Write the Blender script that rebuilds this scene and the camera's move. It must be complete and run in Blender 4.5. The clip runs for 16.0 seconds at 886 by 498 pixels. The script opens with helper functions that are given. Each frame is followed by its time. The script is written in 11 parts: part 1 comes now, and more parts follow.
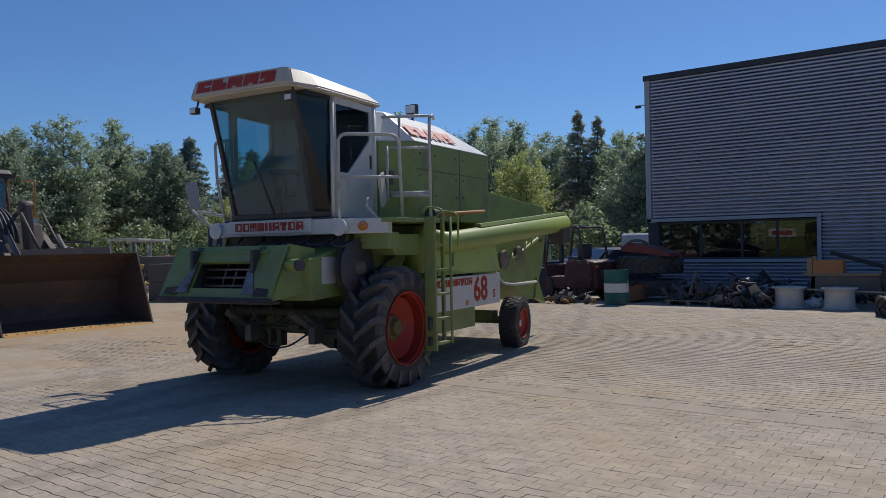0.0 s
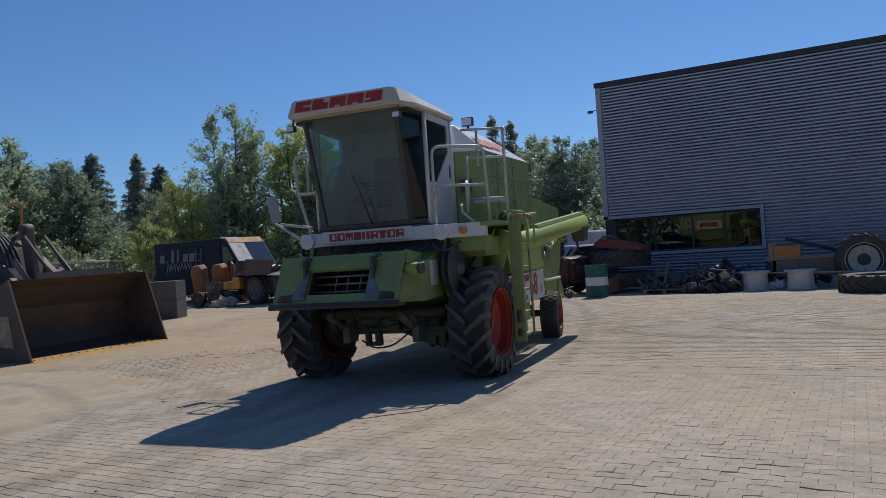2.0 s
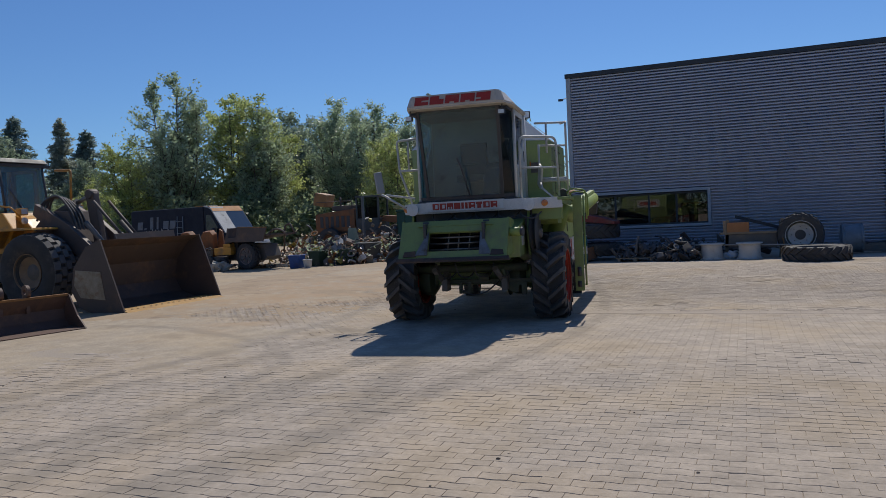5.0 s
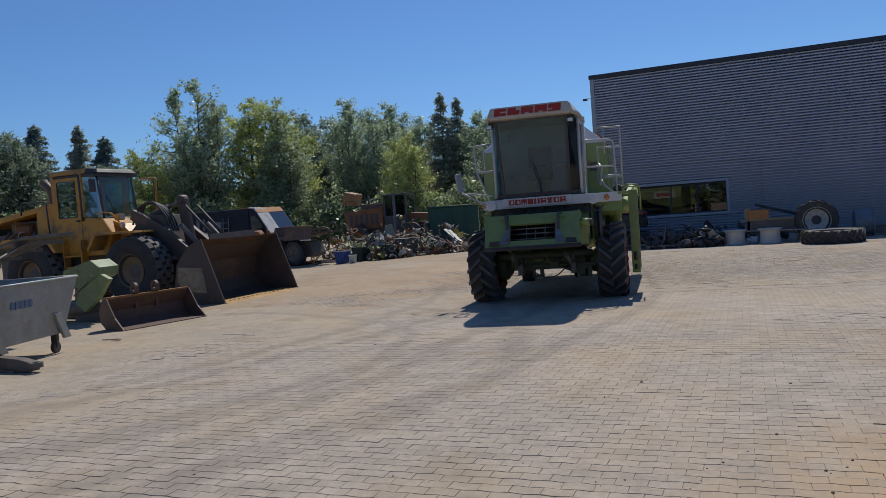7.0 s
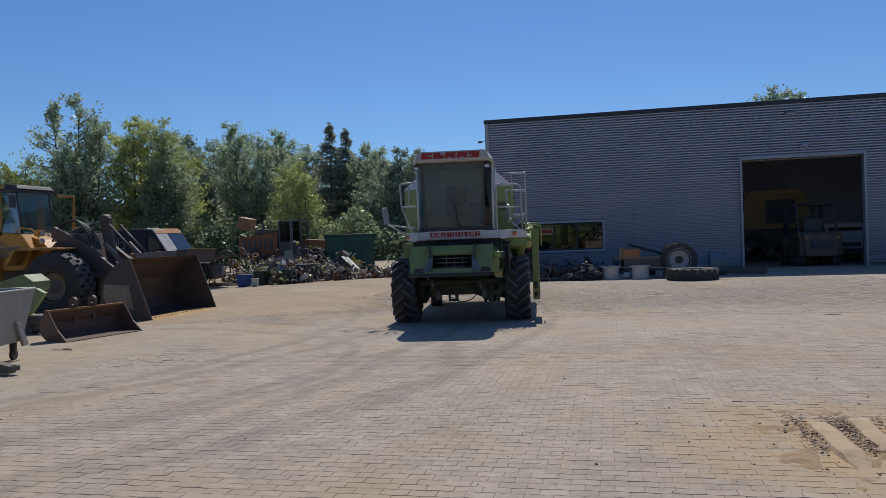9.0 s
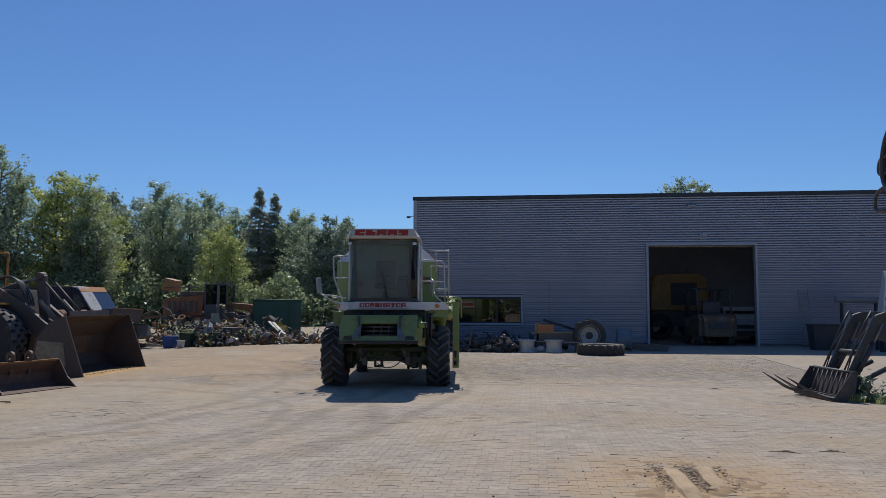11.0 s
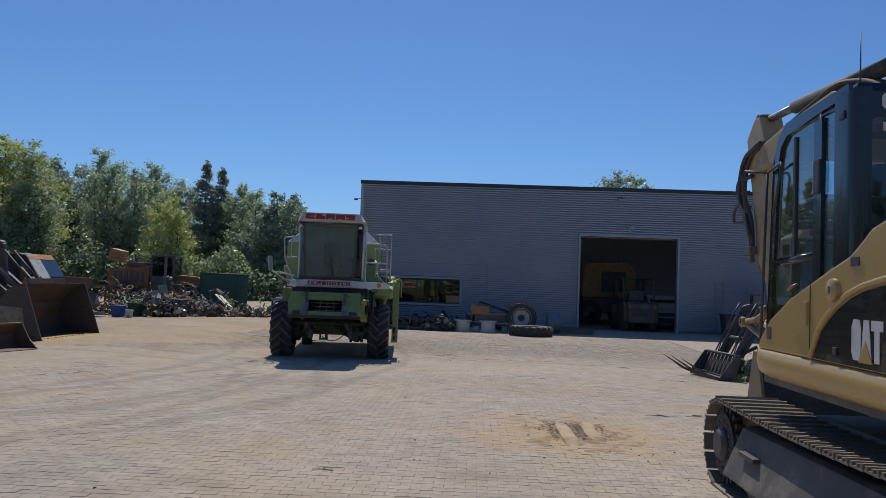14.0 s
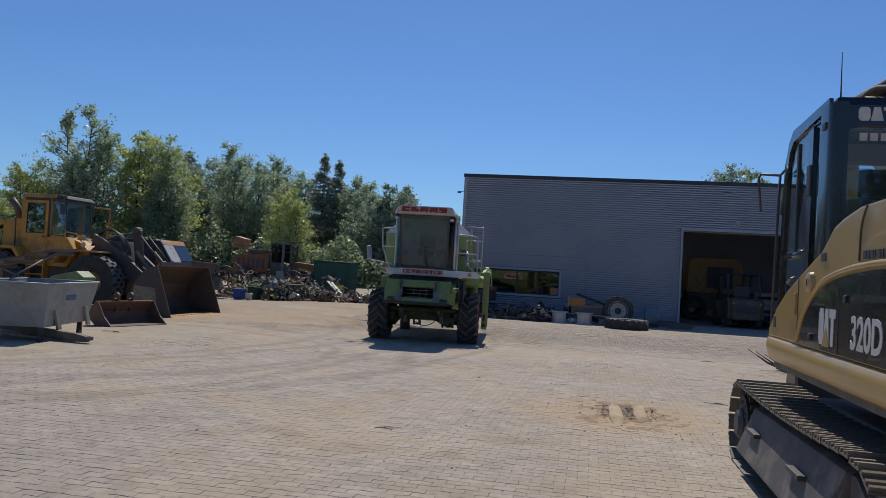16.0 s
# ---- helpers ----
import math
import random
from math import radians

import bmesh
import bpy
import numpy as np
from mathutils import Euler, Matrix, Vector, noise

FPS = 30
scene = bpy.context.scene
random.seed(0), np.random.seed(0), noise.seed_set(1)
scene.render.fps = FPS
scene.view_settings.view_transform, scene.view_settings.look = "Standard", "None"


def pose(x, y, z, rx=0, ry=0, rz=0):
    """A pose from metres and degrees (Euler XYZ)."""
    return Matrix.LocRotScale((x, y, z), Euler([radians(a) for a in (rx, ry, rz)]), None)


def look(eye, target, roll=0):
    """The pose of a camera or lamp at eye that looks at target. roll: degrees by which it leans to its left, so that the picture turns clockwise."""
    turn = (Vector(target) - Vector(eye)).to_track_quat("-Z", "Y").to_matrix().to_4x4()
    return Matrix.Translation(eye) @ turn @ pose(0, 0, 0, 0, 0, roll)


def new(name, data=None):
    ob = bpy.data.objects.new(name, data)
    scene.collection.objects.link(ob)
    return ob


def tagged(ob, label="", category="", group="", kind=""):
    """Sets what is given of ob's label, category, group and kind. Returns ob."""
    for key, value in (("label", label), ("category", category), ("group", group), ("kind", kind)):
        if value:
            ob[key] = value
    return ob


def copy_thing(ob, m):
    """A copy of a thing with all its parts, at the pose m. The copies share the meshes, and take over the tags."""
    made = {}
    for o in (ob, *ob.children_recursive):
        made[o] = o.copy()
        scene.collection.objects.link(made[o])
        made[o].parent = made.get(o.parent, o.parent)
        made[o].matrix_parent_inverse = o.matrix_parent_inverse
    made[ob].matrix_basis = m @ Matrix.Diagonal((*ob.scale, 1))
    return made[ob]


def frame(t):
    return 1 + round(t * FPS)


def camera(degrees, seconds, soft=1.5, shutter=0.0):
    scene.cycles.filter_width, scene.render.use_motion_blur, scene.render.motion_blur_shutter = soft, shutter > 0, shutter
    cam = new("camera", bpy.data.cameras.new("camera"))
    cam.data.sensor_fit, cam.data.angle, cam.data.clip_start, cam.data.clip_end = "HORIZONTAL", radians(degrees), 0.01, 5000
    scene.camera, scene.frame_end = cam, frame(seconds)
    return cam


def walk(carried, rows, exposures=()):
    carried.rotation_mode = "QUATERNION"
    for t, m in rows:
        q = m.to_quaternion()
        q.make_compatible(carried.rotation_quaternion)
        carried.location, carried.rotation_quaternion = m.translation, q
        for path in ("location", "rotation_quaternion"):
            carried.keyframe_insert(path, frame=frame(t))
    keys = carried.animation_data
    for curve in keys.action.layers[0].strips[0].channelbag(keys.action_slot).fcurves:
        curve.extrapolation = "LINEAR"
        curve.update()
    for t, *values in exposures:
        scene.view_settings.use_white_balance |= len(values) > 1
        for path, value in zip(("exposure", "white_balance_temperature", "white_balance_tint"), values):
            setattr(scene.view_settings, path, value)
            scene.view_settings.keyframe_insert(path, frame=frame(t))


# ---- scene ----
cam = camera(60.5, 16.0, soft=0.7)
PATH = [
    (0, (-0.18, -0.181, 1.597), (-1.361, 1.433, 1.59), -1.1),
    (0.5, (-0.669, -0.704, 1.599), (-1.812, 0.937, 1.593), -1.8),
    (1, (-1.067, -1.225, 1.593), (-2.151, 0.456, 1.585), -2.1),
    (1.5, (-1.446, -1.68, 1.605), (-2.442, 0.054, 1.59), -3.5),
    (2, (-1.793, -2.25, 1.635), (-2.749, -0.493, 1.634), -3.9),
    (2.5, (-2.082, -2.843, 1.641), (-2.953, -1.043, 1.611), -3.9),
    (3, (-2.336, -3.487, 1.643), (-3.202, -1.686, 1.561), -5.5),
    (3.5, (-2.487, -4.05, 1.666), (-3.309, -2.227, 1.67), -4.2),
    (4, (-2.66, -4.618, 1.647), (-3.449, -2.78, 1.603), -2.1),
    (6.5, (-3.711, -7.731, 1.769), (-4.396, -5.854, 1.681), -4.5),
    (7, (-3.765, -8.312, 1.768), (-4.511, -6.458, 1.676), -4.3),
    (7.5, (-3.918, -8.884, 1.766), (-4.68, -7.038, 1.656), -4.1),
    (8, (-3.978, -9.404, 1.774), (-4.595, -7.507, 1.621), -3.3),
    (8.5, (-4.11, -9.908, 1.794), (-4.676, -7.992, 1.708), -2.5),
    (9, (-4.18, -10.45, 1.839), (-4.609, -8.497, 1.807), -2.1),
    (9.5, (-4.043, -10.853, 1.83), (-4.348, -8.877, 1.895), -1.4),
    (12, (-3.869, -12.577, 1.918), (-4.031, -10.59, 2.069), 1.3),
    (12.5, (-3.784, -12.79, 1.881), (-3.848, -10.796, 2.028), 1.4),
    (13, (-3.817, -13.116, 1.901), (-3.87, -11.121, 2.033), 1.5),
    (13.5, (-3.72, -13.472, 1.901), (-3.774, -11.476, 2.02), 2.0),
    (14, (-3.667, -13.772, 1.92), (-3.757, -11.776, 2.017), 2.1),
    (14.5, (-3.56, -13.988, 1.935), (-3.686, -11.993, 2.015), 2.1),
    (14.8, (-3.423, -14.127, 1.931), (-3.609, -12.137, 2.01), 1.94),
    (15, (-3.332, -14.22, 1.929), (-3.622, -12.243, 2.01), 4.2),
    (15.5, (-3.106, -14.48, 1.908), (-3.466, -12.513, 1.97), 4.1),
    (16, (-2.865, -14.765, 1.902), (-3.252, -12.804, 1.963), 3.35),
]
walk(cam, [(t, look(eye, target, roll)) for t, eye, target, roll in PATH])

# ---- sky, sun and exposure ----
SUN = Vector((-0.086, 0.815, 1.0)).normalized()
world = bpy.data.worlds.new("sky")
scene.world = world
world.use_nodes = True
sky = world.node_tree.nodes.new("ShaderNodeTexSky")
sky.sky_type, sky.sun_disc = "NISHITA", False
sky.sun_elevation, sky.sun_rotation = math.asin(SUN.z), math.atan2(SUN.x, SUN.y)
sky.air_density, sky.dust_density, sky.ozone_density, sky.altitude = 1.0, 0.2, 3.0, 100
back = world.node_tree.nodes["Background"]
back.inputs["Strength"].default_value = 0.064
clear = world.node_tree.nodes.new("ShaderNodeMix")
clear.data_type, clear.blend_type = "RGBA", "MULTIPLY"
clear.inputs[0].default_value, clear.inputs[7].default_value = 1.0, (0.67, 0.97, 1.37, 1)
world.node_tree.links.new(sky.outputs[0], clear.inputs[6])
world.node_tree.links.new(clear.outputs[2], back.inputs[0])
sun = new("sun", bpy.data.lights.new("sun", "SUN"))
sun.data.energy, sun.data.angle, sun.data.color = 3.2, radians(0.53), (1.0, 0.95, 0.87)
sun.matrix_world = look(SUN * 100, (0, 0, 0))
scene.view_settings.exposure = 0.0


# ---- helpers for meshes ----
def part(name, bm, material, parent=None, label=""):
    """One bmesh as one mesh object, under a thing or a part."""
    me = bpy.data.meshes.new(name)
    bm.to_mesh(me)
    bm.free()
    return part_of(name, me, material, parent, label)


def part_of(name, me, material, parent=None, label=""):
    if material and not me.materials:
        me.materials.append(material)
    ob = new(name, me)
    if parent:
        ob.parent = parent
    if label:
        ob["label"] = label
    return ob


def thing(name, m, label, category, group="", kind=""):
    """An Empty at the base of a thing; its parts are children in local metres."""
    ob = new(name)
    ob.empty_display_size = 0.2
    ob.matrix_world = m
    return tagged(ob, label, category, group, kind)


def smooth(bm, angle=35):
    for f in bm.faces:
        f.smooth = True
    for e in bm.edges:
        if len(e.link_faces) == 2 and e.calc_face_angle(0) > radians(angle):
            e.smooth = False
    return bm


def box(bm, x0, x1, y0, y1, z0, z1, bevel=0.0, m=None):
    """A box, its edges rounded by bevel."""
    made = bmesh.ops.create_cube(bm, size=1)["verts"]
    for v in made:
        v.co = Vector(((x0 + x1) / 2 + v.co.x * (x1 - x0), (y0 + y1) / 2 + v.co.y * (y1 - y0), (z0 + z1) / 2 + v.co.z * (z1 - z0)))
        if m:
            v.co = m @ v.co
    if bevel:
        edges = list({e for v in made for e in v.link_edges})
        bmesh.ops.bevel(bm, geom=edges, offset=bevel, segments=2, affect="EDGES", profile=0.7)
    return bm


def prism(bm, outline, axis, a, b, bevel=0.0, m=None):
    """A flat outline pushed along an axis from a to b. axis x: outline is (y, z); y: (x, z); z: (x, y)."""
    def at(p, h):
        v = {"x": (h, p[0], p[1]), "y": (p[0], h, p[1]), "z": (p[0], p[1], h)}[axis]
        return m @ Vector(v) if m else Vector(v)
    lo = [bm.verts.new(at(p, a)) for p in outline]
    hi = [bm.verts.new(at(p, b)) for p in outline]
    n = len(outline)
    faces = [bm.faces.new(lo), bm.faces.new(hi[::-1])]
    faces += [bm.faces.new((lo[i], hi[i], hi[(i + 1) % n], lo[(i + 1) % n])) for i in range(n)]
    bmesh.ops.recalc_face_normals(bm, faces=faces)
    if bevel:
        edges = list({e for f in faces for e in f.edges})
        bmesh.ops.bevel(bm, geom=edges, offset=bevel, segments=2, affect="EDGES", profile=0.7)
    return bm


def hull(bm, low, high, bevel=0.0):
    """A solid between two rings of the same count of points."""
    lo, hi = [bm.verts.new(p) for p in low], [bm.verts.new(p) for p in high]
    n = len(lo)
    faces = [bm.faces.new(lo), bm.faces.new(hi[::-1])]
    faces += [bm.faces.new((lo[i], hi[i], hi[(i + 1) % n], lo[(i + 1) % n])) for i in range(n)]
    bmesh.ops.recalc_face_normals(bm, faces=faces)
    if bevel:
        bmesh.ops.bevel(bm, geom=list({e for f in faces for e in f.edges}), offset=bevel, segments=2, affect="EDGES", profile=0.7)
    return bm


def tube(bm, points, r, n=8, bend=0.0, closed=False):
    """A round bar along points; bend rounds its corners; r may be a list, one for each end."""
    pts = [Vector(p) for p in points]
    if bend:
        out = [pts[0]]
        for a, b, c in zip(pts, pts[1:], pts[2:]):
            d = min(bend, (a - b).length * 0.45, (c - b).length * 0.45)
            p, q = b + (a - b).normalized() * d, b + (c - b).normalized() * d
            out += [p.lerp(b, k).lerp(b.lerp(q, k), k) for k in (0.0, 0.25, 0.5, 0.75, 1.0)]
        pts = out + [pts[-1]]
    rr = r if isinstance(r, (list, tuple)) else [r, r]
    rings, side = [], None
    for i, p in enumerate(pts):
        d = (pts[min(i + 1, len(pts) - 1)] - pts[max(i - 1, 0)]).normalized()
        side = (d.orthogonal() if side is None else side - d * side.dot(d)).normalized()
        up, k = d.cross(side), i / max(1, len(pts) - 1)
        rad = rr[0] + (rr[-1] - rr[0]) * k
        rings.append([bm.verts.new(p + (side * math.cos(2 * math.pi * j / n) + up * math.sin(2 * math.pi * j / n)) * rad) for j in range(n)])
    for a, b in zip(rings, rings[1:]):
        for j in range(n):
            f = bm.faces.new((a[j], a[(j + 1) % n], b[(j + 1) % n], b[j]))
            f.smooth = n > 5
    bm.faces.new(rings[0][::-1]), bm.faces.new(rings[-1])
    return bm


def lathe(bm, profile, n=32, axis="y", centre=(0, 0, 0), closed=True):
    """A profile of (radius, along) turned about an axis through centre."""
    c, rings = Vector(centre), []
    for r, h in profile:
        ring = []
        for j in range(n):
            a = 2 * math.pi * j / n
            s, k = r * math.sin(a), r * math.cos(a)
            ring.append(bm.verts.new(c + Vector({"x": (h, s, k), "y": (s, h, k), "z": (s, k, h)}[axis])))
        rings.append(ring)
    pairs = list(zip(rings, rings[1:])) + ([(rings[-1], rings[0])] if closed else [])
    faces = []
    for a, b in pairs:
        for j in range(n):
            faces.append(bm.faces.new((a[j], a[(j + 1) % n], b[(j + 1) % n], b[j])))
    if not closed:
        faces += [bm.faces.new(rings[0][::-1]), bm.faces.new(rings[-1])]
    bmesh.ops.recalc_face_normals(bm, faces=faces)
    return smooth(bm, 40)


def moved(bm, m):
    bmesh.ops.transform(bm, matrix=m, verts=bm.verts[:])
    return bm


def ground_z(x, y):
    """The yard dips towards the drain in front of the hall and rises gently on the other side."""
    fade = min(1.0, max(0.0, (x + 14.5) / 4.0))
    fade = fade * fade * (3 - 2 * fade)
    return -0.13 * math.exp(-(((y - 8.3) / 4.3) ** 2)) * fade + 0.011 * max(0.0, -y)


# ---- materials ----
def material(name, colour, rough=0.6, metal=0.0, second=None, spread=0.5, scale=3.0, grain=60.0, bump=0.1, dirt=None, dirt_amount=0.4,
             coords="Object", coat=0.0, island=False, tone=0.0):
    """A surface with two sizes of variation, dirt in patches and fine relief."""
    m = bpy.data.materials.new(name)
    m.use_nodes = True
    nt = m.node_tree
    bsdf = nt.nodes["Principled BSDF"]
    tex = nt.nodes.new("ShaderNodeTexCoord")

    def noise_of(s, detail=5.0, rough_=0.6):
        n = nt.nodes.new("ShaderNodeTexNoise")
        n.inputs["Scale"].default_value, n.inputs["Detail"].default_value, n.inputs["Roughness"].default_value = s, detail, rough_
        nt.links.new(tex.outputs[coords], n.inputs["Vector"])
        return n

    def ramp(source, a, b):
        r = nt.nodes.new("ShaderNodeMapRange")
        r.inputs["From Min"].default_value, r.inputs["From Max"].default_value = a, b
        nt.links.new(source, r.inputs["Value"])
        return r.outputs[0]

    def mix(f, a, b, mode="MIX"):
        x = nt.nodes.new("ShaderNodeMix")
        x.data_type, x.blend_type = "RGBA", mode
        for key, value in ((0, f), (6, a), (7, b)):
            if hasattr(value, "links"):
                nt.links.new(value, x.inputs[key])
            else:
                x.inputs[key].default_value = value if key == 0 else (*value, 1)
        return x.outputs[2]

    second = second or tuple(c * (1 - spread * 0.5) for c in colour)
    big, fine = noise_of(scale), noise_of(grain, 3.0)
    col = mix(ramp(big.outputs[0], 0.35, 0.68), colour, second)
    col = mix(ramp(fine.outputs[0], 0.3, 0.75), col, tuple(c * 0.78 for c in colour))
    if tone:
        info = nt.nodes.new("ShaderNodeNewGeometry" if island else "ShaderNodeObjectInfo")
        hsv = nt.nodes.new("ShaderNodeHueSaturation")
        nt.links.new(ramp(info.outputs["Random Per Island" if island else "Random"], 0.0, 1.0), hsv.inputs["Value"])
        hsv.inputs["Value"].links[0].from_node.inputs["To Min"].default_value = 1 - tone
        hsv.inputs["Value"].links[0].from_node.inputs["To Max"].default_value = 1 + tone
        nt.links.new(col, hsv.inputs["Color"])
        col = hsv.outputs[0]
    rough_out = ramp(big.outputs[0], 0.2, 0.8)
    rough_out.node.inputs["To Min"].default_value, rough_out.node.inputs["To Max"].default_value = max(0.03, rough - 0.12), min(1, rough + 0.12)
    if dirt:
        patches = noise_of(scale * 0.6 + 0.7, 7.0, 0.72)
        amount = ramp(patches.outputs[0], 0.62 - 0.25 * dirt_amount, 0.78 - 0.2 * dirt_amount)
        col = mix(amount, col, dirt)
    nt.links.new(col, bsdf.inputs["Base Color"])
    nt.links.new(rough_out, bsdf.inputs["Roughness"])
    bsdf.inputs["Metallic"].default_value, bsdf.inputs["Coat Weight"].default_value = metal, coat
    if bump:
        b = nt.nodes.new("ShaderNodeBump")
        b.inputs["Strength"].default_value, b.inputs["Distance"].default_value = bump, 0.01
        nt.links.new(fine.outputs[0], b.inputs["Height"])
        nt.links.new(b.outputs[0], bsdf.inputs["Normal"])
    return m


def glass(name, tint=(0.8, 0.9, 0.9), clear=0.8, rough=0.02, dust=0.0, mirror=0.045):
    """Thin sheet glass: a clear pane with a mirror-like face."""
    m = bpy.data.materials.new(name)
    m.use_nodes = True
    nt = m.node_tree
    nt.nodes.remove(nt.nodes["Principled BSDF"])
    out = nt.nodes["Material Output"]
    see, gloss, mixer, facing, steep, share = (nt.nodes.new("ShaderNode" + k) for k in ("BsdfTransparent", "BsdfGlossy", "MixShader", "LayerWeight", "Math", "MapRange"))
    see.inputs[0].default_value = (*[c * clear for c in tint], 1)
    gloss.inputs["Roughness"].default_value = rough
    facing.inputs[0].default_value = 0.5
    steep.operation, steep.inputs[1].default_value = "POWER", 5.0
    nt.links.new(facing.outputs["Facing"], steep.inputs[0])
    nt.links.new(steep.outputs[0], share.inputs["Value"])
    share.inputs["To Min"].default_value, share.inputs["To Max"].default_value = mirror, 0.9
    nt.links.new(share.outputs[0], mixer.inputs[0])
    nt.links.new(see.outputs[0], mixer.inputs[1])
    nt.links.new(gloss.outputs[0], mixer.inputs[2])
    if dust:
        film, thin, both, lay, tex, spots, rng = (nt.nodes.new("ShaderNode" + k) for k in ("BsdfDiffuse", "BsdfTranslucent", "MixShader", "MixShader", "TexCoord", "TexNoise", "MapRange"))
        film.inputs[0].default_value = thin.inputs[0].default_value = (0.46, 0.52, 0.56, 1)
        nt.links.new(film.outputs[0], both.inputs[1])
        nt.links.new(thin.outputs[0], both.inputs[2])
        spots.inputs["Scale"].default_value, spots.inputs["Detail"].default_value = 2.5, 6.0
        nt.links.new(tex.outputs["Object"], spots.inputs["Vector"])
        nt.links.new(spots.outputs[0], rng.inputs["Value"])
        rng.inputs["To Min"].default_value, rng.inputs["To Max"].default_value = dust * 0.7, dust * 1.3
        nt.links.new(rng.outputs[0], lay.inputs[0])
        nt.links.new(mixer.outputs[0], lay.inputs[1])
        nt.links.new(both.outputs[0], lay.inputs[2])
        nt.links.new(lay.outputs[0], out.inputs[0])
    else:
        nt.links.new(mixer.outputs[0], out.inputs[0])
    return m


GREEN = material("green paint", (0.265, 0.345, 0.11), 0.45, second=(0.22, 0.295, 0.095), scale=1.8, dirt=(0.19, 0.2, 0.11), dirt_amount=0.5, bump=0.08)
GREEN_TUBE = material("pale green paint", (0.29, 0.37, 0.09), 0.5, second=(0.24, 0.31, 0.08), scale=1.2, dirt=(0.25, 0.24, 0.12), bump=0.05)
WHITE = material("white paint", (0.72, 0.72, 0.69), 0.4, second=(0.62, 0.62, 0.58), scale=2, dirt=(0.48, 0.44, 0.37), dirt_amount=0.3, bump=0.04)
CREAM = material("cream roof paint", (0.64, 0.58, 0.48), 0.45, second=(0.55, 0.49, 0.4), scale=3, dirt=(0.42, 0.35, 0.27), dirt_amount=0.4, bump=0.05)
RED = material("red paint", (0.46, 0.04, 0.02), 0.5, second=(0.36, 0.035, 0.02), scale=5, dirt=(0.3, 0.13, 0.09), dirt_amount=0.2)
RED_FADED = material("faded red lettering", (0.62, 0.13, 0.1), 0.6, second=(0.66, 0.3, 0.26), scale=7)
RUBBER = material("tyre rubber", (0.055, 0.053, 0.053), 0.75, second=(0.085, 0.08, 0.075), scale=6, dirt=(0.16, 0.14, 0.115), dirt_amount=0.3, bump=0.3)
BLACK = material("black steel", (0.07, 0.07, 0.073), 0.55, scale=4, dirt=(0.13, 0.105, 0.08), dirt_amount=0.3)
DARK = material("greasy machine parts", (0.13, 0.122, 0.11), 0.6, second=(0.2, 0.16, 0.125), scale=5, dirt=(0.21, 0.155, 0.115), dirt_amount=0.4, bump=0.3)
GREY_STEEL = material("worn bare steel", (0.34, 0.33, 0.31), 0.42, 0.7, second=(0.2, 0.16, 0.12), scale=6, dirt=(0.2, 0.12, 0.07), dirt_amount=0.4)
RAIL = material("pale grey rail paint", (0.55, 0.56, 0.54), 0.45, second=(0.42, 0.42, 0.4), scale=9, dirt=(0.3, 0.24, 0.18), dirt_amount=0.25)
RUST = material("rusty bucket steel", (0.125, 0.092, 0.076), 0.6, 0.1, second=(0.085, 0.07, 0.064), scale=1.3, dirt=(0.2, 0.12, 0.075), dirt_amount=0.35, bump=0.35)
OCHRE = material("ochre rust dust", (0.52, 0.3, 0.09), 0.75, 0.0, second=(0.4, 0.22, 0.08), scale=4, dirt=(0.3, 0.16, 0.07), dirt_amount=0.3, bump=0.3)
RUST_BRIGHT = material("orange rust edge", (0.36, 0.17, 0.05), 0.6, 0.2, second=(0.2, 0.1, 0.04), scale=5, bump=0.3)
YELLOW = material("loader yellow paint", (0.7, 0.335, 0.045), 0.45, second=(0.52, 0.245, 0.04), scale=2.2, dirt=(0.2, 0.13, 0.08), dirt_amount=0.55, bump=0.15)
DIGGER_YELLOW = material("excavator yellow paint", (0.56, 0.37, 0.12), 0.35, second=(0.5, 0.33, 0.11), scale=1.0, dirt=(0.4, 0.29, 0.15), dirt_amount=0.25, bump=0.03, coat=0.3)
ARM = material("dirty arm paint", (0.52, 0.385, 0.215), 0.55, second=(0.37, 0.27, 0.15), scale=1.6, dirt=(0.14, 0.105, 0.07), dirt_amount=0.45, bump=0.1)
PANEL = material("pale wall panel", (0.62, 0.63, 0.64), 0.6, second=(0.55, 0.56, 0.57), scale=0.8, bump=0.03)
DIGGER_BLACK = material("black gloss paint", (0.012, 0.013, 0.016), 0.25, scale=2, dirt=(0.05, 0.045, 0.04), dirt_amount=0.2, bump=0.02, coat=0.5)
ORANGE = material("old orange paint", (0.32, 0.12, 0.035), 0.65, second=(0.19, 0.08, 0.04), scale=3, dirt=(0.12, 0.07, 0.04), dirt_amount=0.5)
TEAL = material("dark green container paint", (0.03, 0.11, 0.075), 0.55, second=(0.025, 0.085, 0.06), scale=1.2, dirt=(0.12, 0.09, 0.06), dirt_amount=0.2)
NAVY = material("dark van paint", (0.014, 0.018, 0.032), 0.75, scale=2, dirt=(0.035, 0.034, 0.036), dirt_amount=0.3)
CLADDING = material("blue grey cladding", (0.49, 0.535, 0.67), 0.42, 0.3, second=(0.45, 0.495, 0.62), scale=0.5, grain=30, bump=0.03)
TRIM = material("pale grey trim", (0.42, 0.44, 0.47), 0.45, 0.2, second=(0.36, 0.38, 0.41), scale=2, bump=0.03)
CAP = material("dark grey roof edge", (0.05, 0.055, 0.065), 0.5, 0.2, scale=2, bump=0.03)
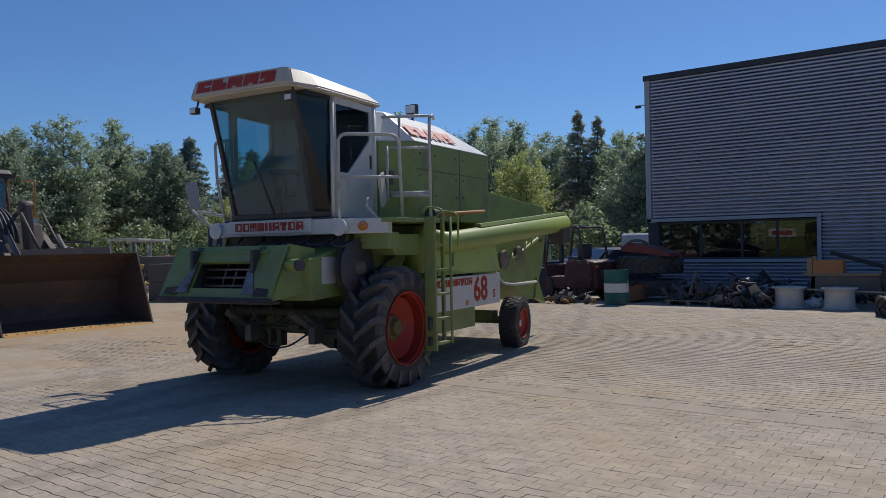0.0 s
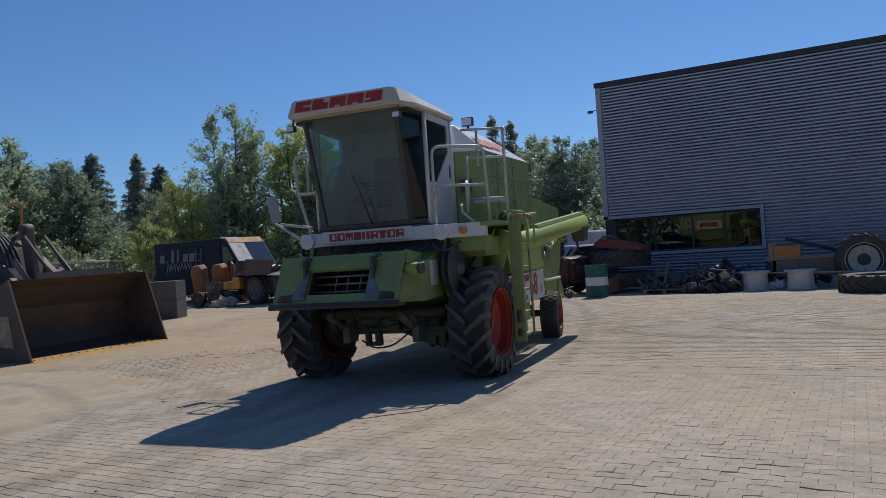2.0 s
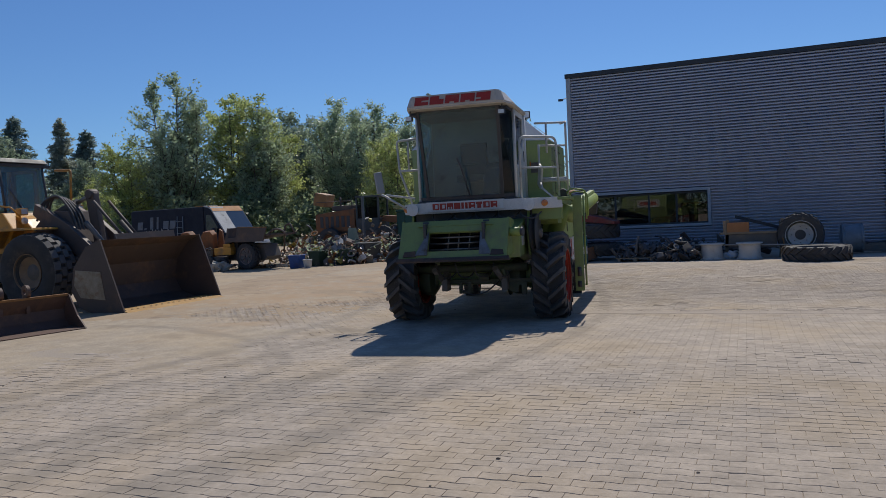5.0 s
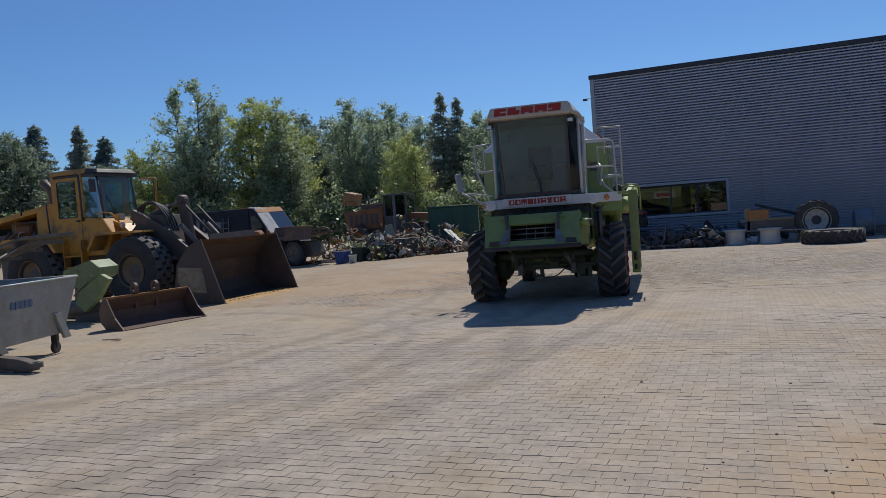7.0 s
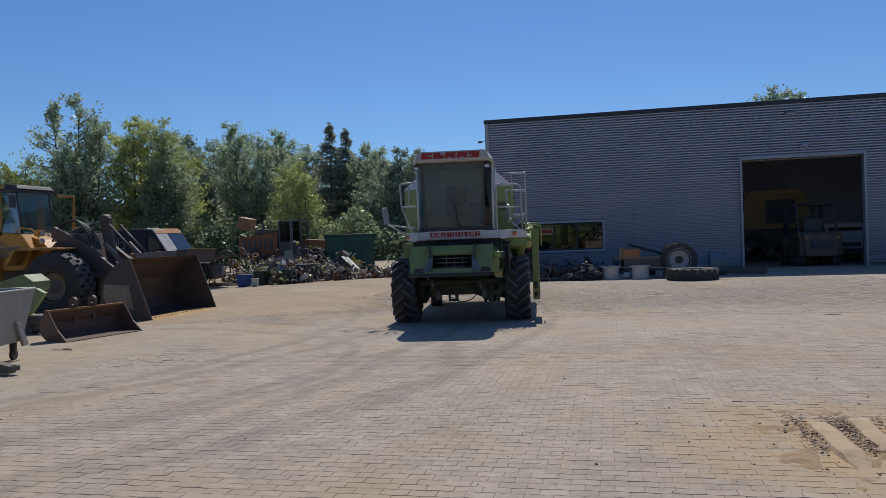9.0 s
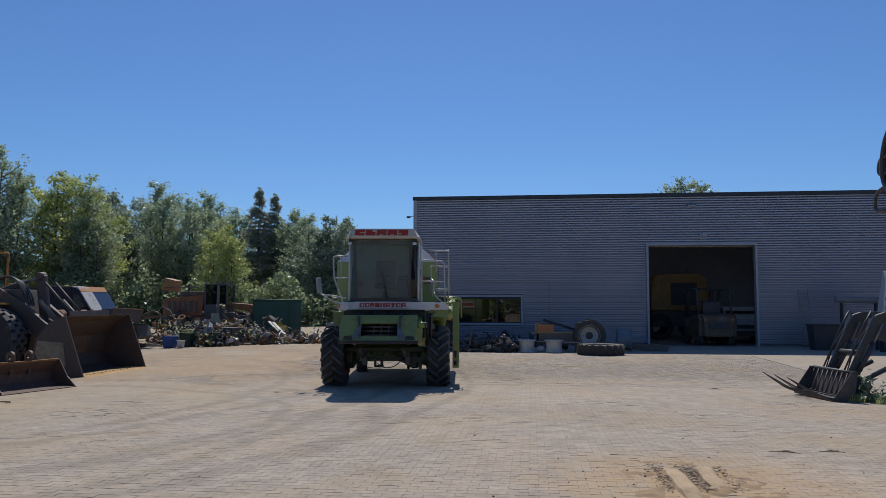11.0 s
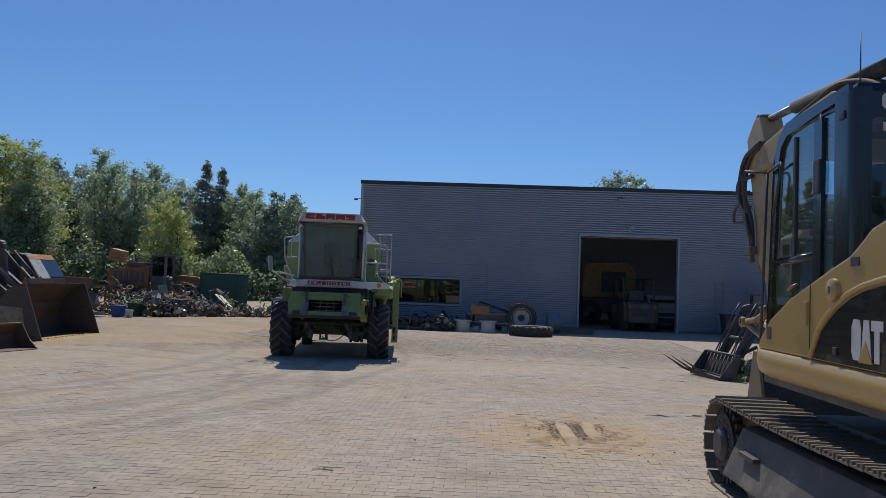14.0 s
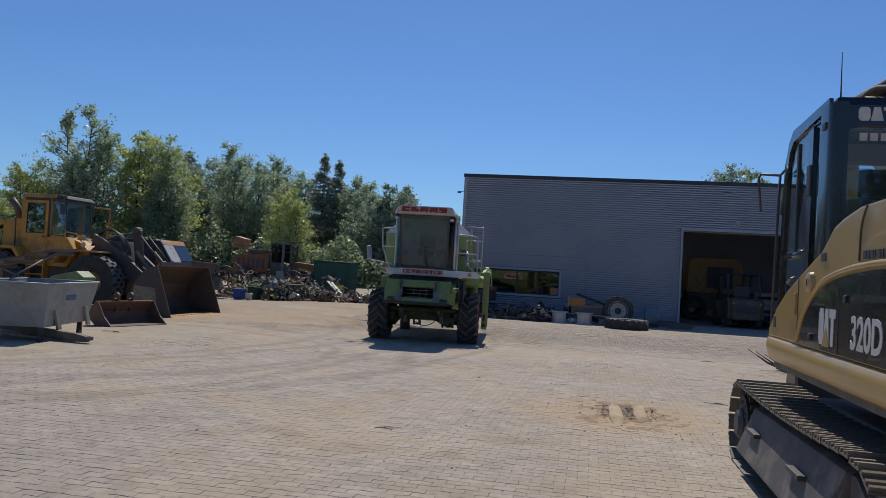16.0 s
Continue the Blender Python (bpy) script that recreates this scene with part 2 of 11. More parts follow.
CONCRETE = material("concrete", (0.30, 0.29, 0.27), 0.85, second=(0.22, 0.21, 0.19), scale=2, dirt=(0.15, 0.14, 0.11), bump=0.4)
WOOD = material("weathered wood", (0.33, 0.25, 0.16), 0.8, second=(0.22, 0.17, 0.12), scale=5, bump=0.4)
CRATE = material("orange plywood", (0.46, 0.2, 0.07), 0.7, second=(0.36, 0.15, 0.06), scale=4, bump=0.2)
TUB = material("off white enamel", (0.6, 0.59, 0.55), 0.5, second=(0.48, 0.46, 0.42), scale=3, dirt=(0.3, 0.26, 0.2), dirt_amount=0.3)
GALV = material("galvanised sheet", (0.36, 0.385, 0.38), 0.5, 0.25, second=(0.27, 0.29, 0.29), scale=3.5, dirt=(0.26, 0.245, 0.21), dirt_amount=0.5, bump=0.2)
BARK = material("bark", (0.10, 0.08, 0.06), 0.9, second=(0.17, 0.15, 0.13), scale=4, bump=0.6)
GLASS = glass("window glass", (0.93, 0.97, 0.97), 0.93)
GLASS_BLUE = glass("blue tinted cab glass", (0.62, 0.84, 0.88), 0.92)
# Film: dust on the combine, a painted sky sheen on the loader.
GLASS_SCREEN = glass("dusty tinted windscreen", (0.68, 0.9, 0.93), 0.95, dust=0.12)
GLASS_SOLAR = glass("reflecting window glass", (0.75, 0.77, 0.78), 0.7, mirror=0.075)
GLASS_REAR = glass("clear smoked rear glass", (0.82, 0.9, 0.92), 0.85)
GLASS_DARK = glass("smoked cab glass", (0.75, 0.85, 0.9), 0.5)
LAMP_GLASS = material("headlamp glass", (0.75, 0.76, 0.76), 0.15, scale=9, bump=0.0, coat=0.6)
GLASS_CAB = glass("sky reflecting cab glass", (0.7, 0.86, 0.9), 0.9, mirror=0.2)
AMBER = material("amber lens", (0.7, 0.22, 0.04), 0.2, scale=9, bump=0.0, coat=0.5)


_once = {}


def material_once(name, colour, **k):
    if name not in _once:
        _once[name] = material(name, colour, **({"rough": 0.6, "second": tuple(c * 0.7 for c in colour), "scale": 3, "dirt": (0.12, 0.1, 0.08), "dirt_amount": 0.3} | k))
    return _once[name]


# ---- ground ----
def ground_material():
    """Dusty paved yard: grey-tan with sand drifts, tyre trails and stains."""
    m = material("dusty yard", (0.45, 0.35, 0.235), 0.9, second=(0.375, 0.295, 0.205), scale=0.35, grain=26, bump=0.25, dirt=(0.37, 0.30, 0.215), dirt_amount=0.3)
    nt = m.node_tree
    bsdf = nt.nodes["Principled BSDF"]
    sandy = bsdf.inputs["Base Color"].links[0].from_socket
    split, rng, mix = (nt.nodes.new("ShaderNode" + k) for k in ("SeparateXYZ", "MapRange", "Mix"))
    nt.links.new(nt.nodes["Texture Coordinate"].outputs["Object"], split.inputs[0])
    nt.links.new(split.outputs["X"], rng.inputs["Value"])
    rng.inputs["From Min"].default_value, rng.inputs["From Max"].default_value = -13.5, -10.0
    mix.data_type = "RGBA"
    nt.links.new(rng.outputs[0], mix.inputs[0])
    nt.links.new(sandy, mix.inputs[6])
    mix.inputs[7].default_value = (0.40, 0.335, 0.265, 1)
    nt.links.new(mix.outputs[2], bsdf.inputs["Base Color"])
    return worn(m)


TRAILS = [(-28.1, 5.7, 20.9, 0.26), (-28.1, 5.7, 19.2, 0.24), (-13.1, -0.4, 6.7, 0.27), (-23.8, 0.8, 16.3, 0.24), (-25.3, 3.7, 15.3, 0.24), (-13.1, -0.4, 5.1, 0.2), (-28.1, 5.7, 22.6, 0.2)]


def worn(m):
    """Dark tyre trails in wide arcs, oil stains and drifts of tan sand, at the same places on every layer of the yard."""
    nt = m.node_tree
    bsdf = nt.nodes["Principled BSDF"]
    col = bsdf.inputs["Base Color"].links[0].from_socket
    place = nt.nodes.new("ShaderNodeNewGeometry").outputs["Position"]

    def node(kind, **sockets):
        n = nt.nodes.new("ShaderNode" + kind)
        for key, value in sockets.items():
            if hasattr(value, "links"):
                nt.links.new(value, n.inputs[int(key[1:])])
            else:
                n.inputs[int(key[1:])].default_value = value
        return n

    def mathed(op, a, b=0.0):
        n = node("Math", i0=a, i1=b)
        n.operation = op
        return n.outputs[0]

    def noise_at(scale, detail=4.0):
        n = nt.nodes.new("ShaderNodeTexNoise")
        n.inputs["Scale"].default_value, n.inputs["Detail"].default_value, n.inputs["Roughness"].default_value = scale, detail, 0.62
        nt.links.new(place, n.inputs["Vector"])
        return n.outputs[0]

    def span(v, a, b, top=1.0):
        return node("MapRange", i0=v, i1=a, i2=b, i3=0.0, i4=top).outputs[0]

    def lay(f, colour):
        n = nt.nodes.new("ShaderNodeMix")
        n.data_type = "RGBA"
        nt.links.new(f, n.inputs[0])
        nt.links.new(col, n.inputs[6])
        n.inputs[7].default_value = (*colour, 1)
        return n.outputs[2]
    mottle = node("MapRange", i0=noise_at(3.2, 8.0), i1=0.27, i2=0.73, i3=0.79, i4=1.16).outputs[0]
    mottle = mathed("MULTIPLY", mottle, node("MapRange", i0=noise_at(17.0, 4.0), i1=0.3, i2=0.7, i3=0.88, i4=1.1).outputs[0])
    tint = nt.nodes.new("ShaderNodeHueSaturation")
    nt.links.new(mottle, tint.inputs["Value"])
    nt.links.new(col, tint.inputs["Color"])
    col = tint.outputs[0]
    patches, streak = noise_at(0.45, 6.0), noise_at(2.2, 6.0)
    col = lay(span(patches, 0.47, 0.7, 0.7), (0.47, 0.35, 0.21))
    wobble = span(noise_at(0.3), 0.0, 1.0, 1.0)
    total = None
    for x, y, r, half in TRAILS:
        d = node("VectorMath", i0=place, i1=(x, y, 0.0))
        d.operation = "DISTANCE"
        away = mathed("ABSOLUTE", mathed("SUBTRACT", mathed("ADD", d.outputs["Value"], wobble), r + 0.5))
        band = span(away, half, half * 0.35)
        total = band if total is None else mathed("MAXIMUM", total, band)
    trails = mathed("MULTIPLY", total, span(streak, 0.2, 0.6, 0.5))
    col = lay(trails, (0.205, 0.172, 0.13))
    col = lay(span(noise_at(0.9, 7.0), 0.57, 0.74, 0.6), (0.21, 0.175, 0.135))
    rut = node("VectorMath", i0=place, i1=(-2.3, -3.7, 0.0))
    rut.operation = "DISTANCE"
    near = mathed("ADD", rut.outputs["Value"], mathed("MULTIPLY", streak, 1.6))
    col = lay(mathed("MULTIPLY", span(near, 2.9, 1.3, 0.95), span(noise_at(2.6, 7.0), 0.3, 0.52)), (0.47, 0.32, 0.17))
    for x, y, r, top in ((-14.3, 8.6, 2.6, 0.8), (-14.6, 13.0, 3.6, 0.85), (-12.4, 16.2, 3.0, 0.8), (-11.6, 5.6, 1.6, 0.6), (-0.7, -2.4, 0.3, 0.5), (1.6, 2.6, 2.0, 0.5), (-4.4, 15.5, 1.2, 0.4), (-11.8, 10.8, 2.6, 0.8), (-10.6, 15.4, 2.6, 0.7)):
        spot = node("VectorMath", i0=place, i1=(x, y, 0.0))
        spot.operation = "DISTANCE"
        reach = mathed("ADD", spot.outputs["Value"], mathed("MULTIPLY", noise_at(0.8, 6.0), 5.0))
        col = lay(mathed("MULTIPLY", span(reach, r + 2.6, r + 0.6, top), span(noise_at(1.7, 7.0), 0.34, 0.58)), (0.4, 0.27, 0.155))
    nt.links.new(col, bsdf.inputs["Base Color"])
    return m


YARD = ground_material()
PAVER = material("paver concrete", (0.47, 0.385, 0.295), 0.88, second=(0.395, 0.335, 0.27), scale=0.35, grain=30, bump=0.25,
                 dirt=(0.37, 0.30, 0.215), dirt_amount=0.25, island=True, tone=0.07)
worn(PAVER)
SOIL = material("bare soil and sand", (0.42, 0.285, 0.155), 0.95, second=(0.32, 0.215, 0.12), scale=2.5, grain=40, bump=0.6, dirt=(0.22, 0.17, 0.12), dirt_amount=0.4)


def ground_sheet():
    xs = [-2500, -600, -200, -90, -50, -36, -30] + [-26 + i for i in range(50)] + [26, 34, 50, 90, 200, 600, 2500]
    ys = [-2500, -600, -200, -90, -45, -30, -22] + [-18 + i for i in range(54)] + [40, 50, 90, 200, 600, 2500]
    bm = bmesh.new()
    grid = [[bm.verts.new((x, y, ground_z(x, y) if abs(y) < 100 else 0.0)) for x in xs] for y in ys]
    for a, b in zip(grid, grid[1:]):
        for i in range(len(xs) - 1):
            bm.faces.new((a[i], a[i + 1], b[i + 1], b[i])).smooth = True
    ob = part("ground", bm, YARD)
    return tagged(ob, "dusty sand-strewn ground of a paved machinery yard", "ground", kind="structure")


ground_sheet()


# ---- hall ----
WALL_Y, WALL_L, WALL_R, WALL_H, HALL_BACK = 24.37, -9.6, 24.0, 7.12, 38.5
DOOR = (1.47, 6.25, 4.66)
WIN = (-9.25, -4.47, 1.03, 2.24)
PITCH = 0.112


def cladding(bm, x0, x1, z0, z1, y):
    """Horizontal trapezoid sheet from z0 to z1; the ridges lie at fixed heights."""
    prof = []
    k = math.floor(z0 / PITCH)
    while k * PITCH < z1:
        b = k * PITCH
        for dz, out in ((0.0, -0.19), (0.052, -0.19), (0.057, 0.05), (0.103, 0.055), (0.11, -0.19)):
            prof.append((b + dz, out))
        k += 1
    prof = [(z0, 0.0)] + [p for p in prof if z0 < p[0] < z1] + [(z1, 0.0)]
    a = [bm.verts.new((x0, y - o, z)) for z, o in prof]
    b = [bm.verts.new((x1, y - o, z)) for z, o in prof]
    for i in range(len(prof) - 1):
        bm.faces.new((a[i], b[i], b[i + 1], a[i + 1]))
    return bm


def hall():
    wall = thing("wall_front", pose(0, WALL_Y, 0), "blue-grey horizontal corrugated steel wall of the workshop hall", "wall", kind="structure")
    bands = [(WALL_L + 0.14, WIN[1] + 0.11, WIN[3] + 0.12, WALL_H - 0.16), (WALL_L + 0.35, WIN[1] + 0.11, 0.1, WIN[2] - 0.1), (WIN[1] + 0.11, DOOR[0] - 0.09, 0.1, WALL_H - 0.16),
             (DOOR[0] - 0.09, DOOR[1] + 0.09, DOOR[2] + 0.1, WALL_H - 0.16), (DOOR[1] + 0.09, WALL_R, 0.1, WALL_H - 0.16)]
    for x0, x1, z0, z1 in bands:
        step = 3.2
        n = max(1, round((x1 - x0) / step))
        for i in range(n):
            a, b = x0 + (x1 - x0) * i / n, x0 + (x1 - x0) * (i + 1) / n
            part("cladding_sheet", cladding(bmesh.new(), a + 0.001, b - 0.001, z0, z1, -0.02), CLADDING, wall)
    # inner leaf, in pieces round the openings
    leaf = bmesh.new()
    for x0, x1, z0, z1 in ((WALL_L, WIN[0], 0, WALL_H - 0.2), (WIN[0], WIN[1], 0, WIN[2]), (WIN[0], WIN[1], WIN[3], WALL_H - 0.2), (WIN[1], DOOR[0], 0, WALL_H - 0.2),
                           (DOOR[0], DOOR[1], DOOR[2], WALL_H - 0.2), (DOOR[1], WALL_R, 0, WALL_H - 0.2)):
        box(leaf, x0, x1, 0.19, 0.27, z0, z1)
    part("inner_leaf", leaf, CAP, wall)
    part("plinth", box(bmesh.new(), WALL_L + 0.3, DOOR[0] - 0.1, -0.03, 0.0, -0.1, 0.1), CONCRETE, wall)
    part("plinth", box(bmesh.new(), DOOR[1] + 0.1, WALL_R, -0.03, 0.0, -0.1, 0.1), CONCRETE, wall)
    part("corner_trim", box(bmesh.new(), WALL_L - 0.03, WALL_L + 0.14, -0.14, 0.02, WIN[3] + 0.02, WALL_H - 0.16, 0.006), TRIM, wall)
    part("roof_edge", box(bmesh.new(), WALL_L - 0.06, WALL_R, -0.18, 0.3, WALL_H - 0.17, WALL_H, 0.008), CAP, wall)
    part("window_head_trim", box(bmesh.new(), WALL_L - 0.05, WIN[1] + 0.11, -0.14, -0.004, WIN[3] + 0.02, WIN[3] + 0.13, 0.005), TRIM, wall)
    for x in (2.35, ):
        lampbox = thing("wall_lamp", pose(x + 1.1, WALL_Y - 0.05, 6.55), "small grey floodlight fixed high on the hall wall", "lamp")
        part("housing", prism(bmesh.new(), [(-0.30, -0.02), (-0.30, -0.09), (-0.02, 0.08), (0, 0.08), (0, -0.06)], "x", -0.18, 0.18, 0.01), TRIM, lampbox)
        part("diffuser", box(bmesh.new(), -0.16, 0.16, -0.28, -0.05, -0.085, -0.07), LAMP_GLASS, lampbox)
        part("bracket", box(bmesh.new(), -0.05, 0.05, -0.04, 0.0, -0.05, 0.1), CAP, lampbox)
    siren = thing("alarm_siren", pose(4.0, WALL_Y - 0.05, 5.15), "round grey alarm siren on the hall wall above the gate", "siren")
    part("dome", lathe(bmesh.new(), [(0.0, -0.16), (0.08, -0.15), (0.14, -0.1), (0.15, 0.0), (0.0, 0.0)], 20, "y", closed=False), TRIM, siren)
    part("base_plate", box(bmesh.new(), -0.17, 0.03, -0.02, 0.0, -0.2, 0.02, 0.004), TRIM, siren)
    # the rest of the shell
    for name, args in (("wall_left", (WALL_L, WALL_L + 0.16, WALL_Y + 0.16, HALL_BACK, 0, WALL_H - 0.2)), ("wall_right", (WALL_R - 0.16, WALL_R, WALL_Y + 0.16, HALL_BACK, 0, WALL_H - 0.2)),
                       ("wall_back", (WALL_L, WALL_R, HALL_BACK, HALL_BACK + 0.16, 0, WALL_H - 0.2))):
        tagged(part(name, box(bmesh.new(), *args), PANEL), "pale steel-panelled outer wall of the workshop hall", "wall", kind="structure")
    deck = box(bmesh.new(), WALL_L, WALL_R, WALL_Y + 0.02, 30.0, WALL_H - 0.2, WALL_H - 0.06)
    box(deck, WALL_L, WALL_R, 31.6, HALL_BACK + 0.16, WALL_H - 0.2, WALL_H - 0.06)
    box(deck, WALL_L, -6.0, 30.0, 31.6, WALL_H - 0.2, WALL_H - 0.06)
    box(deck, 18.0, WALL_R, 30.0, 31.6, WALL_H - 0.2, WALL_H - 0.06)
    # Unseen rooflight strip, added to let daylight into the dark hall.
    milky = bpy.data.materials.new("milky added rooflight sheet")
    milky.use_nodes = True
    thin = milky.node_tree.nodes.new("ShaderNodeBsdfTranslucent")
    thin.inputs[0].default_value = (0.4, 0.44, 0.5, 1)
    milky.node_tree.links.new(thin.outputs[0], milky.node_tree.nodes["Material Output"].inputs[0])
    tagged(part("rooflight", box(bmesh.new(), -6.0, 18.0, 30.0, 31.6, WALL_H - 0.12, WALL_H - 0.1), milky), "unseen milky rooflight strip added to brighten the hall", "rooflight", kind="structure")
    tagged(part("roof", deck, PANEL), "flat pale roof of the workshop hall", "roof", kind="structure")
    tagged(part("floor", box(bmesh.new(), WALL_L + 0.16, WALL_R - 0.16, WALL_Y + 0.0, HALL_BACK, -0.1, 0.012), material_once("pale workshop floor", (0.26, 0.25, 0.24), scale=1.2)), "pale grey concrete workshop floor inside the hall", "floor", kind="structure")
    # office partition behind the window
    tagged(part("wall_office", box(bmesh.new(), WALL_L + 0.16, -3.2, WALL_Y + 3.6, WALL_Y + 3.72, 0, 3.0), TRIM), "pale office partition wall behind the window", "wall", kind="structure")
    tagged(part("wall_office_side", box(bmesh.new(), -3.2, -3.08, WALL_Y + 0.16, WALL_Y + 3.72, 0, 3.0), TRIM), "pale office side partition wall", "wall", kind="structure")
    tagged(part("ceiling", box(bmesh.new(), WALL_L + 0.16, -3.08, WALL_Y + 0.16, WALL_Y + 3.72, 3.0, 3.06), TRIM), "plain pale office ceiling", "ceiling", kind="structure")
    # window
    win = thing("window_1", pose(0, WALL_Y, 0), "long ribbon window with dark frame and pale metal surround", "window", kind="structure")
    x0, x1, z0, z1 = WIN
    part("surround", box(bmesh.new(), x1, x1 + 0.11, -0.142, -0.004, z0 - 0.1, z1 + 0.018, 0.005), TRIM, win)
    part("window_sill", box(bmesh.new(), x0, x1, -0.145, 0.02, z0 - 0.1, z0, 0.005), TRIM, win)
    posts = [x0, x0 + 1.35, x0 + 2.62, x0 + 3.65, x1]
    fr = bmesh.new()
    for a in posts:
        box(fr, max(x0, a - 0.035), min(x1, a + 0.035), 0.03, 0.1, z0, z1)
    for z in (z0, z1 - 0.06):
        box(fr, x0, x1, 0.032, 0.098, z, z + 0.06)
    part("window_frame", fr, CAP, win)
    for a, b in zip(posts, posts[1:]):
        part("pane", box(bmesh.new(), a + 0.035, b - 0.035, 0.06, 0.068, z0 + 0.06, z1 - 0.06), GLASS_SOLAR, win).visible_shadow = False
    part("corner_panel", box(bmesh.new(), WALL_L - 0.02, x0 + 0.002, -0.02, 0.0, 0.0, WIN[3]), CAP, win)
    # gate opening
    gate = thing("door_1", pose(0, WALL_Y, 0), "open roller gate with pale steel jambs and dark interior", "gate", kind="structure")
    for a in (DOOR[0] - 0.1, DOOR[1]):
        part("jamb", box(bmesh.new(), a, a + 0.1, -0.15, 0.2, 0.0, DOOR[2] + 0.1, 0.006), TRIM, gate)
    part("lintel", box(bmesh.new(), DOOR[0], DOOR[1], -0.145, 0.2, DOOR[2], DOOR[2] + 0.1, 0.006), TRIM, gate)
    part("roller_box", box(bmesh.new(), DOOR[0] - 0.2, DOOR[1] + 0.2, 0.22, 0.8, DOOR[2] - 0.05, DOOR[2] + 0.5, 0.02), GREY_STEEL, gate)
    rails = thing("cctv_camera", pose(WALL_L - 0.03, WALL_Y - 0.02, 6.2), "small dark surveillance camera on a bracket at the wall corner", "camera")
    part("bracket", tube(bmesh.new(), [(0, 0, 0), (-0.18, -0.03, -0.03)], 0.018), TRIM, rails)
    part("housing", box(bmesh.new(), -0.34, -0.16, -0.08, 0.02, -0.1, -0.01, 0.012), CAP, rails)


hall()


# ---- trees ----
def leaf_material(name, a, b, tone=0.35):
    m = material(name, a, 0.36, second=b, scale=0.25, grain=3, bump=0.0, island=True, tone=tone)
    nt = m.node_tree
    bsdf = nt.nodes["Principled BSDF"]
    out = nt.nodes["Material Output"]
    thin, mixer = nt.nodes.new("ShaderNodeBsdfTranslucent"), nt.nodes.new("ShaderNodeMixShader")
    nt.links.new(bsdf.inputs["Base Color"].links[0].from_socket, thin.inputs[0])
    mixer.inputs[0].default_value = 0.55
    nt.links.new(bsdf.outputs[0], mixer.inputs[1])
    nt.links.new(thin.outputs[0], mixer.inputs[2])
    nt.links.new(mixer.outputs[0], out.inputs[0])
    return m


LEAF_DARK = leaf_material("dark leaves", (0.31, 0.385, 0.27), (0.35, 0.425, 0.29))
LEAF_MID = leaf_material("mid green leaves", (0.43, 0.515, 0.33), (0.48, 0.565, 0.36))
LEAF_LIGHT = leaf_material("yellow green leaves", (0.5, 0.56, 0.2), (0.55, 0.6, 0.24))
# Undergrowth copy of the leaves, with the tree shade worked into its colour.
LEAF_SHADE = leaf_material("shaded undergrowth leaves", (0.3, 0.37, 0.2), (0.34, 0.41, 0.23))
NEEDLE = leaf_material("spruce needles", (0.27, 0.34, 0.3), (0.31, 0.38, 0.32), 0.25)
LARCH = leaf_material("larch needles", (0.42, 0.45, 0.36), (0.46, 0.49, 0.39), 0.3)


def leaves_mesh(name, places, size, seed, droop=0.0, long=1.0):
    """Many small pointed leaf sprays at the places (x, y, z)."""
    rnd = np.random.default_rng(seed)
    p = np.asarray(places, float)
    n = len(p)
    a = rnd.normal(size=(n, 3))
    a[:, 2] = a[:, 2] * 0.7 - droop
    a /= np.linalg.norm(a, axis=1)[:, None]
    b = np.cross(a, rnd.normal(size=(n, 3)))
    b /= np.linalg.norm(b, axis=1)[:, None]
    s = size * rnd.uniform(0.55, 1.4, n)[:, None]
    v = np.stack([p - a * s * 0.55 * long - b * s * 0.62, p + a * s * 1.1 * long, p - a * s * 0.4 * long + b * s * 0.62], 1).reshape(-1, 3)
    me = bpy.data.meshes.new(name)
    me.from_pydata(v.tolist(), [], (np.arange(n)[:, None] * 3 + [0, 1, 2]).tolist())
    return me


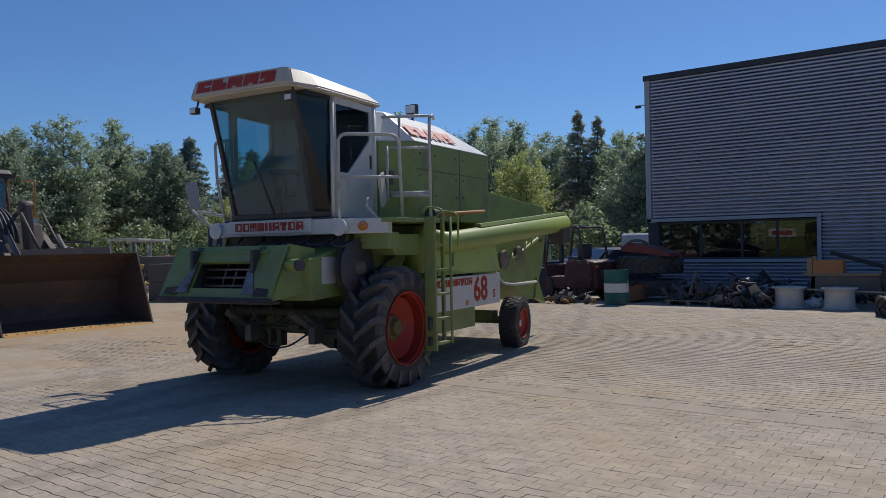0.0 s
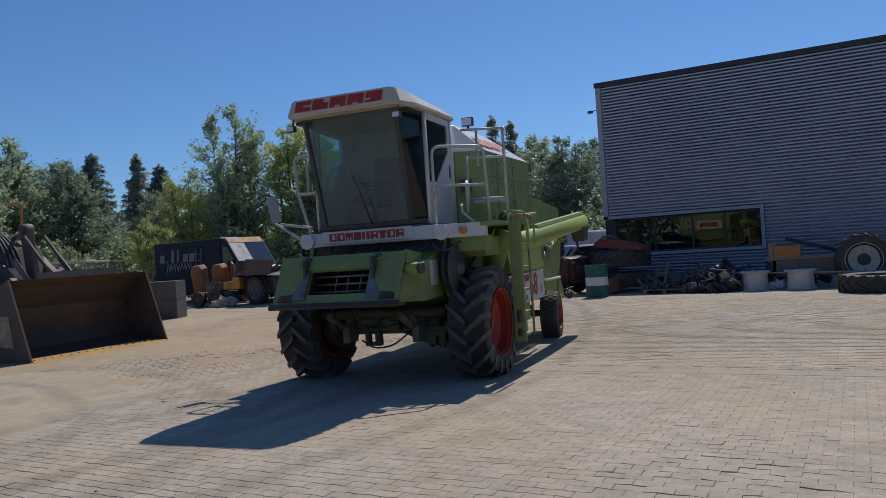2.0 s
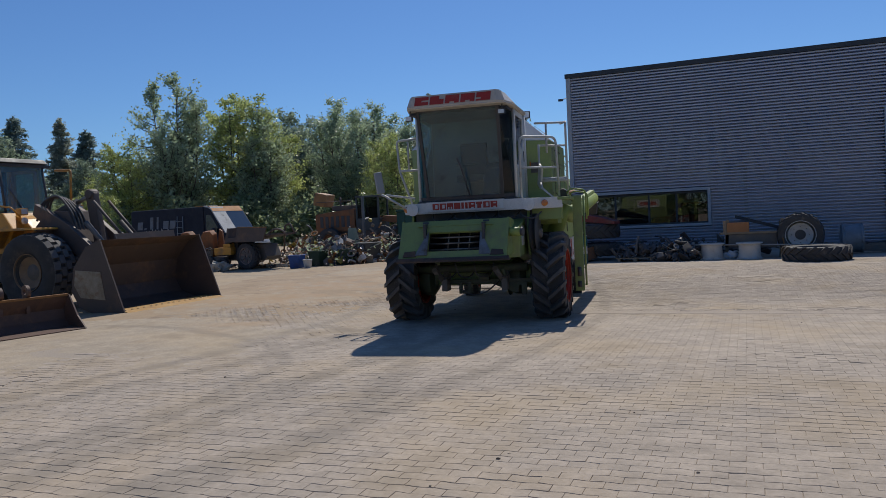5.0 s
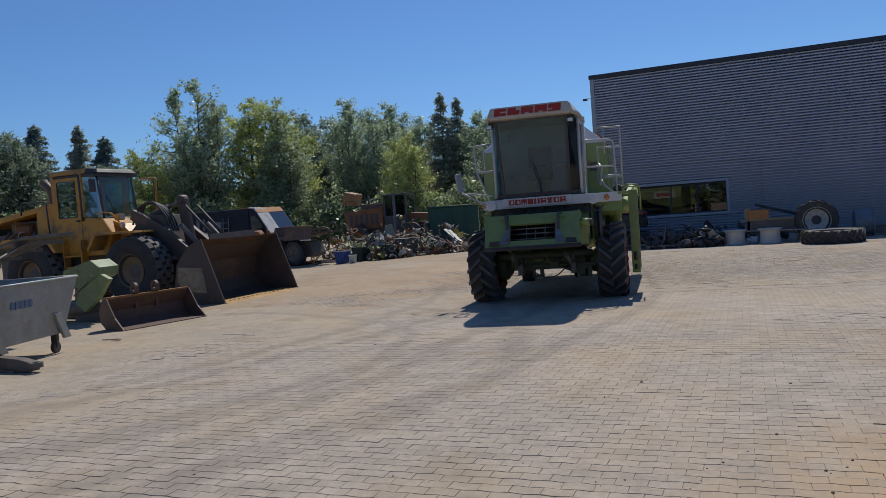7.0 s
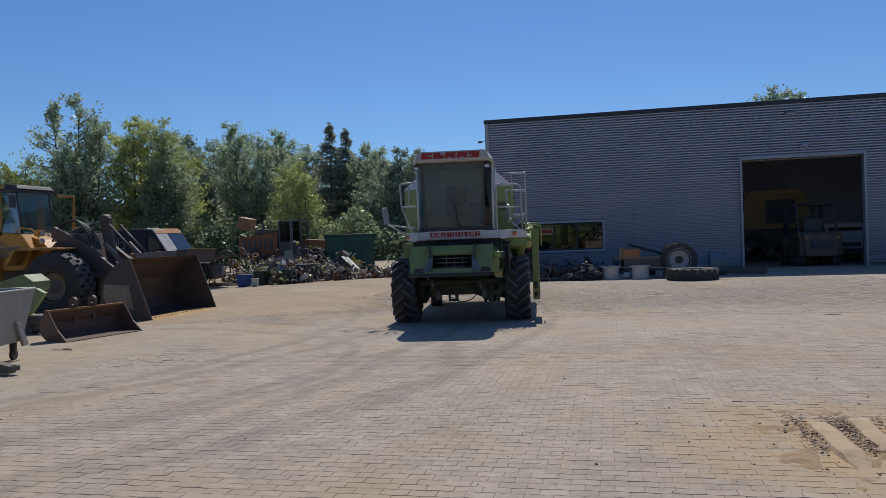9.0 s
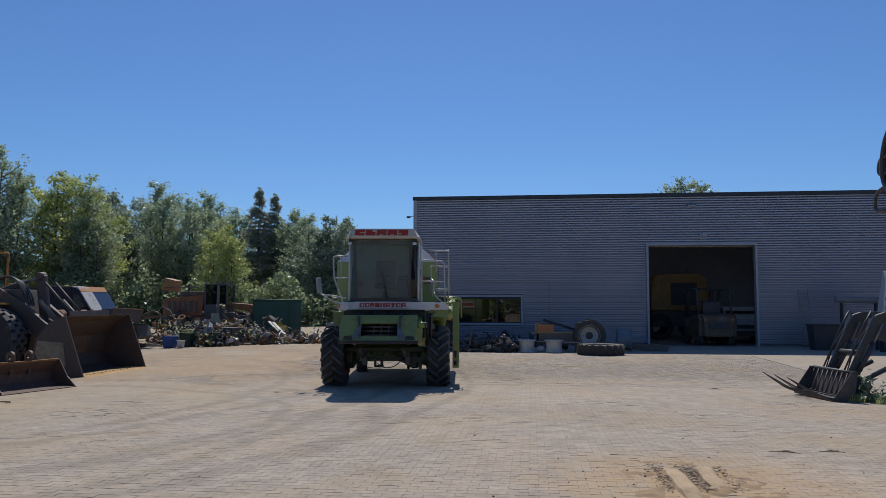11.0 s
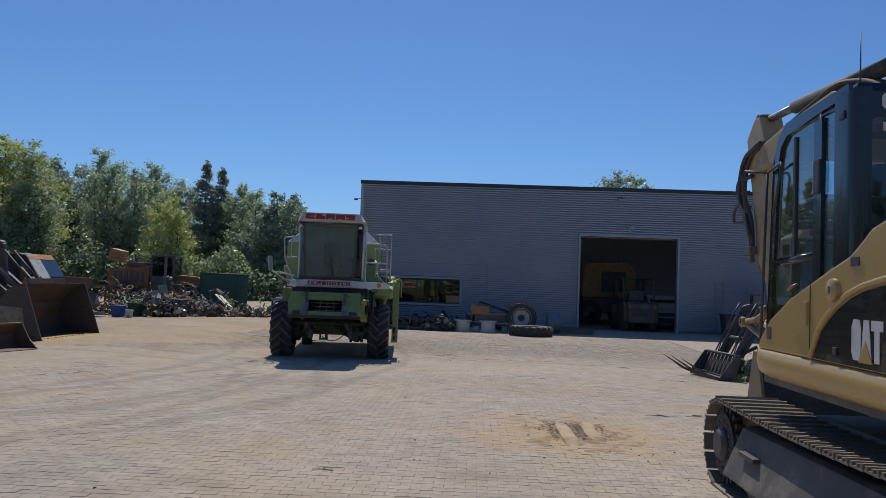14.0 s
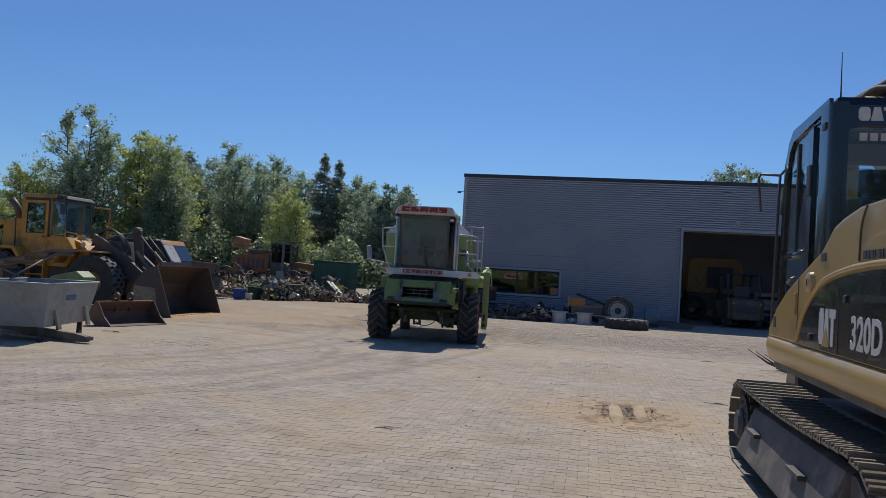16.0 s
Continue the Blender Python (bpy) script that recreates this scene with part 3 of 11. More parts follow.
def broad_tree(name, label, h, w, leaf, seed, count=30000, leaders=6, lift=(0.1, 0.7), size=0.1, base=0.12, hang=0.0, fat=0.85):
    """Tapered trunk, several leaders, rising limbs with side twigs, and leaves set along the twigs."""
    rnd = random.Random(seed)
    nr = np.random.default_rng(seed)
    t = thing(name, pose(0, 0, -200), label, "tree")
    wood = bmesh.new()
    tips = []
    for q in range(leaders):
        a = 2 * math.pi * (q + rnd.random() * 0.7) / leaders
        off = w * (0.0 if q == 0 else rnd.uniform(0.25, 0.6))
        tall = h * (1.0 if q == 0 else rnd.uniform(0.55, 0.95))
        foot = Vector((0, 0, h * base * 1.2))
        bend = Vector((math.cos(a) * off * 0.75, math.sin(a) * off * 0.75, tall * 0.5))
        top = Vector((math.cos(a) * off + rnd.uniform(-0.2, 0.2), math.sin(a) * off + rnd.uniform(-0.2, 0.2), tall * 0.985))
        if q == 0:
            tube(wood, [(0, 0, -0.3), foot], [h * 0.019, h * 0.016], 7)
        tube(wood, [foot, bend, top], [h * 0.012, h * 0.001], 6)
        limbs = int(16 + tall * 2.4)
        for k in range(limbs):
            f = (k + rnd.random()) / limbs
            p = foot.lerp(bend, f * 2) if f < 0.5 else bend.lerp(top, f * 2 - 1)
            reach = w * fat * (1.01 - f) ** 0.62 * rnd.uniform(0.45, 1.2) * min(1.0, 0.6 + 1.2 * f) + 0.14
            b = rnd.uniform(0, 2 * math.pi)
            end = p + Vector((math.cos(b) * reach, math.sin(b) * reach, reach * rnd.uniform(*lift) + 0.1))
            if reach > 0.6:
                tube(wood, [p, p.lerp(end, 0.5) + Vector((0, 0, -0.08 * reach)), end], [h * 0.0038, h * 0.0008], 5)
            out = (end - p).normalized()
            for j in range(7):
                start = p.lerp(end, 0.25 + 0.75 * (j + rnd.random()) / 7)
                way = out * 0.8 + Vector((rnd.gauss(0, 0.6), rnd.gauss(0, 0.6), rnd.gauss(0.25, 0.4) - hang * 1.6))
                length = (0.24 + 0.34 * reach) * rnd.uniform(0.5, 1.2)
                for g in (0.15, 0.45, 0.75, 1.0):
                    tips.append(start + way.normalized() * length * g)
        for g in range(8):
            tips.append(bend.lerp(top, 0.6 + 0.4 * g / 7))
    tips = np.array([tuple(p) for p in tips])
    pl = tips[nr.integers(0, len(tips), count)] + nr.normal(size=(count, 3)).clip(-1.8, 1.8) * np.array([0.13, 0.13, 0.12]) * nr.uniform(0.3, 1.8, count)[:, None]
    pl = pl[pl[:, 2] > 0.3]
    part("trunk", wood, BARK, t)
    part_of("crown", leaves_mesh("crown", pl, size, seed, 0.25 + hang), leaf, t)
    return t


def conifer(name, label, h, w, leaf, seed, count=26000, loose=0.0):
    """Straight stem with tiers of drooping boughs, each a flat fan of needle sprays."""
    rnd = random.Random(seed)
    nr = np.random.default_rng(seed)
    t = thing(name, pose(0, 0, -200), label, "tree")
    wood = tube(bmesh.new(), [(0, 0, -0.3), (0, 0, h * 0.5), (0.03, 0, h * 0.99)], [h * 0.014, 0.012], 7)
    spots = []
    levels = int(h * (2.6 - 0.3 * loose))
    for k in range(levels):
        f = 0.05 + 0.94 * (k + rnd.random() * 0.35) / levels
        reach = w * (1 - f) ** 0.8 * rnd.uniform(0.75, 1.12)
        for j in range(rnd.randint(8, 10)):
            if loose and rnd.random() < loose * 0.35:
                continue
            a = rnd.uniform(0, 2 * math.pi)
            r = reach * rnd.uniform(0.65, 1.12) + 0.1
            z = h * f + rnd.uniform(-0.15, 0.15)
            sag = 0.36 * (1 - loose) - 0.12
            end = Vector((math.cos(a) * r, math.sin(a) * r, z - sag * r))
            side = Vector((-math.sin(a), math.cos(a), 0))
            if r > 0.4:
                tube(wood, [(0, 0, z), Vector((0, 0, z)).lerp(end, 0.6) + Vector((0, 0, -0.05 * r)), end], [0.035, 0.008], 4)
            m = int(5 + 13 * r)
            for q in range(m):
                g = ((q + rnd.random()) / m) ** 0.8
                c = Vector((0, 0, z)).lerp(end, g) + side * rnd.uniform(-1, 1) * (1.05 - g) * r * 0.42
                spots.append((c.x, c.y, c.z - abs(rnd.gauss(0, 0.06)) - 0.1 * rnd.random() * r * 0.3))
    for q in range(12):
        spots.append((0, 0, h * (0.94 + 0.005 * q)))
    spots = np.array(spots)
    pick = spots[nr.integers(0, len(spots), count)] + nr.normal(size=(count, 3)) * np.array([0.09, 0.09, 0.07])
    part("trunk", wood, BARK, t)
    part_of("crown", leaves_mesh("crown", pick, 0.1, seed, 0.3, 1.4), leaf, t)
    return t


TREES = [
    (-81.1, 36.7, 14.2, "mid"), (-72.4, 37.2, 14.4, "mid"), (-78.3, 47.3, 13.8, "dark"), (-79.4, 52.8, 14.1, "dark"),
    (-78.8, 55.9, 15.6, "spruce"), (-79.9, 62.9, 16.0, "larch"), (-74.3, 61.6, 14.1, "spruce"), (-83.1, 54.3, 14.8, "spruce"),
    (-69.9, 30.6, 12.0, "dark"), (-50.1, 48.8, 15.4, "mid"), (-54.0, 46.8, 9.8, "light"), (-49.6, 38.5, 5.6, "light"),
    (-47.6, 54.2, 14.2, "light"), (-55.7, 74.9, 15.6, "dark"), (-46.9, 57.9, 13.0, "light"), (-53.4, 73.0, 14.8, "dark"),
    (-44.3, 53.2, 12.2, "mid"), (-39.6, 58.9, 12.4, "poplar"), (-36.7, 57.6, 11.7, "poplar"), (-37.4, 62.9, 13.1, "poplar"),
    (-30.6, 52.0, 8.8, "light"), (-47.9, 68.9, 13.4, "dark"), (-34.3, 69.8, 15.2, "larch"), (-33.5, 72.7, 14.9, "larch"),
    (-39.3, 76.0, 13.2, "poplar"), (-30.8, 71.0, 12.0, "mid"), (-27.1, 64.9, 11.1, "mid"), (-23.5, 60.6, 10.5, "dark"),
    (-22.4, 63.5, 8.7, "dark"), (-54.5, 85.6, 18.1, "poplar"), (-38.1, 65.9, 11.5, "light"), (-30.7, 72.4, 12.5, "poplar"),
    (-42.4, 78.0, 14.2, "mid"), (-27.1, 81.4, 12.7, "dark"), (-26.9, 88.0, 8.5, "dark"), (-33.9, 84.8, 12.6, "dark"),
    (7.0, 46.0, 11.0, "dark"), (9.0, 48.0, 11.2, "mid"), (-76.0, 50.4, 13.5, "dark"), (-79.2, 62.5, 16.1, "larch"),
    (-76.7, 45.0, 15.5, "mid"), (-78.5, 29.7, 13.3, "mid"), (-75.8, 37.1, 13.9, "dark"), (-66.0, 53.0, 9.5, "dark"),
    (-60.0, 57.0, 10.5, "dark"), (-48.0, 66.0, 10.0, "dark"), (-55.0, 50.0, 8.0, "mid"),
]


def plant_trees():
    kinds = {
        "mid": [broad_tree("deciduous_tree", "mid-green leafy deciduous tree at the yard's edge", 12, 3.9, LEAF_MID, s, 22000, 7, (0.25, 1.0), 0.115) for s in (11, 12)],
        "light": [broad_tree("birch_tree", "yellow-green drooping birch tree at the yard's edge", 10, 3.3, LEAF_LIGHT, s, 24000, 6, (0.15, 0.8), 0.095, 0.06, 0.4) for s in (21, 22)],
        "dark": [broad_tree("maple_tree", "dark green dense maple tree behind the yard", 11, 3.8, LEAF_DARK, s, 24000, 8, (0.1, 0.7), 0.12, 0.12, 0.0, 1.0) for s in (31, 32)],
        "poplar": [broad_tree("aspen_tree", "grey-green slender aspen tree with light gaps", 10, 2.4, LEAF_MID, s, 17000, 5, (0.5, 1.3), 0.095, 0.08, 0.0, 0.9) for s in (41, 42)],
        "spruce": [conifer("spruce_tree", "dark pointed spruce tree at the yard's edge", 12, 4.6, NEEDLE, 51, 34000)],
        "larch": [conifer("larch_tree", "thin grey-green larch tree with a sparse pointed crown", 12, 3.4, LARCH, 61, 17000, 0.5)],
    }
    heights = {"mid": 12, "light": 10, "dark": 11, "poplar": 10, "spruce": 12, "larch": 12}
    rnd, used, first = random.Random(5), {}, []
    for i, (x, y, h, kind) in enumerate(TREES):
        k = used.get(kind, 0)
        proto = kinds[kind][k % len(kinds[kind])]
        s = h / heights[kind]
        m = pose(x, y, 0, 0, 0, rnd.uniform(0, 360)) @ Matrix.Diagonal((s * rnd.uniform(0.92, 1.1), s * rnd.uniform(0.92, 1.1), s, 1))
        if k < len(kinds[kind]):
            first.append((proto, m))
        else:
            copy_thing(proto, m)
        used[kind] = k + 1
    for proto, m in first:
        proto.matrix_world = m


plant_trees()


def undergrowth():
    """Bushes and low growth that close the foot of the tree line."""
    rnd = np.random.default_rng(3)
    line = np.array([(-95, 24), (-70, 36), (-60, 46), (-48, 46), (-40, 52), (-30, 52), (-21, 56), (-12, 62)], float)
    pts = []
    for a, b in zip(line, line[1:]):
        n = int(np.linalg.norm(b - a) * 420)
        f = rnd.random(n)[:, None]
        p = a + (b - a) * f + rnd.normal(size=(n, 2)) * 1.3
        top = 3.4 + 1.6 * np.sin(p[:, 0] * 0.9) * np.cos(p[:, 1] * 0.7)
        z = rnd.random(n) ** 0.8 * top
        pts.append(np.column_stack([p, z]))
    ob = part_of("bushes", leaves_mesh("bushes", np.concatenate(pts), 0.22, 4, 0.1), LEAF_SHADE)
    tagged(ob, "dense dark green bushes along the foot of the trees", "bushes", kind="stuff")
    # The second line is unseen, added behind the camera to darken glass reflections.
    woods = [[(-150, 30), (-105, 70), (-70, 92), (-30, 105), (0, 110), (40, 100)], [(-80, -30), (-50, -48), (-15, -54), (20, -50), (48, -30), (58, 5)]]
    for line, label in zip(woods, ("far dark wood behind the yard", "unseen wood added behind the camera to darken reflections")):
        wood = np.array(line, float)
        pts = []
        for a, b in zip(wood, wood[1:]):
            n = int(np.linalg.norm(b - a) * 120)
            f = rnd.random(n)[:, None]
            p = a + (b - a) * f + rnd.normal(size=(n, 2)) * 2.5
            top = 8.0 + 1.5 * np.sin(p[:, 0] * 0.5) + 1.0 * np.cos(p[:, 0] * 1.3)
            pts.append(np.column_stack([p, rnd.random(n) ** 0.7 * top]))
        ob = part_of("far_wood", leaves_mesh("far_wood", np.concatenate(pts), 0.6, 6, 0.1), LEAF_DARK)
        tagged(ob, label, "woods", kind="stuff")


undergrowth()


# ---- tyres ----
def lug_tyre(bm, r, w, lugs, depth, slant=0.55, rim=0.6):
    """A tractor tyre about the x axis: carcass and two rows of slanting lugs."""
    h = w / 2
    prof = [(r * rim, -h * 0.88), (r * (rim + 0.1), -h * 0.97), (r * 0.83, -h), (r * 0.93, -h * 0.9), (r - depth, -h * 0.55), (r - depth * 0.85, 0), (r - depth, h * 0.55),
            (r * 0.93, h * 0.9), (r * 0.83, h), (r * (rim + 0.1), h * 0.97), (r * rim, h * 0.88), (r * (rim - 0.03), h * 0.7), (r * (rim - 0.03), -h * 0.7)]
    lathe(bm, prof, 48, "x")
    for i in range(lugs):
        for side in (-1, 1):
            tread_lug(bm, r, w, lugs, depth, slant, side, 2 * math.pi * (i + (0.5 if side > 0 else 0)) / lugs)
    return bm


def tread_lug(bm, r, w, lugs, depth, slant, side, a0):
    """One slanting lug of a tractor tyre, from the middle of the tread to its shoulder."""
    h = w / 2
    steps = []
    for k in range(5):
        f = k / 4
        a = a0 + slant * f * (2 * math.pi / lugs) * 1.75
        x = side * (h * (-0.03 + 1.06 * f))
        top = r - (0.0 if f < 0.8 else depth * 0.7 * (f - 0.8) / 0.2)
        steps.append((a, x, top, r - depth * 1.15 - (depth * 1.2 if f == 1 else 0)))
    wid = 0.30 * 2 * math.pi / lugs
    rows = []
    for a, x, top, low in steps:
        rows.append([bm.verts.new((x, rad * math.sin(a + da), rad * math.cos(a + da))) for da, rad in ((-wid * 0.62, low), (-wid * 0.42, top), (wid * 0.42, top), (wid * 0.62, low))])
    fs = [bm.faces.new(rows[0]), bm.faces.new(rows[-1][::-1])]
    for p, q in zip(rows, rows[1:]):
        for j in range(3):
            fs.append(bm.faces.new((p[j], q[j], q[j + 1], p[j + 1])))
    bmesh.ops.recalc_face_normals(bm, faces=fs)
    return bm


def lugged_tyre(name, parent, m, r, w, lugs, depth, mat):
    """A tractor tyre as a part, each lug a piece of its own."""
    tyre = part(name, moved(lug_tyre(bmesh.new(), r, w, 0, depth), m), mat, parent)
    for side in (-1, 1):
        me = bpy.data.meshes.new("lug")
        bm = tread_lug(bmesh.new(), r, w, lugs, depth, 0.55, side, 0.0)
        bm.to_mesh(me)
        bm.free()
        me.materials.append(mat)
        for i in range(lugs):
            ob = part_of("lug", me, None, tyre)
            ob.matrix_local = m @ Matrix.Rotation(-2 * math.pi * (i + (0.5 if side > 0 else 0)) / lugs, 4, "X")
    return tyre


def block_tyre(bm, r, w, blocks, rows, depth, rim=0.5):
    """A road or loader tyre about the x axis with rows of tread blocks."""
    h = w / 2
    prof = [(r * rim, -h * 0.75), (r * (rim + 0.15), -h), (r * 0.85, -h), (r * 0.95, -h * 0.88), (r - depth, -h * 0.7), (r - depth, h * 0.7), (r * 0.95, h * 0.88), (r * 0.85, h),
            (r * (rim + 0.15), h), (r * rim, h * 0.75), (r * (rim - 0.03), h * 0.6), (r * (rim - 0.03), -h * 0.6)]
    lathe(bm, prof, 40, "x")
    for row in range(rows):
        for i in range(blocks):
            tread_block(bm, r, w, blocks, row, rows, depth, i)
    return bm


def tread_block(bm, r, w, blocks, row, rows, depth, i=0):
    """One block of the tread, in its row across the tyre."""
    h = w / 2
    x0, x1 = -h * 0.92 + 2 * h * 0.92 * row / rows, -h * 0.92 + 2 * h * 0.92 * (row + 1) / rows
    g = (x1 - x0) * 0.045
    a = 2 * math.pi * (i + 0.5 * (row % 2)) / blocks
    d = math.pi / blocks * 0.84
    vs = []
    for rad, shrink in ((r - depth * 1.1, 1.0), (r, 0.86)):
        for x, aa in ((x0 + g, a - d * shrink), (x1 - g, a - d * shrink * 0.9), (x1 - g, a + d * shrink), (x0 + g, a + d * shrink * 0.9)):
            rr = rad - (depth * 0.5 if rows > 1 and ((row == 0 and x < (x0 + x1) / 2) or (row == rows - 1 and x > (x0 + x1) / 2)) else 0)
            vs.append(bm.verts.new((x, rr * math.sin(aa), rr * math.cos(aa))))
    fs = [bm.faces.new(vs[4:])] + [bm.faces.new((vs[j], vs[(j + 1) % 4], vs[4 + (j + 1) % 4], vs[4 + j])) for j in range(4)]
    bmesh.ops.recalc_face_normals(bm, faces=fs)
    return bm


def wheel_rim(bm, r, w, dish):
    """A dished steel rim about the x axis; the dish opens towards +x."""
    h = w / 2
    return lathe(bm, [(r, h), (r * 1.04, h * 1.02), (r * 1.04, h * 0.94), (r * 0.96, h * 0.85), (r * 0.93, h * 0.2), (r * 0.86, h - dish * 0.55), (r * 0.62, h - dish * 0.9), (r * 0.5, h - dish), (0.0, h - dish),
                      (0.0, h - dish - 0.02), (r * 0.5, h - dish - 0.02), (r * 0.9, h * 0.1), (r * 0.93, -h * 0.9), (r, -h), (r * 0.97, -h)], 40, "x")


def bolts(bm, r, x, n, size):
    for i in range(n):
        a = 2 * math.pi * i / n
        lathe(bm, [(0, 0), (size, 0), (size, size * 1.2), (0, size * 1.3)], 6, "x", (x, r * math.sin(a), r * math.cos(a)), closed=False)
    return bm


# ---- combine harvester ----
def blocks_of_letters(bm, shapes, x, z, w, h, y, gap=0.18, slant=0.0, depth=0.004):
    """Heavy block marks of lettering size: each is a frame or bar shape in cells of 3 x 3 written as rows from the top."""
    n = len(shapes)
    cw = w / (n - gap)
    for k, rows in enumerate(shapes):
        left = x + k * cw
        for j, row in enumerate(rows):
            i = 0
            while i < len(row):
                if row[i] == "#":
                    e = i
                    while e < len(row) and row[e] == "#":
                        e += 1
                    z1, z0 = z + h * (1 - j / len(rows)), z + h * (1 - (j + 1) / len(rows))
                    a, b = left + cw * (1 - gap) * i / len(row), left + cw * (1 - gap) * e / len(row)
                    s1, s0 = slant * (z1 - z), slant * (z0 - z)
                    prism(bm, [(a + s0, z0), (b + s0, z0), (b + s1, z1), (a + s1, z1)], "y", y - depth, y)
                    i = e
                else:
                    i += 1
    return bm


BRAND_MARK = [["######", "######", "###...", "######", "######"], ["####..", "####..", "######", "######", "######"], ["######", "######", "######", "######", "##..##"],
              ["######", "######", "######", "######", "##..##"], ["######", "######", "######", "..####", "######"]]
MODEL_MARK = [["#####", "##..#", "##..#", "##..#", "#####"], ["#####", "##..#", "##..#", "##..#", "#####"], ["#####", "#####", "#####", "#.#.#", "#.#.#"], ["##", "##", "##", "##", "##"],
              ["##.##", "##.##", "##.##", "##.##", "##.##"], ["#####", "##..#", "#####", "#####", "##..#"], ["#####", "#####", ".###.", ".###.", ".###."], ["#####", "##..#", "##..#", "##..#", "#####"],
              ["#####", "##..#", "#####", "#####", "##..#"]]


def word(name, body, size, m, mat, parent, depth=0.003, squeeze=1.0):
    """Flat raised characters in the built-in font, standing in the local xz plane facing -y."""
    cu = bpy.data.curves.new(name, "FONT")
    cu.body, cu.size, cu.extrude = body, size, depth
    cu.resolution_u, cu.offset = 3, size * 0.025
    tmp = bpy.data.objects.new(name, cu)
    me = bpy.data.meshes.new_from_object(tmp)
    bpy.data.objects.remove(tmp)
    me.transform(m @ Matrix.Rotation(radians(90), 4, "X") @ Matrix.Diagonal((squeeze, 1, 1, 1)))
    return part_of(name, me, mat, parent)


def sheet(bm, pts, t=0.012, normal=None):
    """A flat plate with thickness through the corner points."""
    p = [Vector(q) for q in pts]
    n = normal or (p[1] - p[0]).cross(p[-1] - p[0]).normalized()
    return hull(bm, p, [q - Vector(n) * t for q in p])


def pane_frame(outer, inset, t, bm, push=0.0):
    """A ring frame between a polygon and its inset copy."""
    p = [Vector(q) for q in outer]
    c = sum(p, Vector()) / len(p)
    n = (p[1] - p[0]).cross(p[2] - p[0]).normalized()
    inn = [q + (c - q).normalized() * inset for q in p]
    k = len(p)
    rings = [[bm.verts.new(q + n * s) for q in ring] for ring, s in ((p, push), (inn, push), (inn, push - t), (p, push - t))]
    fs = []
    for r1, r2 in zip(rings, rings[1:] + rings[:1]):
        for i in range(k):
            fs.append(bm.faces.new((r1[i], r1[(i + 1) % k], r2[(i + 1) % k], r2[i])))
    bmesh.ops.recalc_face_normals(bm, faces=fs)
    return inn, n


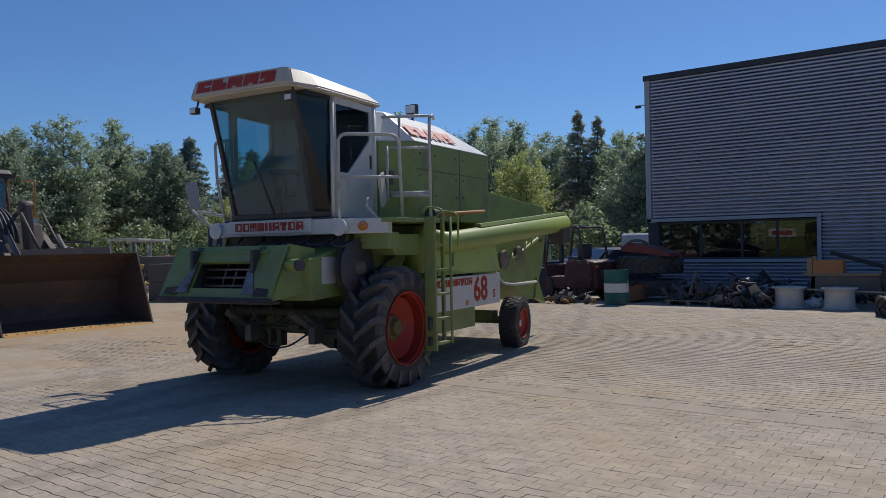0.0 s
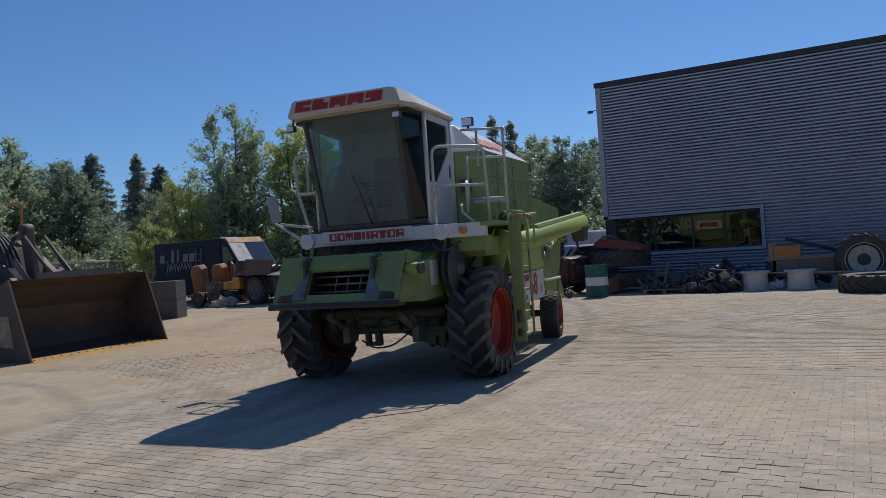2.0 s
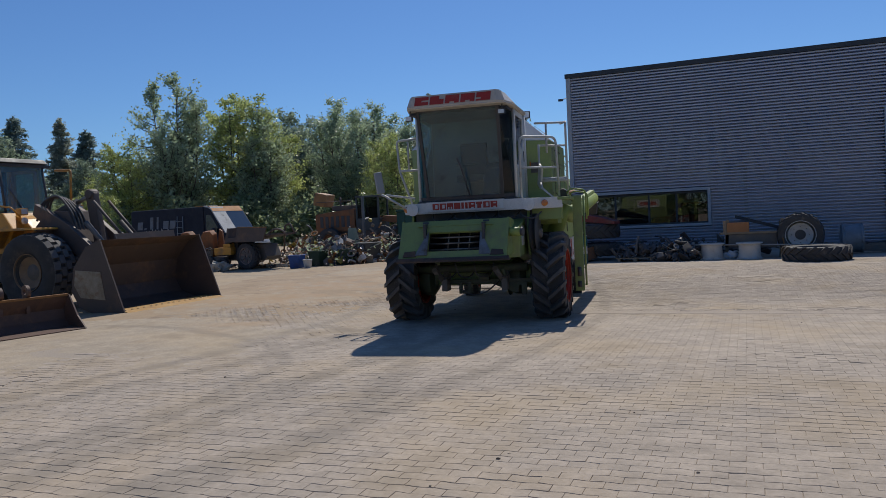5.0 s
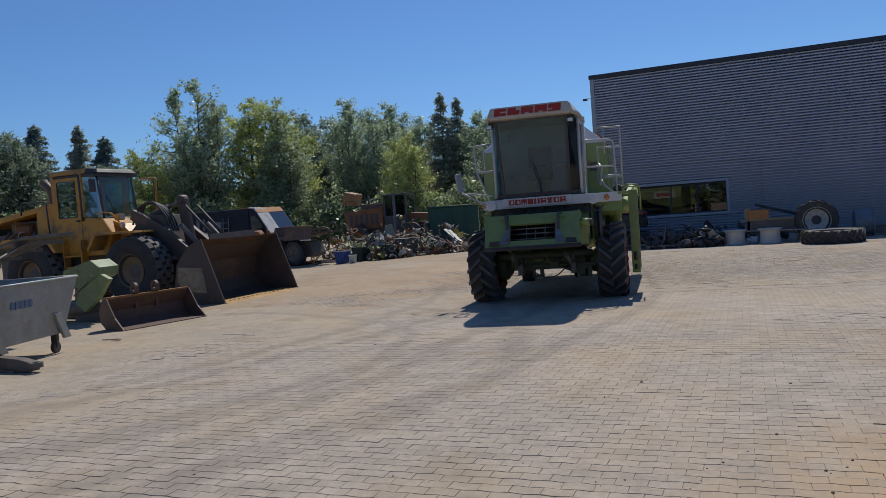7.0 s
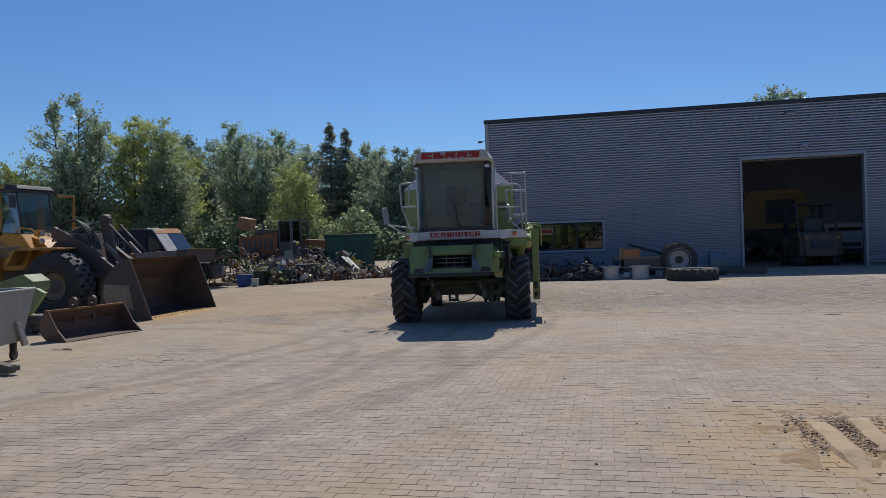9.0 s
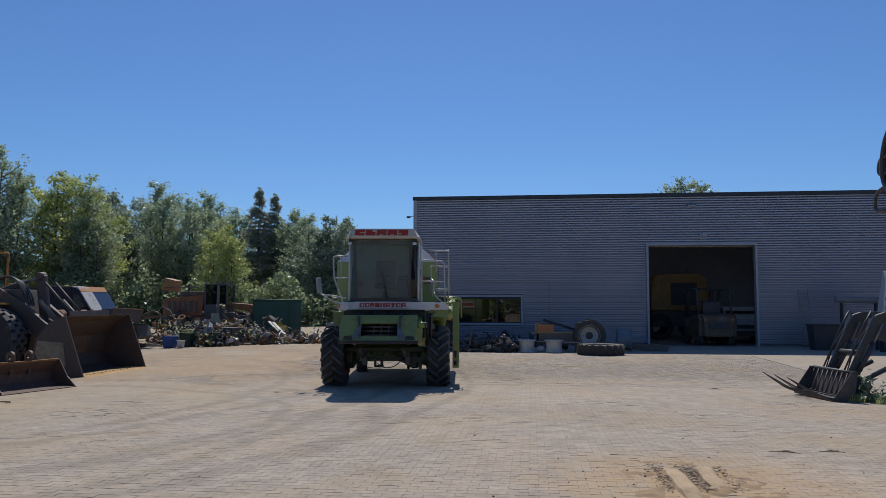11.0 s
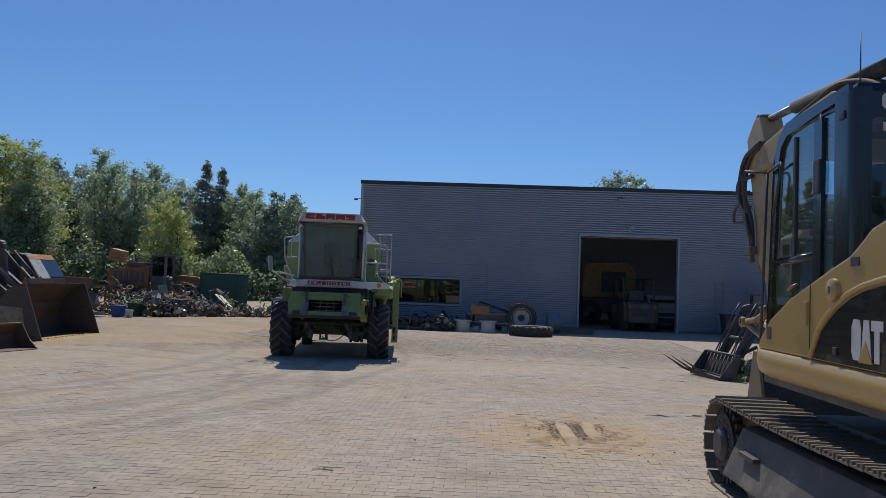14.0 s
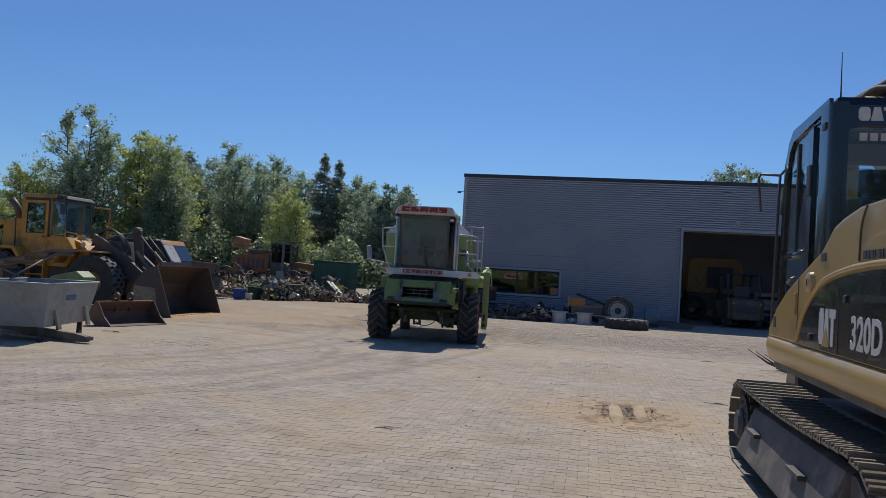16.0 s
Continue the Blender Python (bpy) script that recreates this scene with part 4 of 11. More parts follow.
def combine_harvester():
    H = 0.13
    c = thing("combine_harvester", pose(-7.485, 5.51, -H, 0, 0, 6.6), "green and white combine harvester with red wheels, standing without its header", "combine harvester")

    def P(name, bm, mat, label="", parent=None):
        return part(name, bm, mat, parent or c, label)

    def up(bm):
        bmesh.ops.translate(bm, verts=bm.verts[:], vec=(0, 0, H))
        return bm

    # front wheels
    for s, u in ((1, 1.36), (-1, -1.2)):
        tyre_w = 0.56
        turn = pose(u, 1.36, 0.735, 0, 0, 0 if s > 0 else 180)
        bm = lug_tyre(bmesh.new(), 0.735, tyre_w, 0, 0.085)
        wheel = P("front_wheel", moved(bm, turn), RUBBER, "large black lugged tractor tyre")
        for side in (-1, 1):
            lug = bpy.data.meshes.new("lug")
            bm = tread_lug(bmesh.new(), 0.757, tyre_w, 17, 0.1, 0.55, side, 0.0)
            bm.to_mesh(lug)
            bm.free()
            lug.materials.append(material_once("worn lug rubber", (0.11, 0.105, 0.1), rough=0.6, dirt=(0.22, 0.195, 0.16)))
            for i in range(17):
                ob = part_of("lug", lug, None, wheel)
                ob.matrix_local = turn @ Matrix.Rotation(2 * math.pi * (i + (0.5 if side > 0 else 0)) / 17, 4, "X")
        rim = wheel_rim(bmesh.new(), 0.44, 0.54, 0.26)
        bmesh.ops.transform(rim, matrix=pose(u, 1.36, 0.735, 0, 0, 0 if s > 0 else 180), verts=rim.verts[:])
        P("rim", rim, RED, "red dished steel rim", wheel)
        hub = lathe(bmesh.new(), [(0, 0.0), (0.16, 0.0), (0.16, 0.05), (0.11, 0.07), (0.09, 0.13), (0, 0.14)], 20, "x", closed=False)
        bolts(hub, 0.13, 0.05, 8, 0.014)
        bmesh.ops.transform(hub, matrix=pose(u + s * 0.0, 1.36, 0.735, 0, 0, 0 if s > 0 else 180), verts=hub.verts[:])
        P("hub", hub, material_once("dirty hub paint", (0.17, 0.16, 0.07)), "dirty olive wheel hub with bolts", wheel)
    # rear wheels
    for s, u in ((1, 1.36), (-1, -0.95)):
        bm = block_tyre(bmesh.new(), 0.435, 0.32, 30, 4, 0.018, 0.55)
        bmesh.ops.transform(bm, matrix=pose(u, 5.13, 0.43, 0, 0, (6 if s > 0 else 186)), verts=bm.verts[:])
        wheel = P("rear_wheel", bm, RUBBER, "small black steering tyre")
        rim = wheel_rim(bmesh.new(), 0.245, 0.3, 0.08)
        bmesh.ops.transform(rim, matrix=pose(u, 5.13, 0.43, 0, 0, (6 if s > 0 else 186)), verts=rim.verts[:])
        P("rim", rim, RED, "red steel rim", wheel)
        hub = lathe(bmesh.new(), [(0, 0.0), (0.06, 0.0), (0.055, 0.08), (0, 0.09)], 14, "x", closed=False)
        bmesh.ops.transform(hub, matrix=pose(u + s * 0.02, 5.13, 0.43, 0, 0, (6 if s > 0 else 186)), verts=hub.verts[:])
        P("hub", hub, LAMP_GLASS, "grey hub cap", wheel)
    P("rear_axle", box(tube(bmesh.new(), [(-0.95, 5.13, 0.45), (1.3, 5.13, 0.47)], 0.06), -0.7, 1.0, 5.03, 5.23, 0.46, 0.62, 0.02), GREEN)
    bm = box(bmesh.new(), -1.0, 1.12, 1.22, 1.5, 0.62, 0.86, 0.03)
    for u in (-0.95, 1.08):
        lathe(bm, [(0, -0.14), (0.2, -0.14), (0.24, 0.0), (0.2, 0.14), (0, 0.14)], 20, "x", (u, 1.36, 0.735), closed=False)
    P("front_axle", bm, GREEN)
    # under-frame parts behind the feeder
    bm = box(bmesh.new(), -0.5, 1.05, 0.95, 1.02, 0.66, 0.74, 0.015)
    box(bm, -0.2, -0.15, 0.88, 1.0, 0.5, 0.7, 0.01)
    box(bm, -0.05, 0.02, 0.88, 1.0, 0.5, 0.7, 0.01)
    box(bm, -0.2, 0.03, 0.9, 0.98, 0.5, 0.55, 0.01)
    prism(bm, [(0.32, 0.68), (0.76, 0.5), (0.82, 0.5), (0.84, 0.62), (0.88, 0.62), (0.88, 0.46), (0.96, 0.46), (0.98, 0.68)], "y", 0.92, 0.97, 0.008)
    box(bm, 0.16, 0.34, 0.85, 0.98, 0.72, 0.84, 0.02)
    tube(bm, [(-0.5, 0.55, 0.86), (-0.62, 1.0, 0.62)], 0.03)
    tube(bm, [(0.62, 0.6, 0.95), (0.62, 1.3, 0.45)], 0.035)
    box(bm, -0.9, 0.95, 1.6, 1.7, 0.75, 0.9, 0.01)
    greasy = material_once("greasy dark green", (0.085, 0.1, 0.05), dirt=(0.07, 0.058, 0.047), dirt_amount=0.5)
    P("lift_linkage", bm, greasy, "dark greasy lift rams and brackets")
    for u in (-0.78, 0.82):
        P("final_drive", lathe(bmesh.new(), [(0, -0.2), (0.24, -0.2), (0.3, -0.1), (0.3, 0.02), (0.2, 0.1), (0, 0.1)], 22, "x", (u, 1.3, 0.74), closed=False), greasy, "greasy round final drive")
    for u, z in ((-0.42, 0.56), (0.62, 0.56)):
        P("lift_bracket", prism(bmesh.new(), [(0.75, z), (0.75, z + 0.2), (0.95, z + 0.36), (1.05, z + 0.34), (1.0, z)], "x", u - 0.05, u + 0.05, 0.01), DARK)
        P("lift_ram", tube(bmesh.new(), [(u - 0.1, 0.5, 0.95), (u - 0.02, 0.95, z + 0.1)], 0.045, 10), DARK)
    P("cross_tube", tube(bmesh.new(), [(-0.95, 0.95, 0.93), (1.0, 0.95, 0.93)], 0.07, 12), greasy)
    for k in range(4):
        P("hose", tube(bmesh.new(), [(-0.5 + 0.33 * k, 0.55, 1.05), (-0.42 + 0.3 * k, 0.6, 0.82), (-0.3 + 0.33 * k, 0.8, 0.78), (-0.2 + 0.3 * k, 1.0, 0.95)], 0.012, 6, 0.15), BLACK)
    P("hose", tube(bmesh.new(), [(-0.1, 0.6, 0.62), (0.05, 0.65, 0.5), (0.3, 0.7, 0.52), (0.5, 0.9, 0.7)], 0.013, 6, 0.2), BLACK)
    # concave belly
    bm = hull(bmesh.new(), [(-0.72, 1.6, 0.95), (0.75, 1.6, 0.95), (0.75, 6.3, 0.95), (-0.72, 6.3, 0.95)], [(-0.72, 1.3, 1.7), (0.75, 1.3, 1.7), (0.75, 6.5, 1.9), (-0.72, 6.5, 1.9)])
    P("belly", bm, GREEN)
    bm = hull(bmesh.new(), [(-0.35, 2.0, 0.74), (0.4, 2.0, 0.74), (0.4, 4.6, 0.78), (-0.35, 4.6, 0.78)], [(-0.7, 1.8, 0.96), (0.74, 1.8, 0.96), (0.74, 5.0, 0.96), (-0.7, 5.0, 0.96)])
    P("sieve_pan", bm, DARK)

    # feeder house and face plate
    def F(u, f):
        """A point on the leaning face plate: f from 0 at the foot to 1 at the head."""
        return Vector((u, -0.25 + 0.34 * f, (1.045 + 0.6 * f)))
    rows = ((-0.9, -0.42, 0.0, 1.0), (0.42, 0.87, 0.0, 1.0), (-0.42, 0.42, 0.0, 0.2), (-0.42, 0.42, 0.68, 1.0))
    bm = bmesh.new()
    for u0, u1, f0, f1 in rows:
        sheet(bm, [F(u0, f0), F(u1, f0), F(u1, f1), F(u0, f1)], 0.035)
    plate = P("face_plate", up(bm), GREEN, "green header face plate with worn steel edges")
    for u0, u1 in ((-0.9, -0.87), (0.84, 0.87)):
        P("side_cheek", up(prism(bmesh.new(), [(-0.25, 1.02), (0.09, 1.66), (0.55, 1.6), (0.4, 1.1)], "x", u0, u1)), GREEN)
    bm = bmesh.new()
    sheet(bm, [F(-0.93, -0.03) + Vector((0, -0.03, 0)), F(0.9, -0.03) + Vector((0, -0.03, 0)), F(0.9, 0.04) + Vector((0, -0.03, 0)), F(-0.93, 0.04) + Vector((0, -0.03, 0))], 0.05)
    box(bm, -0.93, 0.9, -0.29, -0.1, 0.995, 1.025, 0.01)
    P("wear_strip", up(bm), material_once("dark worn lip", (0.07, 0.05, 0.04), dirt=(0.14, 0.085, 0.05), dirt_amount=0.4), "dark worn rusty steel lip", plate)
    for sgn in (-1, 1):
        a, b = (0.42 * sgn, 0.56 * sgn)
        bm = sheet(bmesh.new(), [F(a, 0.1) + Vector((0, -0.012, 0)), F(b * 1.1, 0.1) + Vector((0, -0.012, 0)), F(b, 0.3) + Vector((0, -0.014, 0)), F(a, 0.72) + Vector((0, -0.014, 0))], 0.02)
        P("throat_guide", up(bm), GREY_STEEL, "worn bare steel guide plate", plate)
        bm = sheet(bmesh.new(), [F(0.6 * sgn, 0.07) + Vector((0, -0.01, 0)), F(0.82 * sgn, 0.07) + Vector((0, -0.01, 0)), F(0.8 * sgn, 0.2) + Vector((0, -0.01, 0)), F(0.62 * sgn, 0.22) + Vector((0, -0.01, 0))], 0.012)
        P("wear_pad", up(bm), material_once("dark worn lip", (0.07, 0.05, 0.04)), "dark scraped wear pad", plate)
    P("throat_frame", up(sheet(bmesh.new(), [F(-0.62, 0.86) + Vector((0, -0.03, 0)), F(0.62, 0.86) + Vector((0, -0.03, 0)), F(0.62, 0.9) + Vector((0, -0.03, 0)), F(-0.62, 0.9) + Vector((0, -0.03, 0))], 0.03)), GREEN, "", plate)
    for u in (-0.5, 0.5):
        P("plate_slot", up(sheet(bmesh.new(), [F(u - 0.05, 0.94) + Vector((0, -0.006, 0)), F(u + 0.05, 0.94) + Vector((0, -0.006, 0)), F(u + 0.05, 0.98) + Vector((0, -0.006, 0)), F(u - 0.05, 0.98) + Vector((0, -0.006, 0))], 0.008)), BLACK, "", plate)
    bm = bmesh.new()
    sheet(bm, [F(-0.5, 0.7) + Vector((0, -0.02, 0)), F(0.5, 0.7) + Vector((0, -0.02, 0)), F(0.45, 0.86) + Vector((0, -0.02, 0)), F(-0.45, 0.86) + Vector((0, -0.02, 0))], 0.02)
    P("throat_flap", up(bm), GREEN, "", plate)
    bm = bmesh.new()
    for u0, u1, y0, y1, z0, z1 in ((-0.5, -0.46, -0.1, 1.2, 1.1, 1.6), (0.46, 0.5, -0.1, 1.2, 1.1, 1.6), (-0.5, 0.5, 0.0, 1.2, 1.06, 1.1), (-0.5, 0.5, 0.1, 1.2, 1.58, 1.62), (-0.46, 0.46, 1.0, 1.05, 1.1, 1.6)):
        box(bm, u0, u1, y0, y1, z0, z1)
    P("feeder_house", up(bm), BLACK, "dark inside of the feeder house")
    bm = bmesh.new()
    for i in range(4):
        tube(bm, [(-0.44, 0.02 + 0.03 * i, 1.18 + 0.095 * i), (0.44, 0.02 + 0.03 * i, 1.18 + 0.095 * i)], 0.016)
    for u in (-0.15, 0.02, 0.2):
        tube(bm, [(u, 0.05, 1.15), (u + 0.02, 0.2, 1.55)], 0.012)
    P("feeder_slats", up(bm), GREY_STEEL, "bare steel conveyor slats")
    bm = hull(bmesh.new(), [(0.6, 0.25, 1.0), (0.98, 0.35, 1.0), (0.98, 1.4, 1.05), (0.6, 1.4, 1.05)], [(0.6, 0.25, 1.5), (0.98, 0.3, 1.48), (0.98, 1.4, 1.7), (0.6, 1.4, 1.7)], 0.01)
    P("feeder_side_box", up(bm), GREEN)
    P("notice", up(box(bmesh.new(), 0.983, 0.987, 0.52, 0.78, 1.18, 1.5)), WHITE, "white notice sticker")
    bm = tube(bmesh.new(), [(0.86, 0.06, 1.42), (1.06, 0.02, 1.42)], 0.07, 16)
    P("drive_coupling", up(bm), GREEN_TUBE)
    P("coupling_end", up(tube(bmesh.new(), [(1.06, 0.02, 1.42), (1.1, 0.013, 1.42)], 0.066, 16)), BLACK)
    bm = hull(bmesh.new(), [(-0.98, 0.3, 1.0), (-0.55, 0.3, 1.0), (-0.55, 1.4, 1.05), (-0.98, 1.4, 1.05)], [(-0.98, 0.3, 1.4), (-0.55, 0.25, 1.5), (-0.55, 1.4, 1.7), (-0.98, 1.4, 1.7)], 0.01)
    P("feeder_side_box", up(bm), GREEN)
    # body flanks over the front axle
    for s in (1, -1):
        o = 1.05 if s > 0 else 0.98
        bm = prism(bmesh.new(), [(0.95, 1.0), (0.8, 1.4), (0.95, 1.76), (2.6, 1.76), (2.6, 1.0), (2.0, 0.8)], "x", s * o - 0.02, s * o + 0.02)
        P("side_plate", up(bm), GREEN)
    drum = P("variator_drum", up(lathe(bmesh.new(), [(0, 0.0), (0.3, 0.0), (0.34, 0.03), (0.26, 0.07), (0.34, 0.11), (0.3, 0.14), (0, 0.14)], 30, "x", (1.08, 0.95, 1.36), closed=False)), BLACK, "black belt drum behind the feeder")
    P("drum_hub", up(lathe(bmesh.new(), [(0, 0.0), (0.09, 0.0), (0.07, 0.05), (0, 0.05)], 16, "x", (1.22, 0.95, 1.36), closed=False)), DARK, "", drum)
    P("drive_belt", up(tube(bmesh.new(), [(1.15, 0.95, 1.66), (1.15, 1.9, 1.74), (1.15, 2.0, 1.6), (1.15, 0.95, 1.06)], 0.025, 6, 0.15)), BLACK, "", drum)
    for k in range(5):
        x = -0.6 + 0.38 * k
        P("platform_hose", up(tube(bmesh.new(), [(x, 0.88, 1.76), (x + 0.05, 0.7, 1.66), (x + 0.25, 0.66, 1.6 + 0.03 * (k % 2)), (x + 0.36, 0.9, 1.72)], 0.014, 6, 0.1)), BLACK)
    P("wheel_guard", up(prism(bmesh.new(), [(1.3, 1.76), (1.25, 1.56), (1.32, 1.5), (1.9, 1.5), (2.0, 1.76)], "x", 1.05, 1.5, 0.01)), GREEN)
    P("platform_frame", up(box(bmesh.new(), -0.95, 1.1, 0.98, 1.3, 1.5, 1.77, 0.01)), BLACK)
    P("crossbeam", up(box(bmesh.new(), 1.1, 1.6, 1.0, 1.25, 1.58, 1.78, 0.015)), GREEN)

    # platform and white band with lamps
    P("platform", up(box(bmesh.new(), -1.35, 1.75, 0.95, 2.0, 1.9, 1.95, 0.008)), GREEN)
    bm = box(bmesh.new(), -0.95, 1.02, 0.74, 0.95, 1.77, 1.955, 0.012)
    prism(bm, [(1.02, 0.745), (1.62, 0.98), (1.6, 1.1), (1.02, 0.93)], "z", 1.77, 1.95, 0.01)
    prism(bm, [(-0.95, 0.745), (-1.1, 0.86), (-1.1, 1.0), (-0.95, 0.93)], "z", 1.77, 1.95, 0.01)
    P("front_band", up(bm), WHITE, "white lamp band above the feeder")
    P("band_nameplate", up(box(bmesh.new(), -0.66, 0.68, 0.70, 0.742, 1.80, 1.965, 0.006)), WHITE)
    P("nameplate_lettering", up(blocks_of_letters(bmesh.new(), MODEL_MARK, -0.55, 1.83, 1.12, 0.105, 0.699, 0.12)), RED, "red block lettering")
    for u, y in ((1.09, 0.74), (-0.91, 0.72)):
        lamp = lathe(bmesh.new(), [(0, 0.1), (0.08, 0.08), (0.105, 0.0), (0.105, -0.015), (0.0, -0.02)], 22, "y", (u, y - 0.01, 1.85), closed=False)
        P("headlamp", up(lamp), LAMP_GLASS, "round clear headlamp")
    for u, y in ((1.34, 0.84), (-1.06, 0.83)):
        lamp = lathe(bmesh.new(), [(0, 0.06), (0.055, 0.05), (0.055, 0.0), (0.04, -0.03), (0.0, -0.04)], 16, "y", (u, y, 1.86), closed=False)
        P("indicator", up(lamp), AMBER, "amber indicator lamp")

    # cab
    tl, tr, bl, br = Vector((-0.68, 0.40, 3.50)), Vector((0.72, 0.38, 3.50)), Vector((-0.66, 0.78, 1.99)), Vector((0.68, 0.76, 1.99))
    qr_t, qr_b = Vector((0.87, 0.92, 3.47)), Vector((0.87, 0.92, 1.99))
    ql_t, ql_b = Vector((-0.82, 0.92, 3.47)), Vector((-0.82, 0.92, 1.99))
    rr_t, rr_b = Vector((0.9, 1.76, 3.44)), Vector((0.9, 1.76, 1.95))
    rl_t, rl_b = Vector((-0.85, 1.76, 3.44)), Vector((-0.85, 1.76, 1.95))
    lift = Vector((0, 0, H))
    bm = bmesh.new()
    inn, n = pane_frame([p + lift for p in (bl, br, tr, tl)], 0.07, 0.05, bm)
    scr = P("windscreen_frame", bm, BLACK, "black rubber windscreen surround")
    P("windscreen", sheet(bmesh.new(), [q - n * 0.02 for q in inn], 0.008), GLASS_SCREEN, "dusty tinted windscreen", scr).visible_shadow = False
    # side quarter lights
    for a in ((br, qr_b, qr_t, tr), (ql_b, bl, tl, ql_t)):
        bm = bmesh.new()
        inn, n = pane_frame([p + lift for p in a], 0.06, 0.04, bm)
        q = P("quarter_light_frame", bm, BLACK)
        P("quarter_light", sheet(bmesh.new(), [p - n * 0.02 for p in inn], 0.008), GLASS_DARK if a[0] is br else GLASS_BLUE, "tinted side glass", q).visible_shadow = False
    # cab sides: doors with a slanting window foot
    for s, f_t, f_b, r_t, r_b in ((1, qr_t, qr_b, rr_t, rr_b), (-1, ql_t, ql_b, rl_t, rl_b)):
        def at(fy, z):
            x = f_b.x + (r_b.x - f_b.x) * fy
            return Vector((x, f_b.y + (r_b.y - f_b.y) * fy, z)) + lift
        win = [at(0.09, 2.54), at(0.36, 2.54), at(0.9, 3.0), at(0.9, 3.36), at(0.09, 3.38)]
        out = [at(0, 1.97), at(1, 1.95), at(1, 3.44), at(0, 3.47)]
        door = bmesh.new()
        ring = [at(0, 2.52), at(0.36, 2.52), at(1, 2.98), at(1, 3.44), at(0, 3.47)]
        n = Vector((s, 0, 0))
        lo = [door.verts.new(q) for q in ring]
        inn = [door.verts.new(q) for q in win]
        lo2 = [door.verts.new(q - n * 0.05) for q in ring]
        inn2 = [door.verts.new(q - n * 0.05) for q in win]
        for r1, r2 in ((lo, inn), (inn, inn2), (inn2, lo2), (lo2, lo)):
            for i in range(5):
                try:
                    door.faces.new((r1[i], r1[(i + 1) % 5], r2[(i + 1) % 5], r2[i]))
                except ValueError:
                    pass
        foot = [at(0, 1.97), at(1, 1.95), at(1, 2.98), at(0.36, 2.52), at(0, 2.52)]
        hull(door, foot, [q - n * 0.05 for q in foot])
        bmesh.ops.recalc_face_normals(door, faces=door.faces[:])
        d = P("cab_door", door, WHITE, "white cab door with a slanted window")
        P("door_glass", hull(bmesh.new(), [q - n * 0.02 for q in win], [q - n * 0.028 for q in win]), GLASS_DARK if s > 0 else GLASS_BLUE, "tinted door glass", d).visible_shadow = False
        P("door_handle", box(bmesh.new(), at(0, 0).x + (0.005 if s > 0 else -0.035), at(0, 0).x + (0.035 if s > 0 else -0.005), at(0.88, 0).y, at(0.93, 0).y, 2.62 + H, 2.8 + H, 0.006), BLACK, "black door handle", d)
        P("corner_post", tube(bmesh.new(), [at(0, 1.97), at(0, 3.47)], 0.03, 8), WHITE)
        P("corner_post", tube(bmesh.new(), [at(1, 1.95), at(1, 3.44)], 0.035, 8), WHITE)
    bm = bmesh.new()
    box(bm, -0.85, 0.9, 1.74, 1.78, 1.95, 2.5)
    box(bm, -0.85, -0.62, 1.74, 1.78, 2.5, 3.45)
    box(bm, 0.66, 0.9, 1.74, 1.78, 2.5, 3.45)
    box(bm, -0.62, 0.66, 1.74, 1.78, 3.25, 3.45)
    P("cab_back", up(bm), WHITE)
    P("back_window", up(box(bmesh.new(), -0.62, 0.66, 1.755, 1.762, 2.5, 3.25)), GLASS_DARK).visible_shadow = False
    P("cab_floor", up(box(bmesh.new(), -0.84, 0.89, 0.8, 1.74, 1.95, 1.98)), BLACK)
    # roof with a flared rim
    low = [(-0.76, 0.2, 3.47), (-0.66, 0.16, 3.47), (0.72, 0.16, 3.47), (0.84, 0.22, 3.47), (0.93, 0.6, 3.47), (0.94, 1.86, 3.45), (-0.88, 1.86, 3.45), (-0.86, 0.6, 3.47)]
    mid = [(-0.77, 0.2, 3.50), (-0.70, 0.15, 3.50), (0.76, 0.15, 3.50), (0.86, 0.22, 3.50), (0.94, 0.6, 3.51), (0.95, 1.88, 3.49), (-0.89, 1.88, 3.49), (-0.87, 0.6, 3.51)]
    top = [(-0.71, 0.24, 3.69), (-0.66, 0.2, 3.70), (0.72, 0.2, 3.70), (0.79, 0.25, 3.69), (0.80, 0.6, 3.69), (0.80, 1.74, 3.63), (-0.74, 1.74, 3.63), (-0.74, 0.6, 3.69)]
    bm = bmesh.new()
    rings = [[bm.verts.new(p) for p in r] for r in (low, mid, top)]
    for r1, r2 in zip(rings, rings[1:]):
        for i in range(8):
            bm.faces.new((r1[i], r1[(i + 1) % 8], r2[(i + 1) % 8], r2[i]))
    bm.faces.new(rings[0]), bm.faces.new(rings[2])
    bmesh.ops.recalc_face_normals(bm, faces=bm.faces[:])
    bmesh.ops.bevel(bm, geom=bm.edges[:], offset=0.015, segments=2, affect="EDGES")
    roof = P("cab_roof", up(smooth(bm, 30)), CREAM, "cream plastic cab roof with weathered paint")
    bm = blocks_of_letters(bmesh.new(), BRAND_MARK, 0, 0, 1.26, 0.14, 0, 0.1, 0.1)
    bmesh.ops.transform(bm, matrix=pose(-0.62, 0.152, 3.53 + H, -14.0, 0, 0), verts=bm.verts[:])
    P("roof_lettering", bm, RED, "red block brand mark", roof)
